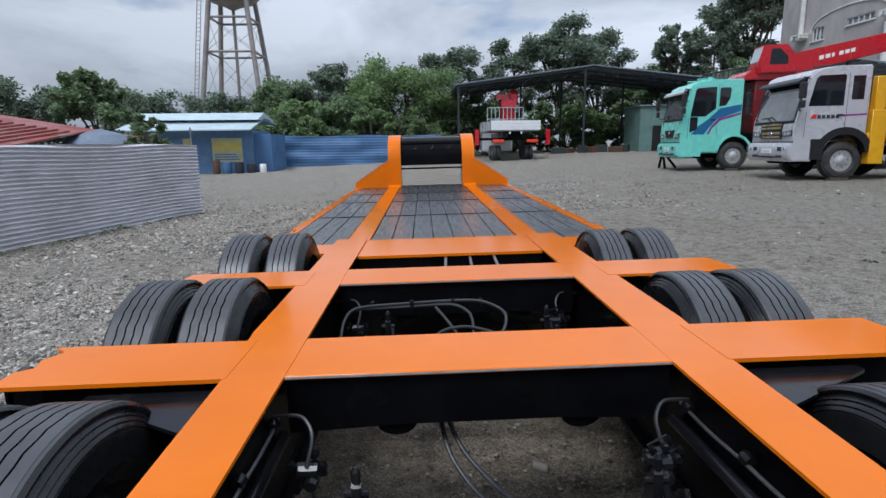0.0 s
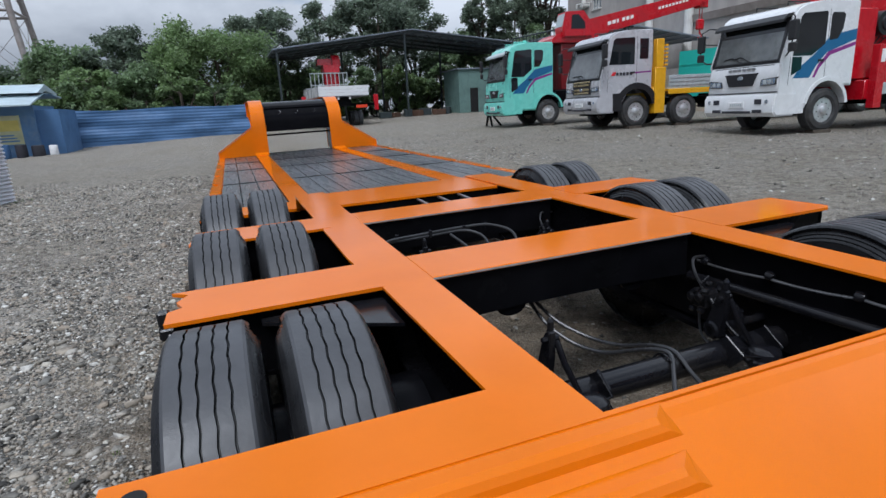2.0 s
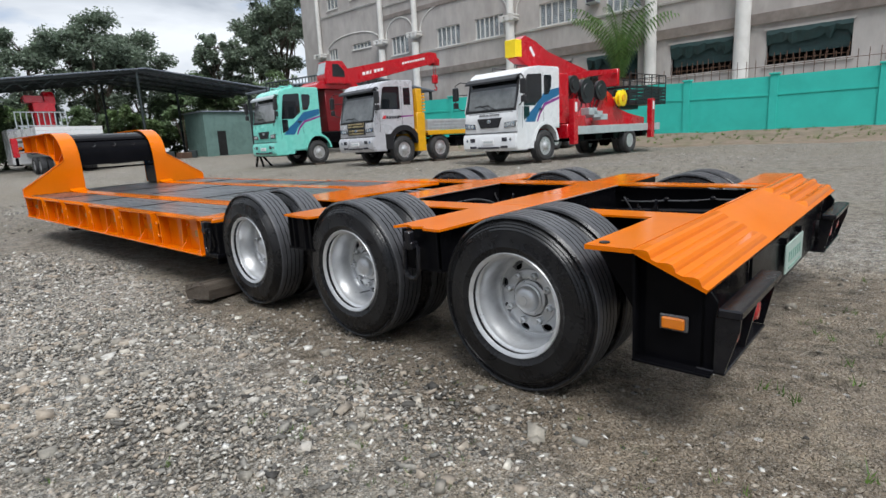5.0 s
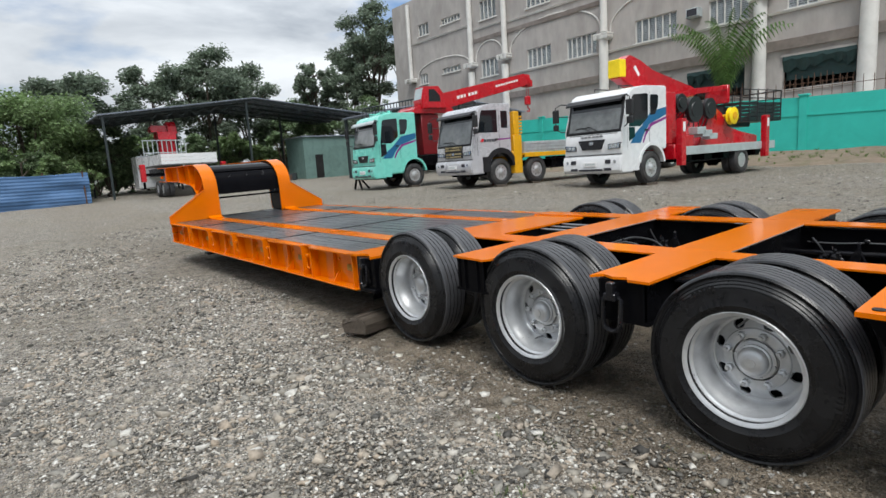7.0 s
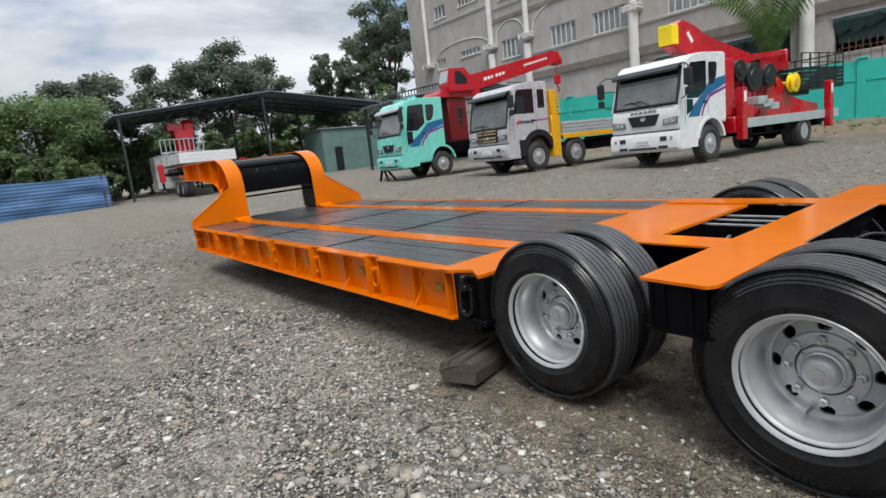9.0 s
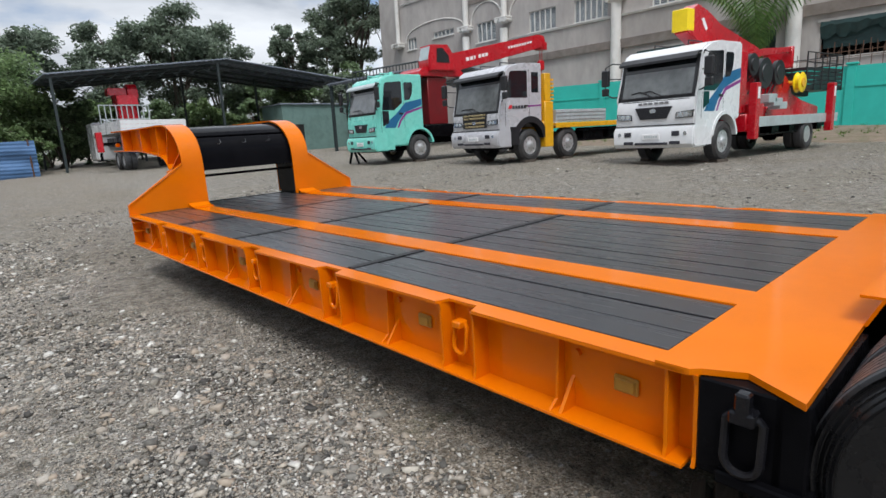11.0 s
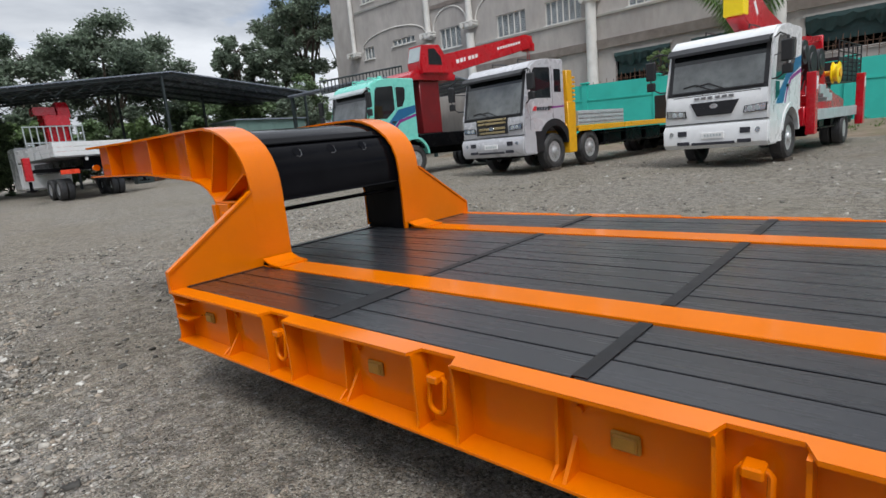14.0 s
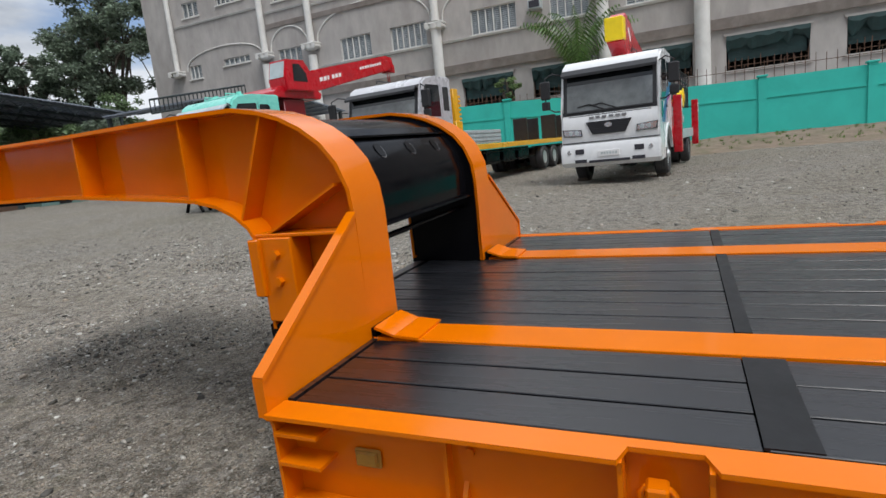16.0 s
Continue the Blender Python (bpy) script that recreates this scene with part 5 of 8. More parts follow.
# timber chock in front of the first axle
bm = B()
prism(bm, [(-0.12, -0.07), (0.11, -0.07), (0.125, 0.0), (0.115, 0.045), (0.07, 0.062), (0.052, 0.022), (0.036, 0.066), (-0.03, 0.076), (-0.045, 0.046), (-0.06, 0.072), (-0.105, 0.055), (-0.128, 0.01)], "x", -0.28, 0.28, 0.004)
for v in bm.verts:
    v.co += Vector((0.03 * noise.noise((v.co.y * 19, v.co.z * 19, 1)), 0.008 * noise.noise((v.co.x * 7, v.co.z * 9, 2)), 0.010 * noise.noise((v.co.x * 5, v.co.y * 9, 5))))
blk = part("timber_chock", bm, TIMBER)
blk.matrix_world = pose(-1.42, 4.58, 0.045, 0, 4, 20)
tagged(blk, "weathered timber block lying against a trailer tyre", "block")
bm = B()
prism(bm, [(-0.06, -0.02), (0.07, -0.02), (0.06, 0.035), (-0.05, 0.03)], "x", -0.20, 0.18, 0.006)
blk = part("timber_chock", bm, TIMBER)
blk.matrix_world = pose(-1.30, 4.66, 0.0, 0, 0, 12)
tagged(blk, "split timber offcut lying beside the trailer tyre", "block")

# ---- building, walls, sheds ----
FX = 31.7           # street face of the building
OPEN = []           # openings: y0, y1, z0, z1, kind
for y0, y1 in ((19.40, 22.80), (14.75, 18.2), (9.25, 12.70), (3.80, 7.60), (-1.8, 2.25), (-6.6, -3.2)):
    OPEN.append((y0, y1, 4.28, 6.08, "hall"))
for y0, y1 in ((29.20, 31.65), (25.0, 27.65), (18.95, 21.9), (14.6, 16.9), (9.6, 12.6), (4.2, 7.4), (-1.2, 2.0)):
    OPEN.append((y0, y1, 8.62, 10.12, "louvre"))
OPEN += [(35.0, 37.1, 8.75, 10.25, "louvre"), (44.85, 46.15, 9.45, 10.45, "louvre"), (39.85, 42.45, 9.95, 10.45, "slit"),
         (44.25, 45.9, 14.1, 15.2, "louvre"), (39.6, 42.3, 14.4, 14.95, "slit"), (35.0, 37.0, 13.6, 15.2, "louvre"), (29.2, 31.6, 13.3, 14.9, "louvre"),
         (25.0, 27.6, 13.3, 14.9, "louvre"), (19.0, 21.9, 13.3, 14.9, "louvre")]


def facade():
    ys = sorted({-14.0, 50.2} | {v for o in OPEN for v in o[:2]})
    zs = sorted({0.2, 17.5} | {v for o in OPEN for v in o[2:4]})
    bm = B()
    for y0, y1 in zip(ys, ys[1:]):
        run = None
        for z0, z1 in zip(zs, zs[1:]):
            ym, zm = (y0 + y1) / 2, (z0 + z1) / 2
            hole = any(o[0] < ym < o[1] and o[2] < zm < o[3] for o in OPEN)
            if not hole:
                run = (run[0], z1) if run else (z0, z1)
            if (hole or z1 == zs[-1]) and run:
                box(bm, FX, FX + 0.35, y0, y1, run[0], run[1])
                run = None
    return bm


building = thing("concrete_building", Matrix.Identity(4), "long grey concrete building with white columns and barred windows", "building")
pieces("wall_panel", facade(), CONCRETE, building, "stained grey rendered wall")
bm = B()
box(bm, FX + 0.35, FX + 16, 49.9, 50.2, 0.2, 17.5)
box(bm, FX + 0.35, FX + 16, -14.0, -13.7, 0.2, 17.5)
box(bm, FX + 15.7, FX + 16, -13.7, 49.9, 0.2, 17.5)
pieces("end_wall", bm, CONCRETE, building)
bm = B()
box(bm, FX + 0.02, FX + 16, -14, 50.2, 17.5, 17.8)
part("roof", bm, CONCRETE, building)
# floors and back wall behind the openings, coloured dark for unlit rooms
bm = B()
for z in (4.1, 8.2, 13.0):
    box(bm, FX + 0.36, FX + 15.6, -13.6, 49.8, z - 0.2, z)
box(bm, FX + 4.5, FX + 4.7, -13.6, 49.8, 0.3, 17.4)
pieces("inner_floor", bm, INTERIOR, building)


def ledge(name, y0, y1, z0, z1, d, mat):
    bm = B()
    prism(bm, [(FX - d, z1), (FX + 0.02, z1 + 0.02), (FX + 0.02, z0), (FX - d * 0.6, z0)], "y", y0, y1)
    part(name, bm, mat, building)


COLS = [(24.2, 0.36), (13.85, 0.38), (8.75, 0.42), (-2.6, 0.42), (33.9, 0.34), (38.1, 0.34)]
spans = [(24.5, 33.6), (14.2, 23.9), (9.1, 13.5), (-2.2, 8.4), (-14, -3.0)]
for y0, y1 in spans:
    ledge("white_ledge", y0, y1, 8.44, 8.56, 0.16, WHITEWASH)
for y0, y1 in spans[1:]:
    ledge("cornice", y0, y1, 6.45, 6.98, 0.34, CONCRETE_BROWN)
ledge("cornice", 24.5, 33.6, 6.5, 6.98, 0.30, CONCRETE_BROWN)
ledge("white_ledge", 38.4, 46.9, 13.46, 13.58, 0.14, WHITEWASH)
ledge("white_ledge", 34.2, 37.8, 12.9, 13.0, 0.14, WHITEWASH)
ledge("white_ledge", 24.5, 33.6, 12.7, 12.82, 0.14, WHITEWASH)
ledge("cornice", 24.5, 37.8, 11.85, 12.15, 0.16, CONCRETE_BROWN)
for y, r in COLS + [(47.2, 0.28)]:
    low = 0.3 if y < 40 else 9.9
    bm = B()
    lathe(bm, [(low, r), (9.35, r * 0.9)] if y < 40 else [(low, r * 0.9), (9.95, r * 0.9)], "z", 20, (FX - 0.30, y, 0))
    lathe(bm, [(9.9, r * 0.72), (17.4, r * 0.68)], "z", 18, (FX - 0.24, y, 0))
    part("column", bm, WHITEWASH, building, "white round column", True)
    bm = B()
    cz = 9.35 if y < 30 else 9.75
    box(bm, FX - 0.72, FX + 0.05, y - 0.62, y + 0.62, cz + 0.30, cz + 0.42, 0.02)
    for s in (-1, 1):
        lathe(bm, [(-0.40, 0.17), (0.40, 0.17)], "x", 16, (FX - 0.32, y + s * 0.44, cz + 0.17))
        lathe(bm, [(-0.42, 0.07), (0.42, 0.07)], "x", 12, (FX - 0.32, y + s * 0.44, cz + 0.17))
    lathe(bm, [(cz - 0.05, r * 0.9), (cz + 0.05, r * 1.2), (cz + 0.30, r * 1.25)], "z", 18, (FX - 0.30, y, 0))
    part("capital", bm, WHITEWASH, building, "scrolled white capital")


def arch(y0, y1, zs, top, r=0.055):
    bm = B()
    pts = []
    for k in range(25):
        t = math.pi * k / 24
        pts.append((FX - 0.03, (y0 + y1) / 2 - (y1 - y0) / 2 * math.cos(t), zs + (top - zs) * math.sin(t) ** 0.8))
    tube(bm, pts, r, 8)
    part("arch_moulding", bm, WHITEWASH, building, "thin white arch moulding", True)


arch(38.5, 46.3, 10.1, 11.45)
arch(34.3, 37.7, 10.0, 11.75)
arch(24.6, 33.5, 10.0, 12.25)
arch(14.3, 23.8, 9.8, 12.0)


def window(y0, y1, z0, z1, kind):
    if kind == "hall":
        bm = B()
        for a, b, c, d in ((y0, y1, z1 - 0.02, z1 + 0.10), (y0, y1, z0 - 0.14, z0)):
            box(bm, FX - 0.10, FX + 0.2, a - 0.12, b + 0.12, c, d)
        w = part("hall_opening", bm, CONCRETE, building, "wide dark opening with torn green netting")
        bm = B()
        n = 16
        rows = []
        for i in range(n + 1):
            y = y0 + (y1 - y0) * i / n
            dz = 0.12 + 0.12 * abs(math.sin(i * 0.9 + y0)) + 0.05 * random.random()
            rows.append((bm.verts.new((FX - 0.09, y, z1 + 0.04)), bm.verts.new((FX - 0.13, y, z1 - dz)), bm.verts.new((FX + 0.10, y, z1 - dz - 0.5 * random.random() - 0.2))))
        for a, b in zip(rows, rows[1:]):
            bm.faces.new((a[0], b[0], b[1], a[1]))
            bm.faces.new((a[1], b[1], b[2], a[2]))
        part("netting", bm, TARP, w)
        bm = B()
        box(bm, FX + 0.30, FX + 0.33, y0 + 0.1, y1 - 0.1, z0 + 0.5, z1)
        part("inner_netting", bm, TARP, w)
        railing(y0 + 0.1, y1 - 0.1, z0, w)
        return
    bm = B()
    f = 0.05
    for a, b, c, d in ((y0, y1, z0, z0 + f), (y0, y1, z1 - f, z1), (y0, y0 + f, z0 + f, z1 - f), (y1 - f, y1, z0 + f, z1 - f)):
        box(bm, FX + 0.08, FX + 0.16, a, b, c, d)
    w = part("window", bm, WHITEWASH, building, "louvred window with white vertical bars")
    n = max(2, round((y1 - y0) / 0.48))
    for i in range(1, n):
        bm = B()
        y = y0 + (y1 - y0) * i / n
        box(bm, FX + 0.04, FX + 0.12, y - 0.028, y + 0.028, z0 + f, z1 - f)
        part("bar", bm, WHITEWASH, w)
    bm = B()
    k = max(3, round((z1 - z0) / 0.13))
    for i in range(k):
        z = z0 + f + (z1 - z0 - 2 * f) * i / k
        prism(bm, [(FX + 0.12, z), (FX + 0.125, z), (FX + 0.205, z + 0.11), (FX + 0.20, z + 0.11)], "y", y0 + f, y1 - f)
    part("louvre_panes", bm, LOUVRE, w)
    bm = B()
    box(bm, FX - 0.10, FX + 0.05, y0 - 0.1, y1 + 0.1, z0 - 0.10, z0 - 0.002)
    part("sill", bm, WHITEWASH, w)


def railing(y0, y1, z0, parent):
    bm = B()
    n = int((y1 - y0) / 0.28)
    for i in range(n + 1):
        y = y0 + (y1 - y0) * i / n
        h = 0.45 + 0.28 * random.random()
        tube(bm, [(FX - 0.05, y, z0), (FX - 0.05 + random.uniform(-0.03, 0.03), y + random.uniform(-0.03, 0.03), z0 + h)], 0.022, 6)
        box(bm, FX - 0.07, FX - 0.03, y - 0.06, y + 0.06, z0 + h * 0.62, z0 + h * 0.62 + 0.03)
    tube(bm, [(FX - 0.05, y0, z0 + 0.2), (FX - 0.05, y1, z0 + 0.2)], 0.018, 6)
    part("railing", bm, RUST, parent, "rusty spiked railing")


for o in OPEN:
    window(*o)
bm = B()
box(bm, FX - 0.62, FX + 0.1, 17.3, 18.05, 9.35, 9.85, 0.02)
ac = part("air_conditioner", bm, DECKGREY)
tagged(ac, "grey window air conditioner on the facade", "air conditioner")
bm = B()
box(bm, FX - 0.635, FX - 0.622, 17.36, 17.98, 9.40, 9.80)
part("grille", bm, INKDARK, ac)
bm = B()
box(bm, FX - 0.60, FX - 0.002, 17.3, 17.34, 9.30, 9.35)
box(bm, FX - 0.60, FX - 0.002, 18.0, 18.04, 9.30, 9.35)
pieces("bracket", bm, STEEL, ac)

# turquoise yard wall
WX = 28.0
wall_green = new("wall_green")
tagged(wall_green, "turquoise painted yard wall with pillars", "wall", kind="structure")


def wall_top(y):
    return float(np.interp(y, [-20, 2, 9, 19, 34], [3.42, 3.42, 3.42, 3.98, 4.3]))


posts = [-6.2, -2.0, 2.1, 6.35, 10.45, 14.7, 18.9, 23.1, 27.3]
for a, b in zip([-16.0] + posts, posts + [31.0]):
    bm = B()
    prism(bm, [(a, 0.2), (b, 0.2), (b, wall_top(b)), (a, wall_top(a))], "x", WX, WX + 0.18)
    part("wall_panel", bm, GREENWALL, wall_green)
    bm = B()
    prism(bm, [(a + 0.2, wall_top(a) - 0.92), (b - 0.2, wall_top(b) - 0.92), (b - 0.2, wall_top(b) - 0.84), (a + 0.2, wall_top(a) - 0.84)], "x", WX - 0.035, WX + 0.01)
    part("wall_band", bm, GREENWALL, wall_green)
for y in posts:
    bm = B()
    box(bm, WX - 0.07, WX + 0.22, y - 0.17, y + 0.17, 0.2, wall_top(y) + 0.06)
    box(bm, WX - 0.12, WX + 0.27, y - 0.23, y + 0.23, wall_top(y) + 0.06, wall_top(y) + 0.15, 0.015)
    part("wall_pillar", bm, GREENWALL, wall_green)
bm = B()
for i in range(90):
    y = -14 + 0.42 * i
    tube(bm, [(WX + 0.9, y, 3.2), (WX + 0.9, y, 4.25 + 0.15 * random.random())], 0.016, 5)
tube(bm, [(WX + 0.9, -14, 3.95), (WX + 0.9, 23.5, 4.0)], 0.016, 5)
ob = part("iron_railing", bm, RUST)
tagged(ob, "thin rusty iron railing behind the turquoise wall", "railing", kind="structure")
bm = B()
box(bm, WX + 0.5, FX - 0.02, -14, 33, 0.2, 3.2)
ob = part("raised_terrace", bm, CONCRETE)
tagged(ob, "raised concrete terrace before the building", "terrace", kind="structure")
# earth bank along the wall
verts, faces = [], []
n = 90
for i in range(n + 1):
    y = -16 + 47 * i / n
    for k, (dx, h) in enumerate(((-5.5, -0.06), (-3.6, 0.09), (-2.0, 0.27), (-0.8, 0.40), (0.05, 0.48))):
        verts.append((WX + dx, y, gz(WX + dx, y) + h + 0.07 * noise.noise((y * 0.7, dx, 1.0)) * (k > 0)))
for i in range(n):
    for k in range(4):
        a = i * 5 + k
        faces.append((a, a + 1, a + 6, a + 5))
SOIL = surf("brown_earth", (0.20, 0.15, 0.11), 0.95, var=0.25, scale=2.0, bump=0.6, bscale=14, dirt=(0.10, 0.11, 0.05), dirt_amt=0.6, dscale=0.8, dist=0.03)
ob = soup("earth_bank", verts, faces, SOIL, smooth=True)
tagged(ob, "brown earth bank along the foot of the wall", "earth bank", kind="structure")

# open shed with dark roof
shed = thing("open_shed", Matrix.Identity(4), "open steel shed with a dark low-pitched roof", "shed")
SY = 43.0
bm = B()
for pts in ([(2.3, 6.0), (12.9, 7.36), (12.9, 7.30), (2.3, 5.93)], [(12.9, 7.36), (23.0, 6.25), (23.0, 6.18), (12.9, 7.30)]):
    prism(bm, pts, "y", SY, SY + 9)
part("roof", bm, SHEDROOF, shed, "dark corrugated roof")
bm = B()
n = 52
for i in range(n):
    x = 2.5 + 20.4 * i / n
    z = np.interp(x, [2.3, 12.9, 23.0], [5.93, 7.30, 6.18])
    box(bm, x, x + 0.05, SY, SY + 9, z - 0.04, z + 0.01)
pieces("roof_rib", bm, SHEDROOF, shed)
for q in range(5):
    bm = B()
    y = SY + 0.15 + q * 2.15
    prism(bm, [(2.4, 5.9), (12.9, 7.26), (12.9, 7.10), (2.4, 5.74)], "y", y, y + 0.1)
    prism(bm, [(12.9, 7.26), (22.9, 6.14), (22.9, 5.98), (12.9, 7.10)], "y", y, y + 0.1)
    for i in range(20):
        x = 2.6 + i
        z = float(np.interp(x, [2.3, 12.9, 23.0], [5.6, 6.9, 5.9]))
        tube(bm, [(x, y + 0.05, z - 0.25), (x + 0.5, y + 0.05, z + 0.15), (x + 1, y + 0.05, z - 0.25)], 0.025, 5)
    part("roof_truss", bm, SHEDPOST, shed)
for x, y in ((2.6, 43.2), (12.3, 43.2), (22.6, 43.2), (2.6, 51.8), (8.2, 48), (12.6, 51.8), (17.0, 48), (22.6, 51.8)):
    bm = B()
    z = float(np.interp(x, [2.3, 12.9, 23.0], [5.8, 7.1, 6.0]))
    box(bm, x - 0.07, x + 0.07, y - 0.07, y + 0.07, gz(x, y) - 0.1, z)
    part("post", bm, SHEDPOST, shed)
hut = thing("site_hut", pose(16.9, 43.6, gz(18, 45), 0, 0, 0), "flat grey-green site hut with a dark doorway", "hut")
bm = B()
box(bm, 0, 5.7, 0, 3.4, -0.2, 3.45)
part("wall", bm, SHEDBOX, hut)
# dark slab on the wall paints the unlit inside of the doorway
bm = B()
box(bm, 1.0, 1.7, -0.03, 0.03, 0.0, 1.95)
part("door", bm, DARK, hut, "dark panel drawn as the shade of an open doorway")
bm = B()
box(bm, -0.15, 5.85, -0.15, 3.5, 3.45, 3.53)
part("roof", bm, SHEDROOF, hut)

# second, lower roof behind the parked trucks
port = thing("carport", Matrix.Identity(4), "dark carport roof on a lattice girder behind the trucks", "carport")
bm = B()
prism(bm, [(17.6, 5.25), (24.0, 6.1), (31.0, 5.2), (31.0, 5.12), (24.0, 6.02), (17.6, 5.17)], "y", 31.5, 38.0)
part("roof", bm, SHEDROOF, port)
bm = B()
for i in range(14):
    x = 17.7 + 0.98 * i
    z = float(np.interp(x, [17.6, 24, 31], [5.15, 6.0, 5.1]))
    box(bm, x, x + 0.06, 31.5, 38.0, z - 0.07, z)
pieces("purlin", bm, SHEDROOF, port)
bm = B()
a, b = Vector((16.0, 32.4, 4.66)), Vector((21.5, 31.6, 5.60))
for dz in (0.0, 0.62):
    tube(bm, [a + Vector((0, 0, dz)), b + Vector((0, 0, dz))], 0.05, 6)
for i in range(25):
    p = a.lerp(b, i / 24)
    tube(bm, [p, p + Vector((0, 0, 0.62))], 0.03, 5)
part("lattice_girder", bm, SHEDPOST, port, "dark lattice girder")
for x, y in ((17.8, 31.7), (24, 31.7), (30.6, 31.7), (17.8, 37.8), (24, 37.8), (30.6, 37.8)):
    bm = B()
    z = float(np.interp(x, [17.6, 24, 31], [5.2, 6.0, 5.1]))
    box(bm, x - 0.09, x + 0.09, y - 0.09, y + 0.09, gz(x, y) - 0.1, z)
    part("post", bm, SHEDPOST, port)

# corrugated fence beside the yard
FENCE = [(-8.6, 1.0), (-7.02, 9.1), (-6.62, 11.4), (-5.70, 14.02)]


def fence_line(d):
    seg = [(Vector((*a, 0)), Vector((*b, 0))) for a, b in zip(FENCE, FENCE[1:])]
    for a, b in seg:
        l = (b - a).length
        if d <= l or (a, b) == seg[-1]:
            return a.lerp(b, d / l), (b - a).normalized()
        d -= l


fence = thing("corrugated_fence", Matrix.Identity(4), "galvanised corrugated sheet fence with wavy horizontal ribs", "fence")
total = sum((Vector(a) - Vector(b)).length for a, b in zip(FENCE, FENCE[1:]))
sheets = 5
for k in range(sheets):
    verts, faces = [], []
    n, mrows = 26, 260
    d0, d1 = total * k / sheets, total * (k + 1) / sheets + 0.05
    for j in range(mrows + 1):
        for i in range(n + 1):
            d = min(total, d0 + (d1 - d0) * i / n)
            p, t = fence_line(d)
            nx, ny = t.y, -t.x
            zb = gz(p.x, p.y) - 0.02 + 0.10 * max(0, noise.noise((d * 0.5, 2.0, 0)))
            ztop = 1.54 + 0.015 * math.sin(d * 1.3)
            z = zb + (ztop - zb) * j / mrows
            wave = 0.028 * math.sin(2 * math.pi * (z - 0.06 * noise.noise((d * 0.35, z * 0.6, 4))) / 0.078)
            dent = 0.055 * noise.noise((d * 0.45, z * 0.9, 7)) * (1.2 - j / mrows) + 0.006 * k % 2
            off = wave + dent + 0.008 * (k % 2)
            verts.append((p.x + nx * off, p.y + ny * off, z + 0.02 * noise.noise((d * 0.6, 0.5, 9))))
    for j in range(mrows):
        for i in range(n):
            a = j * (n + 1) + i
            faces.append((a, a + 1, a + n + 2, a + n + 1))
    soup("sheet", verts, faces, ZINC, fence, smooth=True)
for d in (0.2, total * 0.33, total * 0.66, total - 0.05):
    p, t = fence_line(d)
    bm = B()
    x, y = p.x - t.y * 0.08, p.y + t.x * 0.08
    tube(bm, [(x, y, gz(x, y) - 0.1), (x, y, 1.95 if d > total - 1 else 1.5)], 0.018, 8)
    part("post", bm, STEEL, fence)

# blue sheet wall at the back
bwall = thing("blue_sheet_wall", Matrix.Identity(4), "weathered blue painted sheet metal wall", "wall")
pts = [(-14.0, 41.5), (-9.3, 42.0), (-3.0, 42.2), (1.2, 42.4)]
for (xa, ya), (xb, yb) in zip(pts, pts[1:]):
    verts, faces = [], []
    n, mrows = 30, 44
    for j in range(mrows + 1):
        for i in range(n + 1):
            f = i / n
            x, y = xa + (xb - xa) * f, ya + (yb - ya) * f
            zb, zt = gz(x, y) - 0.05, 2.25 + 0.05 * math.sin(x)
            z = zb + (zt - zb) * j / mrows
            verts.append((x, y + 0.016 * math.sin(2 * math.pi * z / 0.20) + 0.02 * math.sin(2 * math.pi * z / 0.95) + 0.16 * noise.noise((x * 0.5, z * 1.2, 0)), z))
    for j in range(mrows):
        for i in range(n):
            a = j * (n + 1) + i
            faces.append((a, a + 1, a + n + 2, a + n + 1))
    soup("sheet", verts, faces, BLUESHEET, bwall, smooth=True)
bm = B()
for x in np.arange(-13.8, 1.3, 2.1):
    tube(bm, [(x, 42.45, -0.2), (x, 42.45, 2.35)], 0.05, 6)
pieces("post", bm, RUST, bwall)

# blue canteen hut with a pale roof
canteen = thing("canteen_hut", pose(-18.6, 36.2, 0.0), "small blue hut with a pale tin roof and posters", "hut")
bm = B()
box(bm, 0.3, 7.6, 0, 4.0, -0.3, 2.55)
part("wall", bm, HUTWALL, canteen)
bm = B()
prism(bm, [(-1.4, 2.55), (1.8, 3.35), (5.0, 3.1), (5.0, 3.04), (1.8, 3.27), (-1.4, 2.48)], "x", -0.3, 7.9)
part("roof", bm, HUTROOF, canteen, "pale grey tin roof")
bm = B()
prism(bm, [(0.3, 3.2), (1.9, 3.72), (4.0, 3.3), (4.0, 3.22)], "x", -1.0, 7.9)
part("upper_roof", bm, HUTROOF, canteen)
for x, w, m_ in ((5.0, 1.9, POSTER), (3.2, 0.5, POSTER), (1.3, 1.0, POSTER)):
    bm = B()
    box(bm, x, x + w, -0.03, -0.005, 0.55, 2.05)
    po = part("poster", bm, m_, canteen, "faded poster")
    bm = B()
    box(bm, x + 0.08, x + w - 0.08, -0.036, -0.031, 1.25, 1.8)
    part("poster_band", bm, POSTERY, po)
    bm = B()
    for q in range(3):
        box(bm, x + 0.12, x + w - 0.2 - 0.1 * q, -0.036, -0.031, 0.68 + 0.15 * q, 0.76 + 0.15 * q)
    pieces("poster_line", bm, HUTWALL, po)
bm = B()
box(bm, 6.9, 8.7, 0.2, 3.8, -0.3, 2.3)
part("side_room", bm, BLUESHEET, canteen)
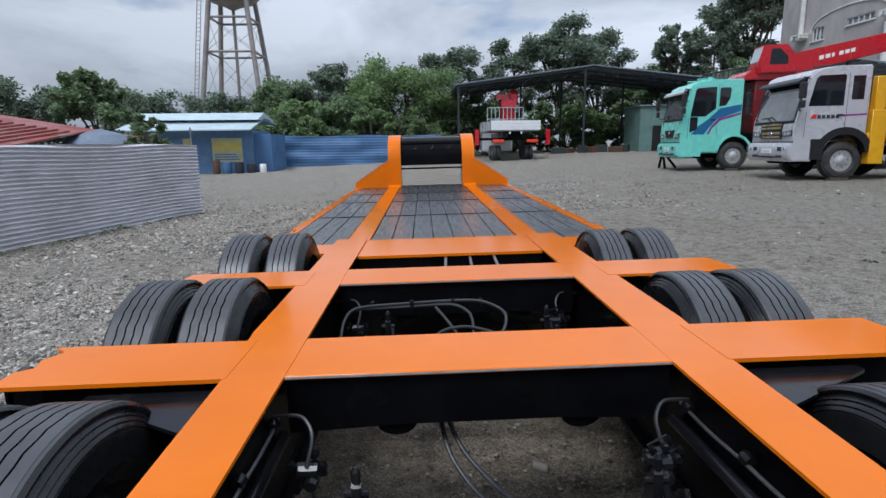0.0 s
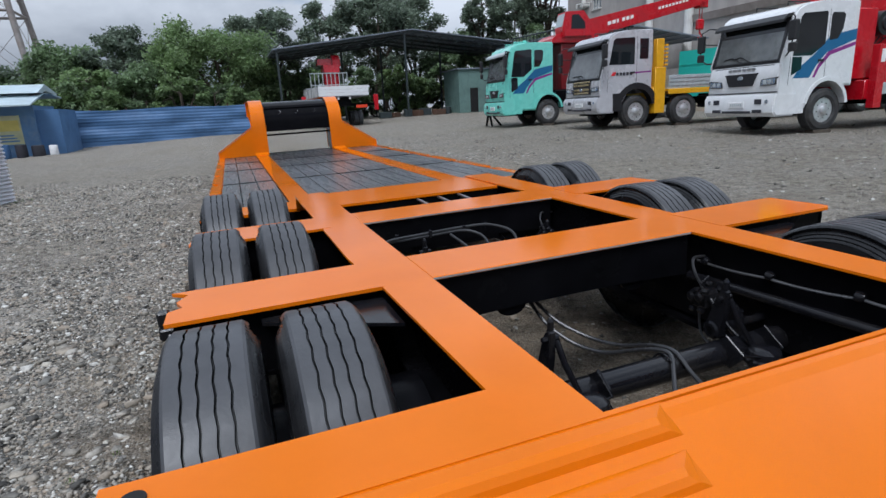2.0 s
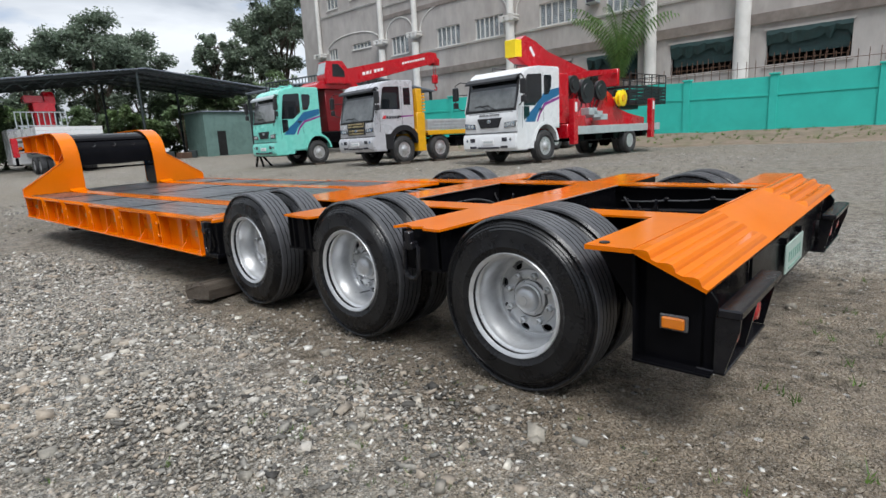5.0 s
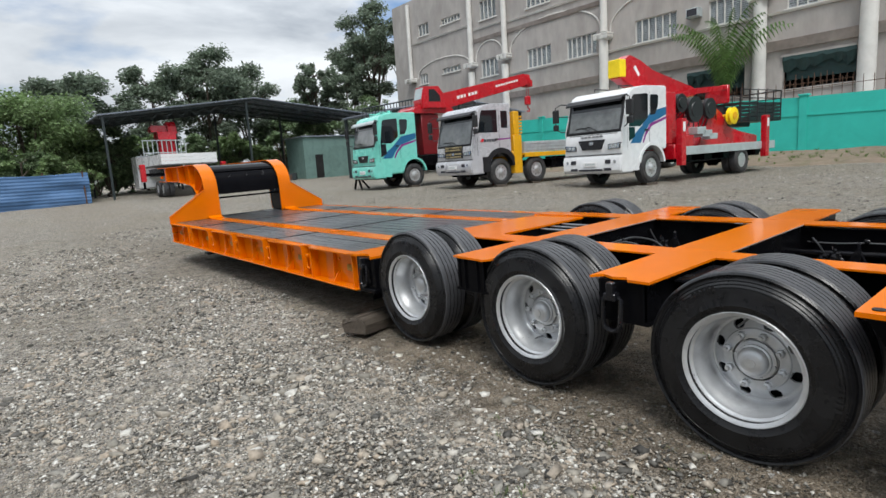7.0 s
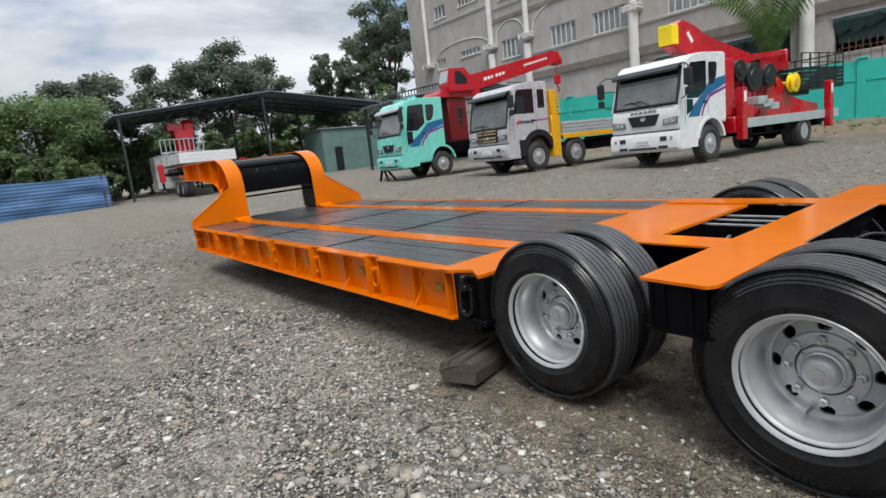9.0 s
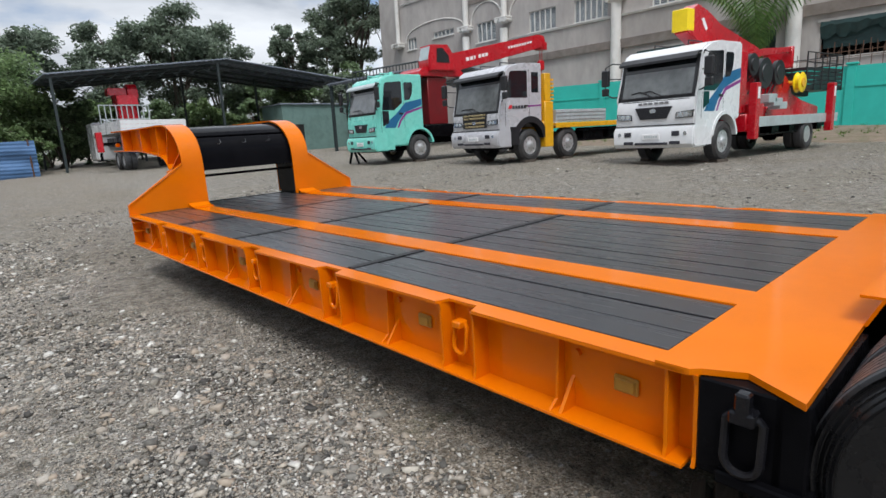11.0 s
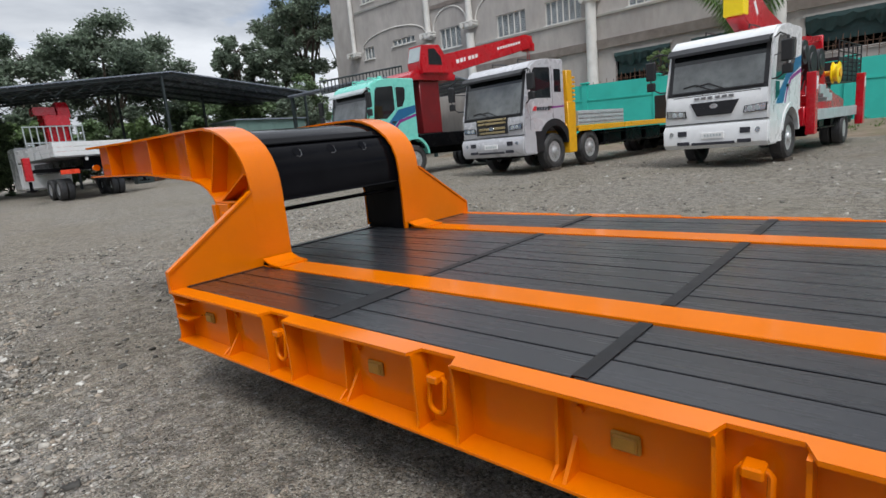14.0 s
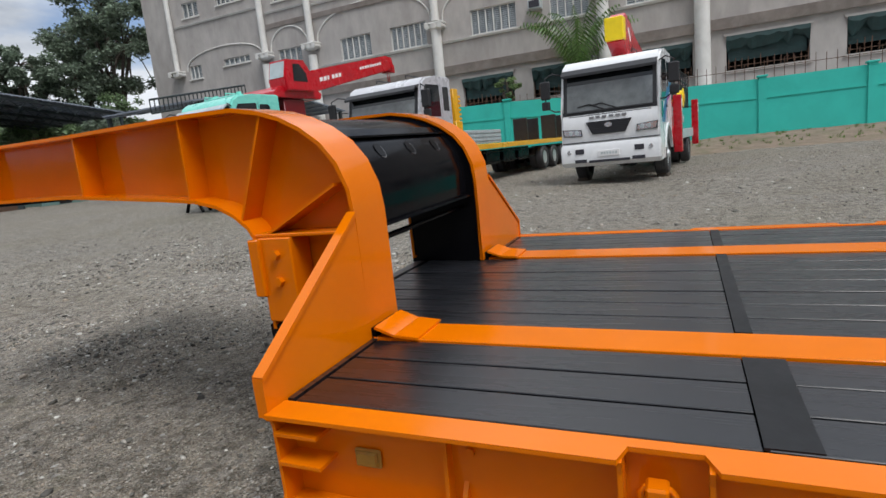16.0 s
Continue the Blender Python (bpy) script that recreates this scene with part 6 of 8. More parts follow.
for i, (x, y, r, h, m_) in enumerate(((-12.5, 35.5, 0.28, 0.75, BLUESHEET), (-11.7, 35.4, 0.26, 0.7, INKDARK), (-11.0, 35.6, 0.3, 0.6, INKDARK), (-10.3, 35.6, 0.2, 0.55, INKWHITE), (-13.1, 35.3, 0.22, 0.9, RUST))):
    bm = B()
    z = gz(x, y) - 0.02
    lathe(bm, [(z, r * 0.92), (z + 0.04, r), (z + h * 0.5, r * 1.02), (z + h - 0.03, r), (z + h, r * 0.9)], "z", 16, (x, y, 0))
    ob = part("drum", bm, m_, None, "", True)
    tagged(ob, "old drum standing before the canteen hut", "drum", "drums before the hut")

# red roofed shack behind the fence
shack = thing("red_roof_shack", Matrix.Identity(4), "low shack with a rusted red corrugated roof", "shack")
bm = B()
for i in range(24):
    f0, f1 = i / 24, (i + 0.55) / 24
    xa, xb = -20.5 + 8.6 * f0, -20.5 + 8.6 * f1
    za = 3.45 - 1.45 * f0
    prism(bm, [(16.0, za - 0.4), (19.5, za + 0.02), (19.5, za - 0.05), (16.0, za - 0.47)], "x", xa, xb + 0.02)
pieces("roof_rib", bm, REDROOF, shack)
bm = B()
verts = [(-20.5, 16.0, 3.0), (-11.7, 16.0, 1.55), (-11.7, 24.0, 1.9), (-20.5, 24.0, 3.4), (-20.5, 20.0, 3.5), (-11.9, 20.0, 2.05)]
vs = [bm.verts.new(v) for v in verts]
bm.faces.new((vs[0], vs[1], vs[5], vs[4]))
bm.faces.new((vs[4], vs[5], vs[2], vs[3]))
r = bmesh.ops.extrude_face_region(bm, geom=bm.faces[:])
bmesh.ops.translate(bm, verts=[v for v in r["geom"] if isinstance(v, bmesh.types.BMVert)], vec=(0, 0, -0.05))
part("roof", bm, REDROOF, shack, "rust-streaked red roof")
bm = B()
box(bm, -20.2, -12.2, 16.6, 23.5, -0.8, 1.6)
part("wall", bm, CONCRETE, shack)
bm = B()
lathe(bm, [(-0.3, 2.3), (0.6, 2.2), (1.4, 1.6), (1.95, 0.8), (2.15, 0.05)], "z", 14, (-11.6, 20.5, 0))
ob = part("tarp_mound", bm, surf("grey_blue_tarp", (0.14, 0.17, 0.22), 0.6, var=0.25, scale=1.5, bump=0.6, bscale=3, dist=0.05))
tagged(ob, "heap under a grey-blue tarpaulin behind the fence", "tarp heap")

# water tower
tower = thing("water_tower", pose(-19.7, 61.0, 0.2), "tall weathered steel water tower on splayed legs", "tower")
LEGS = [(-1, -1), (1, -1), (1, 1), (-1, 1)]


def leg_at(i, z):
    s = 3.55 - 1.75 * z / 16.5
    return (LEGS[i][0] * s, LEGS[i][1] * s * 0.9 + 0.6, z)


for i in range(4):
    bm = B()
    tube(bm, [leg_at(i, -0.5), leg_at(i, 16.8)], 0.26, 10)
    part("leg", bm, TOWER, tower, "", True)
for z in (5.2, 10.9, 14.3):
    for i in range(4):
        bm = B()
        tube(bm, [leg_at(i, z), leg_at((i + 1) % 4, z)], 0.12, 8)
        part("tie_beam", bm, TOWER, tower)
for z0, z1 in ((5.2, 10.9), (10.9, 14.3)):
    for i in range(4):
        bm = B()
        tube(bm, [leg_at(i, z0), leg_at((i + 1) % 4, z1)], 0.025, 5)
        tube(bm, [leg_at((i + 1) % 4, z0), leg_at(i, z1)], 0.025, 5)
        pieces("brace_rod", bm, TOWER, tower)
bm = B()
lathe(bm, [(15.3, 0.2), (15.7, 1.0), (16.1, 2.2), (16.8, 3.0), (18, 3.2), (22, 3.2), (23, 2.4), (23.6, 0.1)], "z", 28, (0, 0.6, 0))
part("tank", bm, TOWER, tower, "rounded steel tank", True)
bm = B()
tube(bm, [(0, 0.6, -0.2), (0, 0.6, 15.5)], 0.17, 10)
part("riser_pipe", bm, TOWER, tower)
bm = B()
for s in (-0.2, 0.2):
    tube(bm, [(-4.05 + s, -2.6, 0), (-2.5 + s, -1.5, 17)], 0.04, 5)
for k in range(40):
    f = k / 40
    x, y, z = -4.05 + 1.55 * f, -2.6 + 1.1 * f, 17 * f
    tube(bm, [(x - 0.2, y, z), (x + 0.2, y, z)], 0.025, 5)
part("ladder", bm, TOWER, tower)

# ---- trucks ----
TRUCK_WHEEL = {}


def truck_wheel(parent, x, y, z, side, front=True, r=0.50):
    m = Matrix.Translation((x, y, z)) @ Matrix.Rotation(radians(90 if side < 0 else -90), 4, "Z") @ Matrix.Rotation(radians(37 * x), 4, "X") @ Matrix.Scale(z / 0.5, 4)
    key = "front" if front else "rear"
    if key not in TRUCK_WHEEL:
        bm = B()
        if front:
            lathe(bm, [(-0.11, 0.285), (-0.128, 0.302), (-0.118, 0.292), (-0.085, 0.268), (-0.080, 0.215), (-0.12, 0.145), (-0.125, 0.11), (-0.15, 0.10), (-0.17, 0.06), (-0.172, 0.0005)], "x", 30)
            for k in range(10):
                t = 2 * math.pi * k / 10
                lathe(bm, [(-0.075, 0.022), (-0.066, 0.022)], "x", 8, (0, 0.185 * math.cos(t), 0.185 * math.sin(t)))
        else:
            lathe(bm, [(-0.11, 0.285), (-0.125, 0.300), (-0.10, 0.285), (0.0, 0.262), (0.03, 0.20), (0.02, 0.13), (-0.05, 0.11), (-0.07, 0.05), (-0.07, 0.0005)], "x", 30)
        rim = part("wheel", bm, SILVER, parent, "silver steel wheel", True)
        rim.matrix_basis = m
        tyre_mesh("tyre", RUBBER_OLD, 0.50, 0.28, 0.285, rim, 3, 40)
        if front:
            # dark discs on the rim paint the shade in its hand holes
            bm = B()
            for k in range(8):
                t = 2 * math.pi * (k + 0.5) / 8
                lathe(bm, [(-0.110, 0.020), (-0.090, 0.020)], "x", 8, (0, 0.188 * math.cos(t), 0.172 * math.sin(t)))
            pieces("hand_hole", bm, DARK, rim)
        TRUCK_WHEEL[key] = rim
        return
    src = TRUCK_WHEEL[key]
    rim = again("wheel", src, parent, m)
    tagged(rim, src.get("label", ""))
    for c in src.children:
        again(c.name.split(".")[0], c, rim, c.matrix_basis.copy())


def side_plate(parent, name, pts, mat, W, out=0.004, thick=0.012, label="", both=True):
    for s in ((-1, 1) if both else (-1,)):
        bm = B()
        prism(bm, pts, "y", s * (W / 2 + out), s * (W / 2 + out - thick))
        part(name, bm, mat, parent, label)


def arc(cx, cz, r, a0, a1, n=10):
    return [(cx + r * math.cos(radians(a0 + (a1 - a0) * k / n)), cz + r * math.sin(radians(a0 + (a1 - a0) * k / n))) for k in range(n + 1)]


def cab(T, paint, style, H=2.95, W=2.42, Lc=2.07, wx=1.25, lift=0.0, stretch=1.0):
    """A cab-over cab: x runs back from the nose, y across, z up from the ground."""
    k = H / 2.95
    prof = [(0.02, 0.92), (0.0, 1.30), (0.03, 1.52), (0.08, 1.62 * k), (0.30, 2.60 * k), (0.40, 2.77 * k), (0.62, 2.88 * k), (1.2, 2.94 * k), (Lc - 0.05, 2.95 * k), (Lc, 2.91 * k)]
    a0 = max(47.0, math.degrees(math.acos(min(1.0, (Lc - 0.02 - wx) / 0.66))))
    prof += [(Lc, max(0.98, 0.52 + 0.66 * math.sin(radians(a0))))] + arc(wx, 0.50, 0.66, a0, 133)
    prof += [(wx - 0.57, 0.82), (wx - 0.60, 0.52), (0.10, 0.52)]
    bm = B()
    prism(bm, prof, "y", -W / 2, W / 2, 0.05)
    part("cab_body", bm, paint, T, "", True)

    def slope(z):
        return 0.08 + (z - 1.62 * k) / (0.98 * k) * 0.22
    z0, z1 = 1.66 * k - (0.20 if style == "silver" else 0.0), 2.54 * k
    bm = B()
    prism(bm, [(slope(z0) - 0.012, z0), (slope(z1) - 0.012, z1), (slope(z1) + 0.03, z1), (slope(z0) + 0.03, z0)], "y", -W / 2 + 0.13, W / 2 - 0.13)
    ws = part("windscreen", bm, SCREEN, T, "windscreen with grey reflections in its colour")
    for ya, yb, za, zb in ((-W / 2 + 0.06, W / 2 - 0.06, z0 - 0.07, z0 + 0.02), (-W / 2 + 0.06, W / 2 - 0.06, z1 - 0.03, z1 + 0.06), (-W / 2 + 0.07, -W / 2 + 0.16, z0, z1), (W / 2 - 0.16, W / 2 - 0.07, z0, z1)):
        bm = B()
        prism(bm, [(slope(za) - 0.017, za), (slope(zb) - 0.017, zb), (slope(zb) + 0.02, zb), (slope(za) + 0.02, za)], "y", ya, yb)
        part("seal", bm, TRIM, ws, "black windscreen seal")
    bm = B()
    prism(bm, [(slope(z1 - 0.24) - 0.0145, z1 - 0.24), (slope(z1 - 0.02) - 0.0145, z1 - 0.02), (slope(z1 - 0.02), z1 - 0.02), (slope(z1 - 0.24), z1 - 0.24)], "y", -W / 2 + 0.15, W / 2 - 0.15)
    part("tinted_band", bm, GLASS, ws, "dark band along the top of the glass")
    bm = B()
    for s in (-1, 1):
        for zz, x_ in ((z0 + 0.02, 0),):
            tube(bm, [(slope(z0) - 0.03, s * 0.15 - 0.05, z0 + 0.01), (slope(z0 + 0.16) - 0.035, s * 0.15 + 0.32, z0 + 0.16), (slope(z0 + 0.20) - 0.035, s * 0.15 + 0.62, z0 + 0.12)], 0.014, 6)
    tube(bm, [(slope(z0) - 0.025, -W / 2 + 0.16, z0 - 0.01), (slope(z0) - 0.025, W / 2 - 0.16, z0 - 0.01)], 0.022, 6)
    pieces("wiper", bm, TRIM, T)
    bm = B()
    prism(bm, [(slope(z1) - 0.24, z1 - 0.05), (slope(z1) - 0.235, z1 + 0.01), (slope(z1) - 0.10, z1 + 0.12), (0.37, z1 + 0.15), (0.37, z1 + 0.12), (slope(z1) - 0.09, z1 + 0.09)], "y", -W / 2 + 0.05, W / 2 - 0.05, 0.012)
    part("sun_visor", bm, TRIM if style != "teal" else DECKGREY, T, "dark sun visor")
    win = [(0.36, 1.72 * k), (0.52, 2.58 * k), (0.60, 2.66 * k), (1.30, 2.70 * k), (1.34, 2.66 * k), (1.34, 1.98 * k), (0.95, 1.72 * k)]
    if style == "silver":
        win = [(0.34, 1.86 * k), (0.50, 2.60 * k), (0.58, 2.68 * k), (1.28, 2.70 * k), (1.32, 2.66 * k), (1.32, 1.86 * k)]
    side_plate(T, "side_window", win, GLASS, W, label="dark door window")
    if style != "silver":
        side_plate(T, "lower_window", [(0.36, 1.28), (0.36, 1.70 * k), (0.66, 1.70 * k), (0.66, 1.42)], GLASS, W, label="")
        q = [(1.46, 2.05 * k), (1.46, 2.62 * k), (1.50, 2.67 * k), (1.84, 2.67 * k), (1.90, 2.60 * k), (1.86, 2.30 * k), (1.72, 2.08 * k)]
    else:
        q = [(1.52, 2.02 * k), (1.52, 2.66 * k), (1.86, 2.66 * k), (1.86, 2.02 * k)]
    side_plate(T, "quarter_window", q, GLASS, W)
    for (xa, za), (xb, zb) in (((0.28, 1.05), (0.30, 1.70 * k)), ((1.41, 1.22), (1.41, 2.74 * k))):
        side_plate(T, "door_seam", [(xa, za), (xa + 0.012, za), (xb + 0.012, zb), (xb, zb)], TRIM, W, 0.002, 0.006)
    for s in (-1, 1):
        bm = B()
        box(bm, 1.16, 1.34, s * (W / 2 + 0.005), s * (W / 2 + 0.028), 1.58 * k, 1.63 * k, 0.006)
        part("door_handle", bm, TRIM, T)
        bm = B()
        reach = W / 2 + 0.34
        tube(bm, [(0.34, s * (W / 2 - 0.02), 2.60 * k), (0.05, s * (W / 2 + 0.16), 2.64 * k), (-0.04, s * reach, 2.55 * k), (-0.06, s * reach, 1.86 * k), (0.02, s * (W / 2 + 0.14), 1.74 * k), (0.16, s * (W / 2 - 0.02), 1.74 * k)], 0.018, 6)
        tube(bm, [(0.28, s * (W / 2 - 0.02), 2.22 * k), (-0.03, s * reach, 2.26 * k)], 0.014, 6)
        box(bm, -0.10, 0.02, s * (reach - 0.12), s * (reach + 0.12), 2.05 * k, 2.48 * k, 0.025)
        box(bm, -0.09, 0.02, s * (reach - 0.10), s * (reach + 0.11), 1.80 * k, 2.00 * k, 0.025)
        part("mirror", bm, TRIM, T, "black door mirror")
    if style == "silver":
        for i, (za, zb, hw) in enumerate(((1.42, 1.48, 0.58), (1.32, 1.38, 0.55), (1.16, 1.23, 0.52), (1.05, 1.11, 0.50))):
            bm = B()
            box(bm, -0.035, 0.03, -hw, hw, za, zb, 0.01)
            part("grille_bar", bm, GOLDTRIM, T, "champagne grille bar")
        bm = B()
        box(bm, -0.012, 0.03, -0.62, 0.62, 1.02, 1.50)
        part("grille", bm, TRIM, T)
    else:
        bm = B()
        prism(bm, [(-0.56, 1.40), (0.56, 1.40), (0.40, 1.10), (-0.40, 1.10)], "x", -0.022, 0.03)
        part("grille", bm, TRIM, T, "dark trapezoid grille")
        bm = B()
        for i in range(6):
            z = 1.14 + 0.045 * i
            w = 0.40 + 0.16 * (z - 1.10) / 0.32 - 0.03
            box(bm, -0.030, -0.020, -w, w, z, z + 0.012)
        pieces("grille_slat", bm, INKDARK, T)
    bm = B()
    lathe(bm, [(-0.045, 0.0005), (-0.045, 0.09), (-0.03, 0.10), (-0.01, 0.10)], "x", 20, (0, 0, 0))
    bmesh.ops.transform(bm, matrix=Matrix.Translation((0, 0, 1.30 if style != "silver" else 1.19)) @ Matrix.Diagonal((1, 1.0, 0.6, 1)), verts=bm.verts)
    part("badge", bm, CHROME, T, "plain oval badge", True)
    if style == "white":
        bm = B()
        for i in range(6):
            y = -0.44 + 0.155 * i + (0.02 if i > 2 else 0)
            box(bm, -0.004, 0.03, y, y + 0.11, 1.475, 1.525)
        pieces("brand_bar", bm, STEEL, T, "row of grey bars above the grille")
    for s in (-1, 1):
        bm = B()
        prism(bm, [(s * 0.68, 1.10), (s * 1.12, 1.12), (s * 1.14, 1.26), (s * 0.70, 1.22)], "x", -0.022, 0.08)
        hl = part("headlight", bm, CHROME, T, "clear headlight")
        bm = B()
        prism(bm, [(s * 0.66, 1.085), (s * 1.15, 1.105), (s * 1.165, 1.275), (s * 0.68, 1.235)], "x", -0.014, 0.07)
        part("headlight_surround", bm, TRIM, hl)
        bm = B()
        for y in (0.80, 0.96):
            lathe(bm, [(-0.030, 0.045), (-0.020, 0.055)], "x", 14, (0, s * y, 1.175))
        part("reflector", bm, LOUVRE, hl, "", True)
    # panel gaps of the nose
    for ya, yb, za, zb in ((-W / 2 + 0.02, W / 2 - 0.02, 0.925, 0.945), (-1.00, -0.985, 1.28, 1.56 * k), (0.985, 1.00, 1.28, 1.56 * k), (-1.0, 1.0, 1.555, 1.568)):
        bm = B()
        box(bm, (0.045 if zb > 1.53 else 0.0) - 0.006 - (0.012 if za < 1 else 0.0), 0.09, ya, yb, za, zb)
        part("panel_gap", bm, TRIM, T)
    low = 0.36 if style != "silver" else 0.34
    bm = B()
    prism(bm, [(-0.09, 0.46), (-0.10, 0.78), (-0.04, 0.90), (0.62, 0.90), (0.66, 0.60), (0.55, low), (0.0, low)], "y", -W / 2 - 0.02, W / 2 + 0.02, 0.035)
    bp = part("bumper", bm, paint, T, "", True)
    bm = B()
    for ya, yb, za, zb in ((-0.84, -0.62, 0.66, 0.78), (0.62, 0.84, 0.66, 0.78), (-0.50, 0.50, 0.44, 0.50), (-0.86, -0.56, 0.45, 0.53), (0.56, 0.86, 0.45, 0.53)):
        box(bm, -0.108, -0.06, ya, yb, za, zb)
    pieces("bumper_vent", bm, INKDARK, bp)
    bm = B()
    box(bm, -0.118, -0.09, -0.26, 0.26, 0.58, 0.72, 0.004)
    np_ = part("number_plate", bm, INKWHITE, bp)
    bm = B()
    for i in range(6):
        box(bm, -0.122, -0.117, -0.20 + 0.07 * i, -0.155 + 0.07 * i, 0.62, 0.68)
    pieces("plate_bar", bm, DECKGREY, np_)
    for s in (-1, 1):
        bm = B()
        lathe(bm, [(-0.112, 0.0005), (-0.112, 0.05), (-0.09, 0.055)], "x", 14, (0, s * 1.0, 0.72))
        part("fog_lamp", bm, CHROME, bp, "", True)
        bm = B()
        for z in (0.62, 0.90):
            box(bm, 0.66, 0.78, s * (W / 2 - 0.12), s * (W / 2), z - 0.02, z + 0.02)
        box(bm, 0.50 if style == "silver" else 0.56, 0.86, s * (W / 2 - 0.3), s * (W / 2 + (0.028 if style == "silver" else 0.008)), 0.40, 1.0)
        pieces("step", bm, TRIM if style == "silver" else paint, T)
        bm = B()
        outer, inner = arc(wx, 0.50, 0.84 if style == "silver" else 0.72, 8, 170, 14), arc(wx, 0.50, 0.63, 170, 8, 14)
        prism(bm, outer + inner, "y", s * (W / 2 - 0.25), s * (W / 2 + 0.025))
        part("fender", bm, TRIM if style == "silver" else paint, T)
    bm = B()
    for s in (-1, 1):
        tube(bm, [(0.8, s * 0.5, 2.93 * k), (0.8, s * 0.5, 3.02 * k), (1.5, s * 0.5, 3.02 * k), (1.5, s * 0.5, 2.94 * k)], 0.018, 6)
    pieces("roof_rail", bm, paint if style == "teal" else TRIM, T)
    for ob in T.children_recursive:
        for v in ob.data.vertices:
            v.co.z = lift + stretch * v.co.z
    for s in (-1, 1):
        truck_wheel(T, wx, s * (W / 2 - 0.17), 0.55, s)


def chassis(T, L, axles, z=0.82, w=0.42):
    for s in (-1, 1):
        bm = B()
        box(bm, 0.6, L, s * w - 0.04, s * w + 0.04, z - 0.13, z + 0.13)
        part("chassis_rail", bm, BLACK, T)
    bm = B()
    x = 2.4
    while x < L:
        box(bm, x, x + 0.1, -w, w, z - 0.10, z + 0.10)
        x += 1.1
    box(bm, 0.2, 2.2, -0.5, 0.5, 0.45, 1.1)
    pieces("cross_member", bm, BLACK, T)
    for x in axles:
        bm = B()
        lathe(bm, [(-1.0, 0.07), (-0.25, 0.08), (-0.15, 0.2), (0.15, 0.2), (0.25, 0.08), (1.0, 0.07)], "y", 14, (x, 0, 0.50))
        part("axle", bm, BLACK, T)
        for s in (-1, 1):
            truck_wheel(T, x, s * 1.06, 0.50, s, False)
            truck_wheel(T, x, s * 0.75, 0.50, s, False)


def timber_under(T, x, y, label="old timber block under a truck tyre"):
    p = T.matrix_world @ Vector((x, y, 0))
    bm = B()
    box(bm, -0.28, 0.28, -0.14, 0.14, -0.06, 0.055, 0.012)
    ob = part("timber_block", bm, TIMBER)
    ob.matrix_world = pose(p.x, p.y, gz(p.x, p.y) + 0.03, 0, 0, random.uniform(-12, 12))
    tagged(ob, label, "block", "timber blocks under trucks")


def stripes(T, W, lift, stretch):
    """Blue and purple bands that sweep up the doors."""
    blue = [(0.42, 1.22), (0.95, 1.22), (1.10, 1.46), (1.42, 1.78), (2.33, 2.06), (2.33, 2.30), (1.50, 2.16), (1.02, 1.74), (0.66, 1.50)]
    purple = [(1.04, 1.22), (1.12, 1.22), (1.24, 1.44), (1.54, 1.72), (2.33, 1.93), (2.33, 2.01), (1.48, 1.80), (1.18, 1.50)]
    side_plate(T, "blue_stripe", [(x, lift + stretch * z) for x, z in blue], BLUE, W, 0.003, 0.008)
    side_plate(T, "purple_stripe", [(x, lift + stretch * z) for x, z in purple], PURPLE, W, 0.0035, 0.008)


YAW = -5.5


def truck_at(name, x, y, label):
    return thing(name, pose(x, y, gz(x + 2, y) + 0.01, 0, -0.25, YAW), label, "truck", "parked trucks")


# white platform truck
wt_ = truck_at("platform_truck", 11.80, 11.55, "white truck with a red folded lift boom and grey bed")
cab(wt_, WHITE, "white", Lc=2.38, wx=1.55, lift=0.08, stretch=1.062)
stripes(wt_, 2.42, 0.08, 1.062)
chassis(wt_, 9.7, (7.3,))
bm = B()
box(bm, 3.35, 9.8, -1.2, 1.2, 1.00, 1.06)
for s in (-1, 1):
    box(bm, 3.35, 9.8, s * 1.2, s * 1.23, 0.86, 1.16, 0.01)
box(bm, 9.78, 9.82, -1.2, 1.2, 0.86, 1.16)
part("bed", bm, DECKGREY, wt_, "grey aluminium bed")
bm = B()
for x in (3.6, 4.9, 6.2, 8.4):
    box(bm, x, x + 0.5, -1.05, 1.05, 0.62, 0.86)
tube(bm, [(3.2, -1.1, 0.62), (6.6, -1.1, 0.62)], 0.03, 6)
tube(bm, [(3.2, 1.1, 0.62), (6.6, 1.1, 0.62)], 0.03, 6)
pieces("underbed_frame", bm, BLACK, wt_)
for x, za, zb in ((3.08, 0.52, 2.12), (8.84, 0.55, 2.18)):
    for s in (-1, 1):
        bm = B()
        box(bm, x - 0.13, x + 0.13, s * 1.18, s * 1.40, za, zb, 0.015)
        lg = part("outrigger_leg", bm, REDPAINT, wt_, "red outrigger leg")
        bm = B()
        box(bm, x - 0.07, x + 0.07, s * 1.401, s * 1.408, zb - 0.45, zb - 0.12)
        part("warning_label", bm, INKWHITE, lg)
bm = B()
box(bm, 2.85, 3.32, -1.18, 1.18, 0.75, 1.25, 0.02)
box(bm, 2.50, 3.30, -0.95, 0.95, 1.28, 3.05, 0.03)
box(bm, 3.32, 4.40, -0.60, 0.60, 1.07, 2.60, 0.03)
box(bm, 3.32, 4.10, -1.12, -0.45, 1.05, 1.55, 0.02)
pieces("outrigger_frame", bm, REDPAINT, wt_, "red frame behind the cab", True)
bm = B()
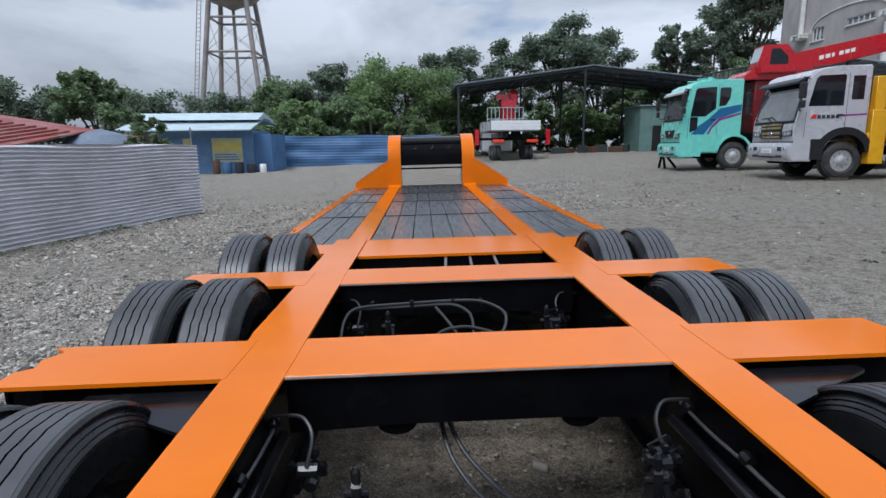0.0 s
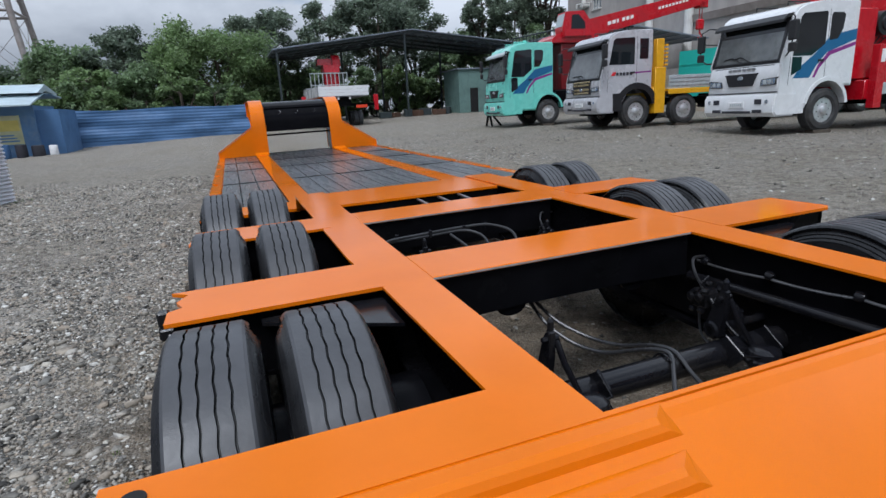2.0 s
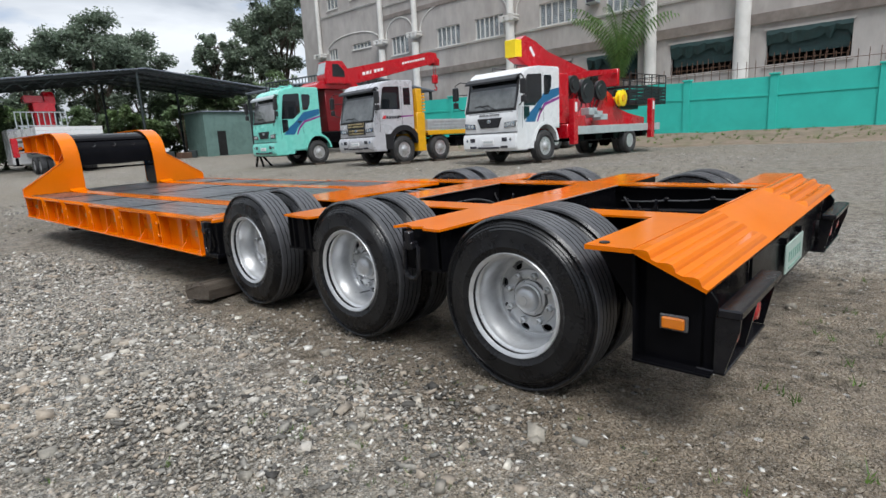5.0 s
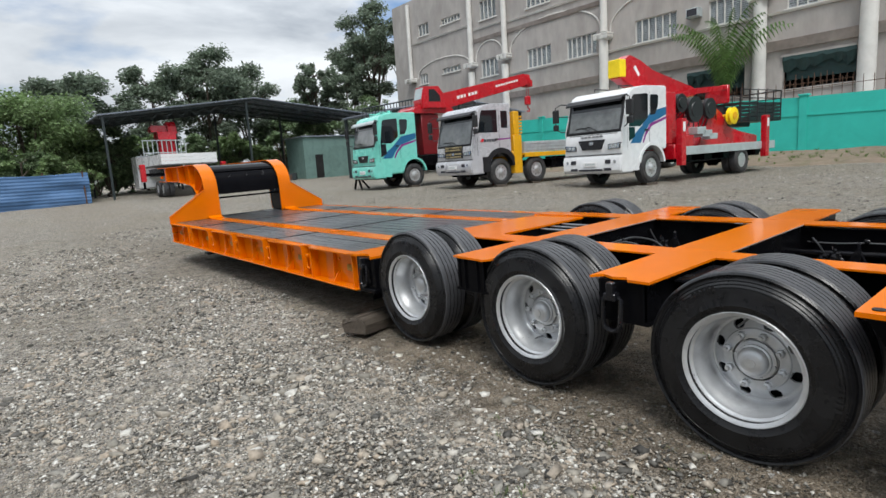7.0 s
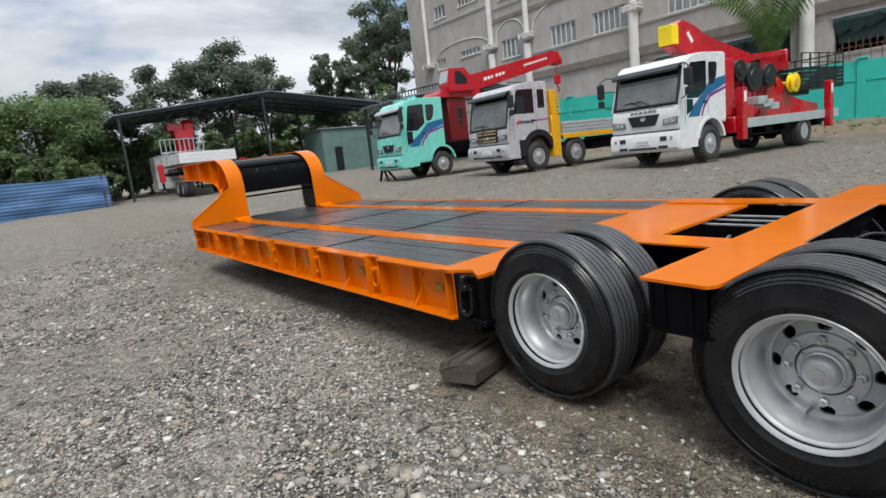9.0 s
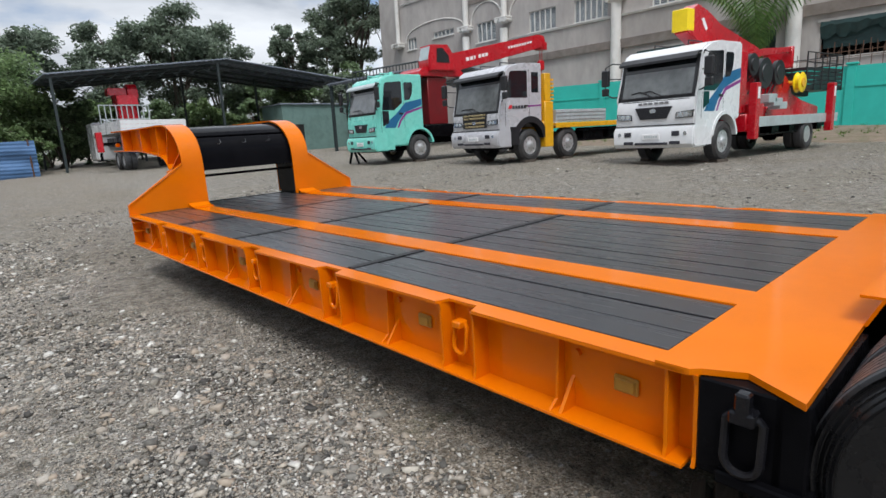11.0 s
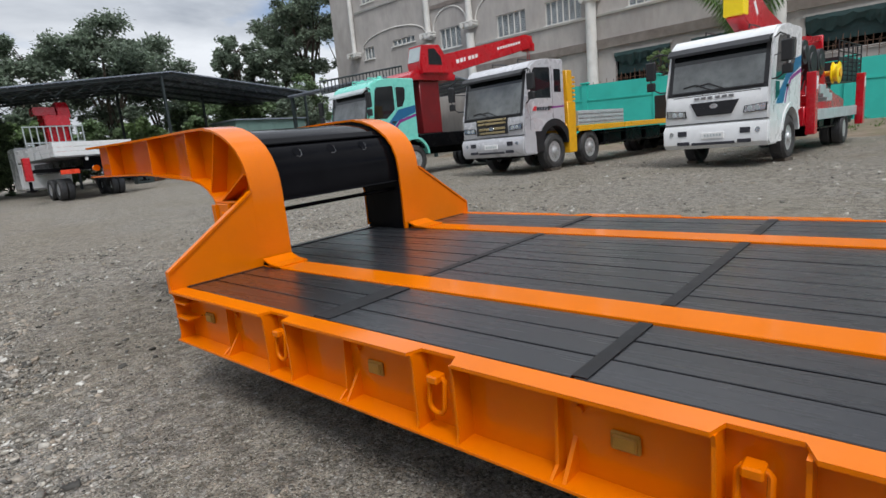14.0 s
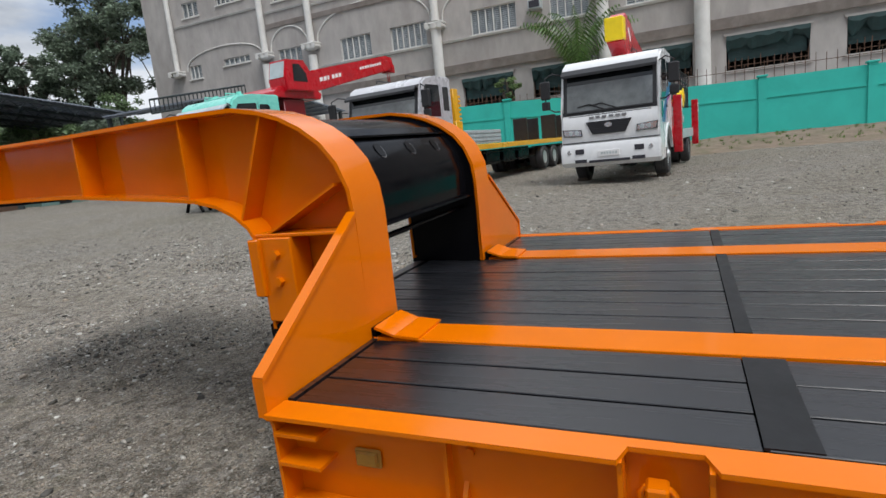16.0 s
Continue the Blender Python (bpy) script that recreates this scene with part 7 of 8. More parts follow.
prism(bm, [(5.0, 1.10), (9.3, 1.10), (9.3, 1.42), (7.9, 1.62), (7.0, 1.80), (6.6, 2.35), (6.1, 2.60), (5.8, 2.50), (5.6, 1.9), (5.2, 1.5)], "y", -0.75, 0.75, 0.03)
part("turntable", bm, REDPAINT, wt_, "red slewing base", True)
bm = B()
prism(bm, [(1.28, 3.58), (1.34, 4.10), (1.80, 4.36), (2.42, 4.20), (3.05, 3.86), (5.6, 3.36), (5.65, 3.02), (3.0, 3.18), (1.9, 3.30)], "y", -0.22, 0.22, 0.03)
ub = part("upper_boom", bm, REDPAINT, wt_, "red telescopic boom", True)
bm = B()
prism(bm, [(1.95, 3.95), (2.06, 4.02), (2.30, 3.72), (2.20, 3.66)], "y", -0.228, -0.219)
part("boom_label", bm, INKWHITE, ub)
bm = B()
for s in (-1, 1):
    prism(bm, [(3.2, 2.92), (5.5, 3.30), (7.6, 3.44), (7.65, 3.28), (5.6, 3.10), (3.3, 2.72)], "y", s * 0.30, s * 0.44, 0.02)
box(bm, 7.50, 7.66, -0.48, 0.48, 2.75, 3.46, 0.03)
pieces("lower_boom", bm, REDPAINT, wt_, "red lower boom arm", True)
bm = B()
box(bm, 1.18, 1.54, -0.24, 0.24, 3.62, 4.20, 0.02)
part("boom_head_cover", bm, YELLOWB, wt_, "yellow boom head cover")
bm = B()
lathe(bm, [(-0.10, 0.30), (-0.08, 0.33), (-0.05, 0.26), (0.05, 0.26), (0.08, 0.33), (0.10, 0.30)], "y", 26, (6.88, -1.0, 2.20))
part("cable_reel", bm, YELLOWB, wt_, "yellow cable reel", True)
bm = B()
lathe(bm, [(-0.13, 0.14), (0.13, 0.14)], "y", 16, (6.88, -1.0, 2.20))
tube(bm, [(6.88, -1.0, 2.20), (6.88, -0.4, 2.20)], 0.08, 8)
part("reel_hub", bm, YELLOW, wt_)
for x, z, r, w in ((3.62, 2.68, 0.32, 0.16), (4.55, 2.46, 0.46, 0.10), (5.55, 2.50, 0.38, 0.08)):
    bm = B()
    lathe(bm, [(-w, r * 0.35), (-w, r * 0.55), (-w * 0.7, r * 0.6), (-w * 0.8, r), (w * 0.8, r), (w, r * 0.5)], "y", 24, (x, -0.85, z))
    tube(bm, [(x, -0.85, z), (x, -0.3, z)], 0.06, 8)
    part("hose_reel", bm, TRIM, wt_, "black hose reel", True)
bm = B()
for k, (x0, x1) in enumerate(((4.2, 4.75), (4.55, 5.15), (5.0, 5.5))):
    box(bm, x0, x1, -1.22, -0.85, 1.36 + 0.10 * (2 - k), 1.58 + 0.12 * (2 - k), 0.015)
pieces("control_box", bm, DECKGREY, wt_, "grey control box")
bm = B()
for k in range(9):
    pts = [(3.3 + 0.3 * k, -0.75 + 0.05 * math.sin(k), 1.9 + 0.2 * math.sin(k * 1.7)), (3.6 + 0.3 * k, -0.85, 2.4), (3.9 + 0.3 * k, -0.7, 2.0 + 0.3 * math.cos(k))]
    tube(bm, pts, 0.02, 5)
pieces("hydraulic_hose", bm, TRIM, wt_)
bm = B()
PX0, PX1, PZ = 7.75, 11.0, 1.98
for i in range(5):
    z = PZ + 0.06 + 0.145 * i
    for s in (-1, 1):
        box(bm, PX0, PX1, s * 0.85 - 0.015, s * 0.85 + 0.015, z, z + 0.115)
    box(bm, PX0, PX0 + 0.03, -0.83, 0.83, z, z + 0.115)
    box(bm, PX1 - 0.03, PX1, -0.83, 0.83, z, z + 0.115)
box(bm, PX0, PX1, -0.85, 0.85, PZ, PZ + 0.06)
for k in range(6):
    x = PX0 + (PX1 - PX0) * k / 5
    for s in (-1, 1):
        tube(bm, [(x, s * 0.87, PZ), (x, s * 0.87, PZ + 1.25)], 0.024, 6)
for z in (PZ + 0.92, PZ + 1.25):
    for s in (-1, 1):
        tube(bm, [(PX0, s * 0.87, z), (PX1, s * 0.87, z)], 0.020, 6)
    tube(bm, [(PX1, -0.87, z), (PX1, 0.87, z)], 0.020, 6)
pieces("platform_rail", bm, TRIM, wt_, "black work platform rail")
bm = B()
prism(bm, [(7.5, 2.6), (7.7, 2.6), (9.6, 2.02), (9.6, 1.80), (8.0, 1.86), (7.4, 2.2)], "y", -0.3, 0.3, 0.02)
part("platform_arm", bm, TRIM, wt_)
bm = B()
box(bm, 8.9, 10.0, -0.9, 0.9, 0.72, 0.84, 0.01)
part("rear_bumper", bm, BLACK, wt_)
timber_under(wt_, 1.50, 1.06)
timber_under(wt_, 1.60, -1.06)

# silver truck with a yellow crane and a long bed
sv = truck_at("crane_truck", 10.85, 17.5, "silver truck with a yellow crane column and long yellow bed")
cab(sv, GREYCAB, "silver", H=3.10, W=2.46, Lc=2.05, wx=1.45, lift=0.20, stretch=0.99)
bm = B()
for i in range(5):
    box(bm, 0.62 + 0.13 * i, 0.71 + 0.13 * i, -1.243, -1.225, 1.78, 1.88)
pieces("brand_bar", bm, INKDARK, sv, "short dark lettering bars on the door")
bm = B()
prism(bm, [(0.42, 1.78), (0.58, 1.78), (0.60, 1.90), (0.50, 1.90)], "y", -1.243, -1.225)
part("brand_mark", bm, INKRED, sv)
side_plate(sv, "purple_stripe", [(1.34, 1.83), (2.0, 1.86), (2.0, 1.91), (1.36, 1.88)], PURPLE, 2.46, 0.003, 0.008)
chassis(sv, 15.6, (10.4, 11.75, 13.1))
for s in (-1, 1):
    truck_wheel(sv, 3.42, s * 1.06, 0.55, s)
bm = B()
for s in (-1, 1):
    box(bm, 2.15, 2.58, s * 0.98, s * 1.26, 0.45, 2.0, 0.015)
    box(bm, 2.20, 2.50, s * 1.0, s * 1.22, 2.0, 2.95, 0.015)
box(bm, 2.12, 2.62, -1.2, 1.2, 0.95, 1.35, 0.02)
prism(bm, [(2.12, 3.0), (2.12, 1.3), (2.30, 1.3), (2.26, 2.2), (2.2, 3.0)], "y", -0.9, -0.6)
pieces("crane_column", bm, YELLOW, sv, "yellow crane column and outriggers", True)
bm = B()
for q in range(6):
    box(bm, 2.58, 2.68, -1.2, -1.02, 2.05 + 0.13 * q, 2.12 + 0.13 * q, 0.005)
pieces("valve", bm, YELLOW, sv)
bm = B()
box(bm, 2.72, 15.8, -1.22, 1.22, 1.18, 1.26)
for s in (-1, 1):
    box(bm, 2.72, 15.8, s * 1.22, s * 1.26, 1.08, 1.26, 0.01)
part("bed", bm, YELLOW, sv, "long flat yellow bed")
bm = B()
for s in (-1, 1):
    box(bm, 2.75, 5.6, s * 1.19, s * 1.22, 1.28, 1.72, 0.008)
    for q in range(3):
        box(bm, 2.76, 5.59, s * 1.22, s * 1.235, 1.36 + 0.13 * q, 1.40 + 0.13 * q)
box(bm, 2.75, 2.78, -1.19, 1.19, 1.28, 1.72)
pieces("drop_side", bm, DECKGREY, sv, "white aluminium drop side")
bm = B()
for x in (12.6, 14.2):
    for s in (-1, 1):
        box(bm, x, x + 0.12, s * 0.35, s * 1.05, 1.27, 2.35, 0.02)
pieces("loading_ramp", bm, TRIM, sv, "black folded loading ramps")
bm = B()
for x in (4.4, 5.9, 7.4):
    box(bm, x, x + 1.2, -1.12, -0.7, 0.55, 1.05, 0.03)
tube(bm, [(4.0, -1.18, 0.62), (9.2, -1.18, 0.62)], 0.025, 6)
tube(bm, [(4.0, -1.18, 0.95), (9.2, -1.18, 0.95)], 0.025, 6)
pieces("side_guard", bm, BLACK, sv)
for x, y in ((1.45, -1.08), (1.45, 1.08), (3.42, -1.06)):
    timber_under(sv, x, y)

# mint truck with a red crane
tl = truck_at("mobile_crane_truck", 10.35, 23.65, "mint green truck carrying a red telescopic crane")
cab(tl, TEAL, "teal", H=3.22, W=2.42, wx=2.15, Lc=2.38, lift=0.11, stretch=1.07)
stripes(tl, 2.42, 0.11, 1.07)
chassis(tl, 9.5, (6.9, 8.2))
bm = B()
box(bm, 2.95, 4.0, -0.85, 0.85, 1.5, 3.5, 0.03)
# darker copy of the crane red carries the shade under the slewing deck
pieces("crane_base", bm, surf("deep_red_paint", (0.16, 0.006, 0.010), 0.4, var=0.15, scale=2, dirt=(0.1, 0.01, 0.012), dirt_amt=0.5), tl, "red crane base with shade in its colour", True)
bm = B()
box(bm, 2.5, 9.4, -1.15, 1.15, 0.95, 1.5, 0.03)
part("crane_bed", bm, BLACK, tl, "", True)
bm = B()
prism(bm, [(2.45, 3.52), (2.5, 3.72), (2.75, 3.90), (4.6, 3.92), (4.9, 3.72), (4.8, 3.52)], "y", -0.95, 0.80, 0.03)
part("slewing_deck", bm, REDPAINT, tl, "red slewing deck", True)
bm = B()
prism(bm, [(2.95, 3.75), (2.90, 4.16), (3.06, 4.80), (3.95, 4.84), (4.30, 4.40), (4.40, 3.75)], "y", -1.12, -0.30, 0.04)
oc = part("operator_cab", bm, REDPAINT, tl, "red crane operator cab", True)
bm = B()
prism(bm, [(3.30, 4.08), (3.34, 4.66), (3.66, 4.68), (3.98, 4.36), (4.0, 4.08)], "y", -1.128, -1.11)
part("side_window", bm, GLASS, oc, "crane cab side window")
bm = B()
prism(bm, [(2.89, 4.20), (3.035, 4.74), (3.065, 4.74), (2.92, 4.20)], "y", -1.04, -0.38)
part("windscreen", bm, LOUVRE, oc, "pale crane cab windscreen")
bm = B()
prism(bm, [(3.4, 3.75), (3.7, 4.40), (10.4, 5.75), (10.9, 5.72), (11.0, 5.30), (10.6, 5.12), (4.6, 3.75)], "y", -0.34, 0.30, 0.03)
box(bm, 10.7, 11.2, -0.25, 0.2, 5.05, 5.45, 0.03)
boom = part("boom", bm, REDPAINT, tl, "red telescopic boom with white bars", True)


def on_boom(x, f):
    lo = 3.75 + (5.12 - 3.75) * (x - 4.6) / 6.0
    hi = 4.40 + (5.75 - 4.40) * (x - 3.7) / 6.7
    return lo + (hi - lo) * f


bm = B()
for i, (xa, w) in enumerate(((5.6, 0.18), (5.84, 0.18), (6.08, 0.10), (6.36, 0.16), (6.58, 0.16), (6.80, 0.16))):
    prism(bm, [(xa, on_boom(xa, 0.40)), (xa + w, on_boom(xa + w, 0.40)), (xa + w, on_boom(xa + w, 0.60)), (xa, on_boom(xa, 0.60))], "y", -0.348, -0.338)
for i in range(9):
    xa = 8.3 + 0.19 * i
    prism(bm, [(xa, on_boom(xa, 0.50)), (xa + 0.13, on_boom(xa + 0.13, 0.50)), (xa + 0.13, on_boom(xa + 0.13, 0.66)), (xa, on_boom(xa, 0.66))], "y", -0.348, -0.338)
pieces("marking_bar", bm, INKWHITE, boom)
bm = B()
tube(bm, [(10.9, 0, 5.15), (10.9, 0, 4.5)], 0.02, 6)
tube(bm, [(11.05, 0, 5.15), (11.05, 0, 4.5)], 0.02, 6)
box(bm, 10.78, 11.15, -0.12, 0.12, 4.05, 4.55, 0.05)
tube(bm, [(10.97, 0, 4.05), (10.97, 0, 3.9), (11.1, 0, 3.8), (11.05, 0, 3.68), (10.9, 0, 3.7)], 0.04, 8)
part("hook_block", bm, REDPAINT, tl, "red hook block")
bm = B()
tube(bm, [(0.10, 0.75, 0.55), (0.1, 0.45, 0.0)], 0.04, 6)
tube(bm, [(0.10, 0.75, 0.55), (0.1, 1.05, 0.0)], 0.04, 6)
tube(bm, [(0.10, 0.75, 0.55), (0.55, 0.75, 0.0)], 0.04, 6)
box(bm, 0.0, 0.2, 0.62, 0.88, 0.5, 0.62)
ob = part("jack_stand", bm, BLACK)
ob.matrix_world = tl.matrix_world @ Matrix.Translation((-0.05, 0, 0.0)) @ Matrix.Scale(1.35, 4)
tagged(ob, "black three-legged jack stand under a bumper", "jack stand")
bm = B()
box(bm, 0.9, 1.7, -0.7, 0.7, 3.50, 3.58, 0.02)
for y in (-0.55, 0.55):
    lathe(bm, [(3.58, 0.09), (3.70, 0.08)], "z", 12, (1.3, y, 0))
part("roof_beacon_bar", bm, TEAL, tl)
for x, y in ((2.15, -1.05), (2.15, 1.05)):
    timber_under(tl, x, y)

# flatbed truck seen from behind under the shed
fb = thing("flatbed_truck", pose(5.93, 37.0, gz(5.9, 38), 0, 0, 90), "white flatbed truck with a red crane before the shed", "truck", "parked trucks")
FG = gz(5.9, 38)
bm = B()
box(bm, -0.40, 6.6, -1.60, 1.60, 2.34 - FG, 2.42 - FG)
bed = part("bed", bm, STEEL, fb, "grey bed floor")
for n, (xa, xb, ya, yb) in enumerate(((-0.43, -0.40, -1.62, 1.62), (-0.40, 6.6, 1.60, 1.63), (-0.40, 6.6, -1.63, -1.60))):
    for q in range(3):
        z = 2.40 - FG + 0.205 * q
        bm = B()
        box(bm, xa, xb, ya, yb, z, z + 0.197, 0.006)
        part("drop_side_board", bm, WHITE, bed, "white drop-side board")
for i in range(10):
    bm = B()
    tube(bm, [(6.75, -1.75 + 0.31 * i, 2.40 - FG), (6.75, -1.75 + 0.31 * i, 4.28 - FG)], 0.035, 6)
    part("headboard_bar", bm, DECKGREY, fb)
for z in (3.42, 4.28):
    bm = B()
    tube(bm, [(6.75, -1.78, z - FG), (6.75, 1.08, z - FG)], 0.035, 6)
    part("headboard_rail", bm, DECKGREY, fb)
bm = B()
box(bm, 7.0, 7.9, -1.15, -0.10, 2.0 - FG, 4.5 - FG, 0.05)
crane_post = part("crane_post", bm, REDPAINT, fb, "red crane post", True)
for pts, y0, y1 in (([(6.8, 4.35), (8.2, 4.25), (8.3, 5.0), (7.6, 5.15), (6.9, 4.9)], -1.25, -0.05), ([(6.9, 4.75), (8.0, 4.85), (8.0, 5.55), (7.3, 5.62), (6.95, 5.3)], -1.35, -0.75), ([(7.0, 4.9), (7.9, 4.9), (7.8, 5.35), (7.1, 5.35)], -0.70, 0.35)):
    bm = B()
    prism(bm, [(x, z - FG) for x, z in pts], "y", y0, y1, 0.04)
    part("folded_arm", bm, REDPAINT, fb, "red folded crane arm", True)
bm = B()
box(bm, -0.1, 9.0, -0.5, 0.5, 1.75 - FG, 2.3 - FG)
part("underframe", bm, BLACK, fb)
for s in (-1, 1):
    bm = B()
    box(bm, -0.32, -0.25, s * 0.75, s * 1.5, 1.60 - FG, 1.80 - FG, 0.01)
    part("tail_board", bm, surf("red_reflector", (0.75, 0.06, 0.02), 0.3), fb, "orange-red tail board")
    bm = B()
    box(bm, -0.36, -0.30, s * 0.38 - 0.06, s * 0.38 + 0.06, 2.16 - FG, 2.36 - FG, 0.01)
    part("catch", bm, WHITE, fb)
    for x in (1.2, 2.5):
        truck_wheel(fb, x, s * 1.25, 0.50, s, False)
        truck_wheel(fb, x, s * 0.94, 0.50, s, False)
    bm = B()
    box(bm, 0.85, 1.15, s * 2.42 - 0.14, s * 2.42 + 0.14, 1.42 - FG, 2.46 - FG, 0.02)
    leg = part("outrigger_leg", bm, REDPAINT, fb, "red outrigger leg")
    bm = B()
    tube(bm, [(1.0, s * 2.42, 1.40 - FG), (1.0, s * 2.42, 1.0 - FG)], 0.07, 8)
    box(bm, 0.80, 1.20, s * 2.42 - 0.2, s * 2.42 + 0.2, 0.95 - FG, 1.02 - FG, 0.01)
    part("outrigger_foot", bm, BLACK, leg)
bm = B()
box(bm, 0.9, 1.1, -2.42, 2.42, 1.75 - FG, 1.92 - FG)
part("outrigger_beam", bm, BLACK, fb)
bm = B()
box(bm, 8.6, 10.4, -1.25, 1.25, 0.5, 2.9, 0.1)
part("cab_body", bm, WHITE, fb)
for i in range(7):
    x, y = 10.6 + 0.9 * i, 44.2 + 0.5 * math.sin(i * 2.1)
    bm = B()
    h = 0.35 + 0.3 * random.random()
    box(bm, -0.5, 0.5, -0.3, 0.3, 0, h, 0.03)
    ob = part("scrap_part", bm, RUST if i % 2 else SHEDPOST)
    ob.matrix_world = pose(x, y, gz(x, y) - 0.02, 0, 0, 40 * i)
    tagged(ob, "rusty machine part lying on the shed floor", "scrap", "scrap under the shed")

# ---- trees ----


def leaf_crown(blobs, count, size, rng):
    """Many small leaves on twigs in a set of clumps: (centre, radius)."""
    R0 = np.array([r for _, r in blobs])
    pick = rng.choice(len(blobs), count, p=R0 ** 2 / (R0 ** 2).sum())
    C = np.array([tuple(c) for c, _ in blobs])[pick]
    d = rng.normal(size=(count, 3))
    d /= np.linalg.norm(d, axis=1)[:, None]
    d[:, 2] *= 0.72
    rad = R0[pick] * rng.uniform(0.0, 1.0, count) ** 0.5 * rng.uniform(0.75, 1.25, count)
    P = C + d * rad[:, None]
    a = rng.normal(size=(count, 3)) + d * 0.7
    a[:, 2] = a[:, 2] * 0.6 - 0.25
    a /= np.linalg.norm(a, axis=1)[:, None]
    b = np.cross(a, rng.normal(size=(count, 3)) * 0.7 + np.array([0, 0, 1.0]))
    b /= np.linalg.norm(b, axis=1)[:, None]
    s = size * rng.uniform(0.5, 1.4, count)[:, None]
    V = np.stack([P - a * s, P + b * s * 0.5, P + a * s, P - b * s * 0.5], 1).reshape(-1, 3)
    return V


def fast(name, V, n, mat, parent=None):
    """A mesh of loose faces of n corners each, out of one array of corners."""
    me = bpy.data.meshes.new(name)
    k = len(V)
    me.vertices.add(k)
    me.vertices.foreach_set("co", np.asarray(V, dtype=np.float32).ravel())
    me.loops.add(k)
    me.loops.foreach_set("vertex_index", np.arange(k, dtype=np.int32))
    me.polygons.add(k // n)
    me.polygons.foreach_set("loop_start", np.arange(0, k, n, dtype=np.int32))
    me.update(calc_edges=True)
    me.materials.append(mat)
    ob = new(name, me)
    if parent:
        ob.parent = parent
    return ob


def tree(name, x, y, height, spread, seed, leaf, label, count=9000, size=0.17, low=0.16, clumps=54, dome=0.3, trunk=True):
    """A tapered trunk, limbs that fork towards each clump of leaves, and a crown with gaps between the clumps."""
    rng = np.random.default_rng(seed)
    z0 = gz(x, y) - 0.1
    T = thing(name, Matrix.Translation((x, y, z0)), label, "tree" if trunk else "bush")
    zc = height * (low + 1) / 2
    hh = height * (1 - low) / 2
    r0 = 0.014 * height + 0.05
    fork = Vector((rng.uniform(-0.1, 0.1) * spread, rng.uniform(-0.1, 0.1) * spread, max(0.25, height * low * 0.8)))
    bm = B()
    tube(bm, [(0, 0, 0), fork * 0.5 + Vector((0.04 * height * rng.uniform(-1, 1), 0, 0)), fork], r0, 9)
    for v in bm.verts:
        f = max(0.0, min(1.0, v.co.z / fork.z))
        v.co.xy = Vector((0, 0)).lerp(fork.xy, f) + (v.co.xy - Vector((0, 0)).lerp(fork.xy, f)) * (1.25 - 0.45 * f)
    part("trunk", bm, BARK, T, "", True)
    blobs = []
    mains = [Vector((math.cos(k * 1.257 + seed), math.sin(k * 1.257 + seed), 0)) * spread * 0.42 + Vector((0, 0, zc + hh * rng.uniform(-0.35, 0.35))) for k in range(5)]
    mains.append(Vector((0, 0, zc + hh * 0.5)))
    bm = B()
    for m in mains:
        q = fork.lerp(m, 0.5) + Vector((0, 0, 0.04 * height))
        tube(bm, [fork, q, m], r0 * 0.45, 6)
    for k in range(clumps):
        d = Vector(rng.normal(size=3)).normalized()
        f = rng.uniform(0.35, 1.0) ** 0.6
        wob = 1 + 0.22 * noise.noise((d.x * 1.6 + seed, d.y * 1.6, d.z * 1.6))
        c = Vector((d.x * spread * f * wob, d.y * spread * f * wob, zc + (abs(d.z) if d.z < 0 and rng.random() < dome else d.z) * hh * f * wob))
        rr = spread * rng.uniform(0.16, 0.31)
        c.z = min(c.z, height - rr * 0.5)
        blobs.append((c, rr))
        m = min(mains, key=lambda p: (p - c).length)
        tube(bm, [m, m.lerp(c, 0.55) + Vector((0, 0, 0.03 * height)), c], r0 * 0.16, 5)
    part("branchwork", bm, BARK, T)
    fast("crown", leaf_crown(blobs, count, size, rng), 4, leaf, T)
    return T


DK = "dark leafy tree with an uneven crown behind the yard"
GR = "green leafy tree behind the blue wall"
tree("tree", 2.9, 60, 11.6, 4.0, 1, LEAF_DARK, DK, 18000, 0.17)
tree("tree", 9.6, 60, 11.9, 3.9, 2, LEAF_DARK, DK, 16500, 0.17)
tree("tree", 14.6, 59, 13.4, 4.6, 3, LEAF_DARK, DK, 22500, 0.17, 0.25, 60)
tree("tree", 18.8, 61, 12.6, 3.6, 4, LEAF_DARK, DK, 14250, 0.17)
tree("tree", 26.0, 58, 12.4, 2.6, 5, LEAF_DARK, DK, 10500, 0.16, 0.5)
tree("tree", 33.2, 57, 19.0, 4.5, 6, LEAF_DARK, "tall dark tree beside the concrete building", 28500, 0.18, 0.40, 70)
tree("tree", 29.4, 57, 11.5, 2.6, 7, LEAF_DARK, DK, 9750, 0.17, 0.35)
tree("tree", 23.0, 60, 9.0, 3.6, 8, LEAF_MID, DK, 12000, 0.17, 0.15)
tree("spreading_tree", -1.7, 50, 8.7, 4.9, 9, LEAF_LIGHT, "broad light-green spreading tree behind the blue wall", 42000, 0.135, 0.02, 150, 0.35)
tree("tree", -6.2, 47.5, 6.0, 2.8, 10, LEAF_MID, GR, 13500, 0.14, 0.15)
tree("tree", -8.7, 54, 9.3, 3.0, 11, LEAF_DARK, GR, 14250, 0.16, 0.15)
tree("tree", -13.6, 54, 7.9, 3.9, 12, LEAF_MID, GR, 16500, 0.16, 0.12)
tree("tree", -19.0, 53, 6.7, 3.8, 13, LEAF_DARK, GR, 14250, 0.16, 0.1)
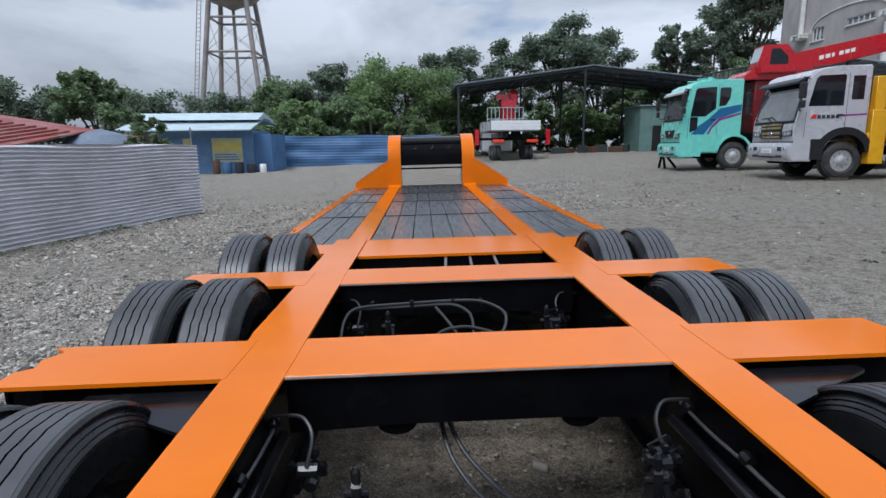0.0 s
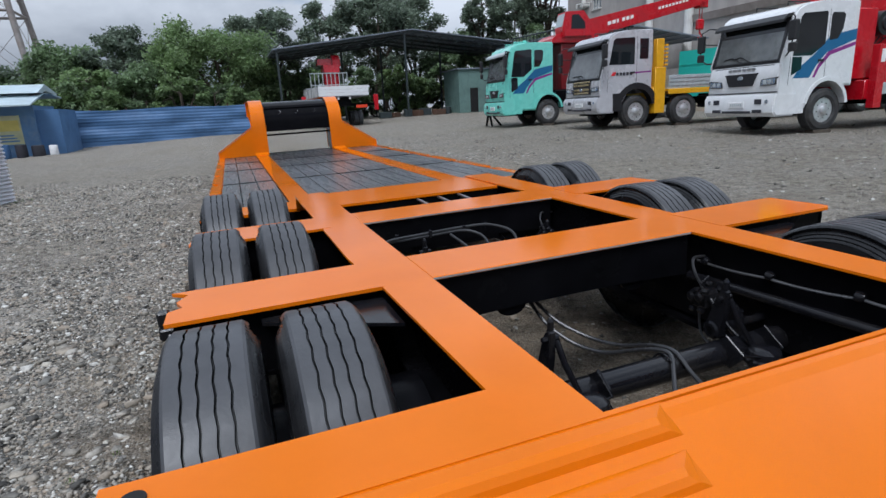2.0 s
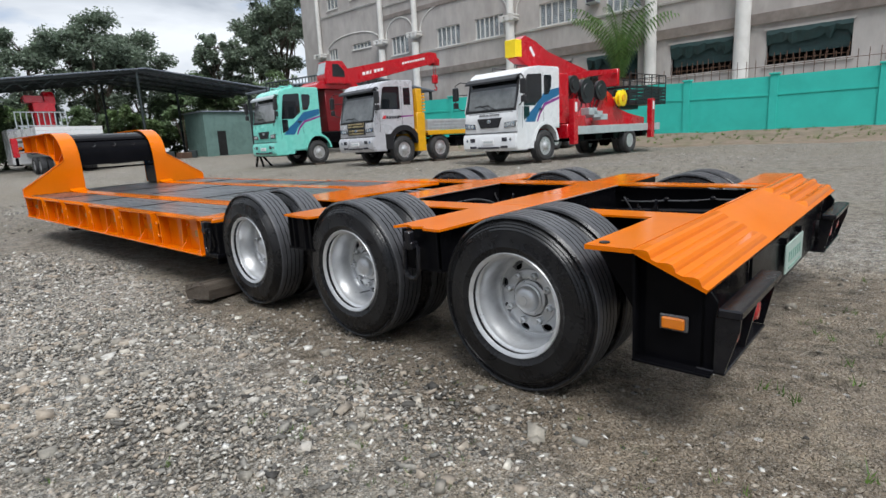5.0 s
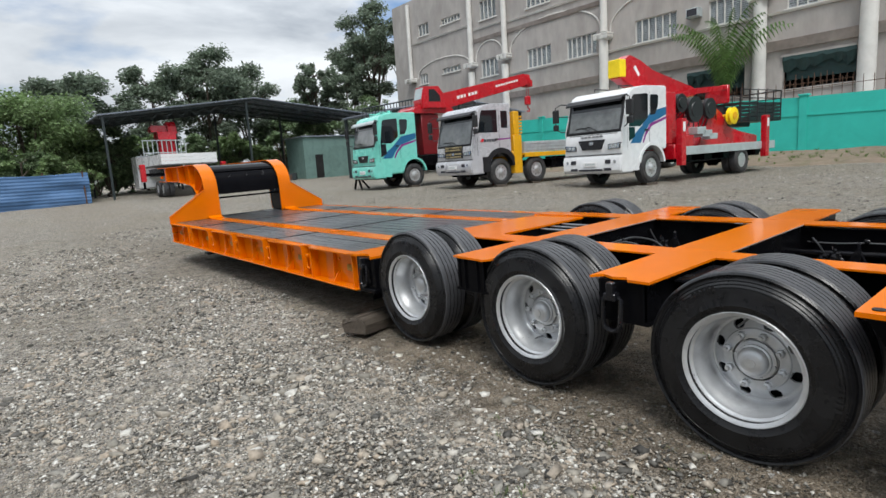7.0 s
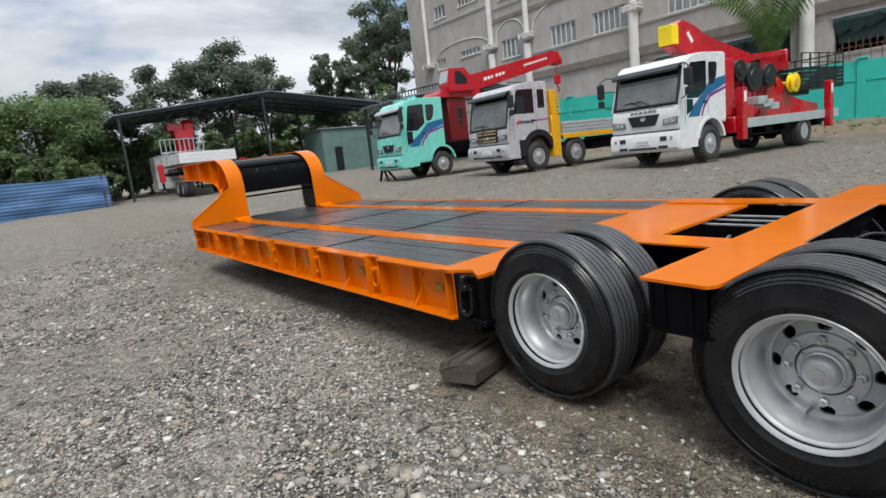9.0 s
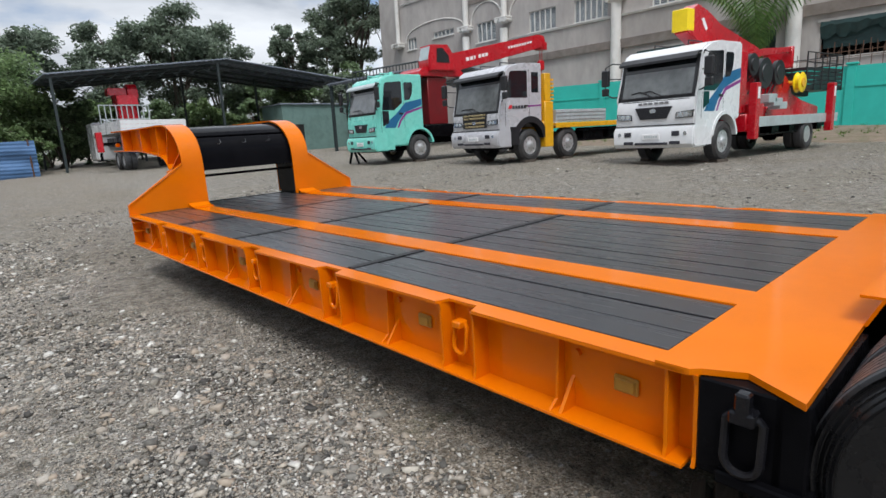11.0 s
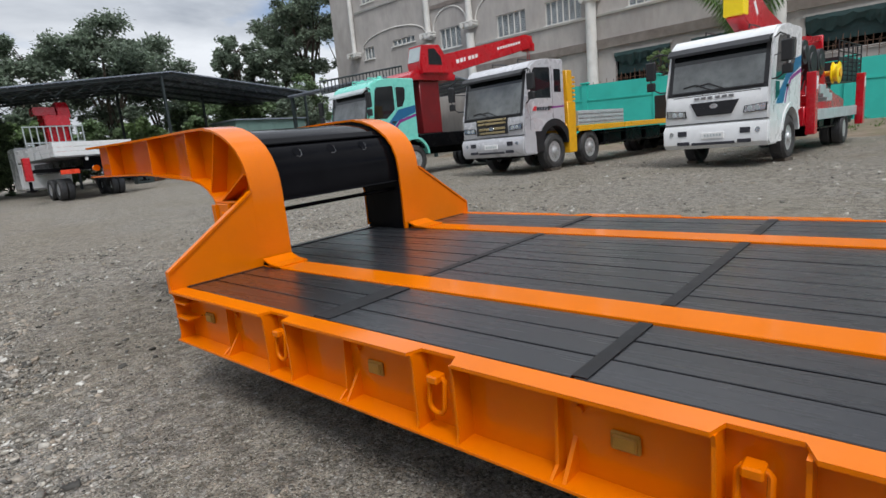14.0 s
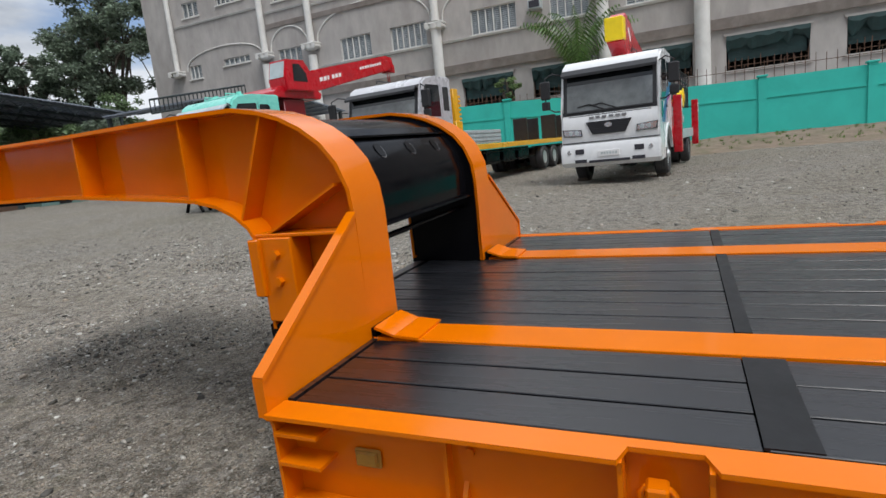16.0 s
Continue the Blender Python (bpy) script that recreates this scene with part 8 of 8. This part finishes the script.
tree("tree", -25.5, 53, 7.2, 4.2, 14, LEAF_DARK, GR, 14250, 0.16, 0.1)
tree("tree", -10.6, 47, 5.6, 2.6, 15, LEAF_LIGHT, GR, 12000, 0.14, 0.15)
tree("tree", 3.6, 51, 5.6, 2.6, 16, LEAF_MID, GR, 11250, 0.14, 0.1)
tree("tree", -15.4, 27.0, 5.3, 1.75, 21, LEAF_MID, "bushy green tree behind the corrugated fence", 13500, 0.11, 0.32, 44)
tree("tree", -25.6, 36.0, 6.0, 3.0, 22, LEAF_DARK, "dark tree behind the red roofed shack", 11250, 0.16)
tree("bush", -12.6, 26.4, 2.7, 0.8, 23, LEAF_MID, "green bush standing over the fence", 2600, 0.085, 0.35, 20, trunk=False)
tree("bush", -8.8, 18.0, 2.95, 0.62, 26, LEAF_MID, "leafy green shrub standing over the fence", 2600, 0.08, 0.3, 22, trunk=False)
tree("bush", -9.3, 15.2, 1.8, 0.45, 24, LEAF_LIGHT, "small green shrub behind the fence", 700, 0.07, 0.5, 12, trunk=False)
tree("bush", -11.5, 13.0, 1.95, 0.9, 25, LEAF_LIGHT, "small green shrub behind the fence", 1200, 0.08, 0.45, 16, trunk=False)
for i in range(7):
    tree("bush", -13.5 + 2.3 * i, 44.6 + 0.8 * (i % 2), 3.9 + 0.6 * math.sin(i * 1.9), 1.8, 60 + i, LEAF_MID if i % 2 else LEAF_LIGHT, "green undergrowth standing behind the blue wall", 5200, 0.12, 0.05, 26, trunk=False)
tree("tree", 22.8, 53, 7.2, 2.8, 50, LEAF_MID, DK, 9000, 0.15, 0.08)
tree("tree", 27.0, 51, 6.8, 2.6, 51, LEAF_DARK, DK, 9000, 0.15, 0.08)
tree("tree", 30.0, 53.5, 8.2, 2.6, 52, LEAF_MID, DK, 9000, 0.15, 0.1)
for i in range(9):
    tree("bush", 3.5 + 2.7 * i, 56.5, 3.2, 2.1, 80 + i, LEAF_MID, "low dark undergrowth behind the open shed", 3000, 0.19, 0.0, 20, trunk=False)
for i in range(8):
    tree("bush", 4.5 + 2.6 * i, 54.6 + 0.9 * (i % 2), 4.6 + 0.7 * math.sin(i * 2.3), 2.0, 30 + i, LEAF_LIGHT if i % 3 else LEAF_MID, "pale green undergrowth behind the open shed", 4200, 0.17, 0.08, 26, trunk=False)
tree("bush", 30.1, 19.4, 5.4, 0.8, 40, LEAF_LIGHT, "thin green shrub behind the turquoise wall", 1100, 0.10, 0.66, 14, trunk=False)


def palm(x, y, z0, height, seed):
    rng = np.random.default_rng(seed)
    T = thing("palm", Matrix.Translation((x, y, z0)), "green coconut palm behind the turquoise wall", "palm")
    bm = B()
    tube(bm, [(0, 0, 0), (0.05, 0.05, height * 0.5), (0, 0.1, height)], 0.16, 10)
    part("trunk", bm, BARK, T, "", True)
    for k in range(22):
        t = 2 * math.pi * k / 22 + rng.uniform(-0.2, 0.2)
        up = rng.uniform(1.22, 1.56)
        Ln = rng.uniform(4.6, 6.0)
        V, F = [], []
        n = 26
        prev = None
        spine = []
        for i in range(n + 1):
            f = i / n
            ang = up - f ** 2.5 * rng.uniform(1.15, 1.3) * 1.2
            if prev is None:
                p = Vector((0, 0.1, height))
            else:
                p = prev + Vector((math.cos(t) * math.cos(ang), math.sin(t) * math.cos(ang), math.sin(ang))) * Ln / n
            spine.append(p)
            prev = p
        for i in range(2, n):
            p, d = spine[i], (spine[i] - spine[i - 1]).normalized()
            side = d.cross(Vector((0, 0, 1)))
            side = side.normalized() if side.length > 0.05 else Vector((-math.sin(t), math.cos(t), 0))
            ll = 1.10 * math.sin(math.pi * (0.12 + 0.86 * i / n)) + 0.08
            for s in (-1, 1):
                tip = p + side * s * ll * 0.5 + d * ll * 0.35 + Vector((0, 0, -ll * 0.70))
                b = len(V)
                V += [tuple(p), tuple(p + d * 0.10), tuple(tip)]
                F.append((b, b + 1, b + 2))
        for i in range(n):
            b = len(V)
            w = Vector((-math.sin(t), math.cos(t), 0)) * 0.02
            V += [tuple(spine[i] - w), tuple(spine[i] + w), tuple(spine[i + 1] + w), tuple(spine[i + 1] - w)]
            F.append((b, b + 1, b + 2, b + 3))
        soup("frond", V, F, PALM, T)


palm(29.9, 15.0, 0.6, 3.6, 5)

# ---- stones and gravel ----
OCT = np.array([(1, 0, 0), (0, 1, 0), (-1, 0, 0), (0, -1, 0), (0, 0, 1), (0, 0, -1)], dtype=float)
OCT_F = np.array([(0, 1, 4), (1, 2, 4), (2, 3, 4), (3, 0, 4), (1, 0, 5), (2, 1, 5), (3, 2, 5), (0, 3, 5)])


BOXY = np.array([(-1, -1, -1), (1, -1, -1), (1, 1, -1), (-1, 1, -1), (-1, -1, 1), (1, -1, 1), (1, 1, 1), (-1, 1, 1)], dtype=float) * 0.72
BOXY_F = np.array([(0, 2, 1), (0, 3, 2), (4, 5, 6), (4, 6, 7), (0, 1, 5), (0, 5, 4), (1, 2, 6), (1, 6, 5), (2, 3, 7), (2, 7, 6), (3, 0, 4), (3, 4, 7)])


def scatter(name, zones, seed, smin, smax, mat, label, power=2.0, solid=(OCT, OCT_F)):
    """Loose angular stones strewn over stretches of the yard: (x0, x1, y0, y1, count)."""
    rng = np.random.default_rng(seed)
    X = np.concatenate([rng.uniform(a, b, n) for a, b, c, d, n in zones])
    Y = np.concatenate([rng.uniform(c, d, n) for a, b, c, d, n in zones])
    # fewer on the trodden bare patches and on the earth along the wheels
    bare = np.array([noise.noise((x * 0.45, y * 0.45, 11)) for x, y in zip(X, Y)])
    keep = rng.uniform(0, 1, len(X)) < np.clip(1.0 - 2.8 * np.clip(bare, 0, 1), 0.15, 1) * np.where((np.abs(X + 0.1) < 1.75) & (Y < 4.6), 0.3, 1.0)
    X, Y = X[keep], Y[keep]
    n = len(X)
    Z = np.array([gz(x, y) + 0.028 * noise.noise((x * 0.5, y * 0.5, 0)) + 0.014 * noise.noise((x * 1.6, y * 1.6, 3)) for x, y in zip(X, Y)])
    s = smin + (smax - smin) * rng.random(n) ** power
    sc = s[:, None] * np.stack([rng.uniform(0.8, 1.4, n), rng.uniform(0.6, 1.1, n), rng.uniform(0.35, 0.7, n)], 1)
    form, sides = solid
    k = len(form)
    V = form[None] * rng.uniform(0.6, 1.25, (n, k, 1)) + rng.uniform(-0.3, 0.3, (n, k, 3))
    V = V * sc[:, None, :]
    t, u = rng.uniform(0, 6.283, n), rng.uniform(-0.6, 0.6, n)
    x, y, z = V[..., 0], V[..., 1], V[..., 2]
    y, z = y * np.cos(u)[:, None] - z * np.sin(u)[:, None], y * np.sin(u)[:, None] + z * np.cos(u)[:, None]
    x, y = x * np.cos(t)[:, None] - y * np.sin(t)[:, None], x * np.sin(t)[:, None] + y * np.cos(t)[:, None]
    V = np.stack([x + X[:, None], y + Y[:, None], z + (Z + sc[:, 2] * 0.2)[:, None]], 2).reshape(-1, 3)
    F = (sides[None] + k * np.arange(n)[:, None, None]).reshape(-1)
    me = bpy.data.meshes.new(name)
    me.vertices.add(len(V))
    me.vertices.foreach_set("co", V.astype(np.float32).ravel())
    me.loops.add(len(F))
    me.loops.foreach_set("vertex_index", F.astype(np.int32))
    me.polygons.add(len(F) // 3)
    me.polygons.foreach_set("loop_start", np.arange(0, len(F), 3, dtype=np.int32))
    me.update(calc_edges=True)
    me.materials.append(mat)
    tagged(new(name, me), label, "gravel", kind="stuff")


scatter("gravel", [(-4.6, -1.35, -1.0, 5.0, 38000), (-5.6, -1.35, 5.0, 10.0, 46000), (-6.0, -2.0, 10.0, 15.5, 36000), (-2.0, 4.0, 11.2, 17.0, 34000), (-4.0, -1.6, 1.0, 6.5, 32000), (-1.35, 4.5, -1.0, 4.5, 9000), (-9, -5.2, 2, 18, 12000), (-4, 11, 13.5, 24, 14000)],
        3, 0.006, 0.0185, STONE, "loose grey crushed gravel on the yard", 1.6)
scatter("coarse_gravel", [(-5.6, -1.6, -1.0, 5.0, 3600), (-6.2, -1.6, 5.0, 10.0, 4200), (-7.0, -1.8, 10.0, 16.0, 4600), (-1.8, 6.0, 11.8, 20.0, 4200), (-9, -5.6, 3, 18, 2500), (4, 20, 3, 24, 5000)], 12, 0.012, 0.034, STONE, "coarse chips among the crushed gravel", 1.8, (BOXY, BOXY_F))
scatter("rocks", [(-3.4, -1.7, -1.4, 1.2, 190), (-5.0, -3.4, -1.0, 3.0, 110), (-1.6, 1.8, -2.0, 0.2, 25)], 8, 0.026, 0.075, STONE_PALE, "larger loose rocks lying on the bare earth", 2.4, (BOXY, BOXY_F))
scatter("pebbles", [(-4.8, -1.6, -1.5, 2.0, 700), (-4.6, -1.5, 0.0, 5.0, 500), (-6.0, -1.5, 5.0, 15.0, 520), (-1.0, 3.5, -1.0, 4.5, 200), (-6.8, -5.2, 8.0, 15.0, 260), (4, 24, 2, 24, 700)], 4, 0.016, 0.048, STONE_PALE,
        "scattered pale stones lying on the gravel", 2.6, (BOXY, BOXY_F))


def grass(seed):
    """Sparse tufts of short grass at the foot of the walls and on the bare earth."""
    rng = np.random.default_rng(seed)
    out = []
    spots = [(rng.uniform(-4.8, -1.5), rng.uniform(-1.5, 2.6), 0.03) for _ in range(420)]
    spots += [(rng.uniform(-1.4, 1.6), rng.uniform(-1.8, 0.6), 0.045) for _ in range(50)]
    spots += [(rng.uniform(24.0, 27.9), rng.uniform(-6, 24), 0.14) for _ in range(260)]
    spots += [(float(np.interp(y, [1.0, 9.1, 11.4, 14.25], [-8.6, -7.02, -6.62, -5.62])) + rng.uniform(0.0, 0.35), y, 0.07) for y in rng.uniform(4, 14, 70)]
    for x, y, h in spots:
        z = gz(x, y) + (0.0 if x < 20 else float(np.interp(x - 28.0, [-5.5, -3.6, -2.0, -0.8, 0.05], [-0.06, 0.09, 0.27, 0.40, 0.48])))
        for _ in range(9):
            a, r = rng.uniform(0, 6.283), rng.uniform(0, h * 0.9)
            p = np.array([x + r * math.cos(a), y + r * math.sin(a), z - 0.01])
            lean = rng.normal(size=3) * 0.45 * h
            lean[2] = h * rng.uniform(0.6, 1.3)
            w = np.array([math.sin(a), -math.cos(a), 0]) * h * 0.09
            out += [p - w, p + w, p + lean]
    ob = fast("grass", np.array(out), 3, GRASS)
    tagged(ob, "sparse tufts of short green grass on the bare earth", "grass", kind="stuff")


grass(9)
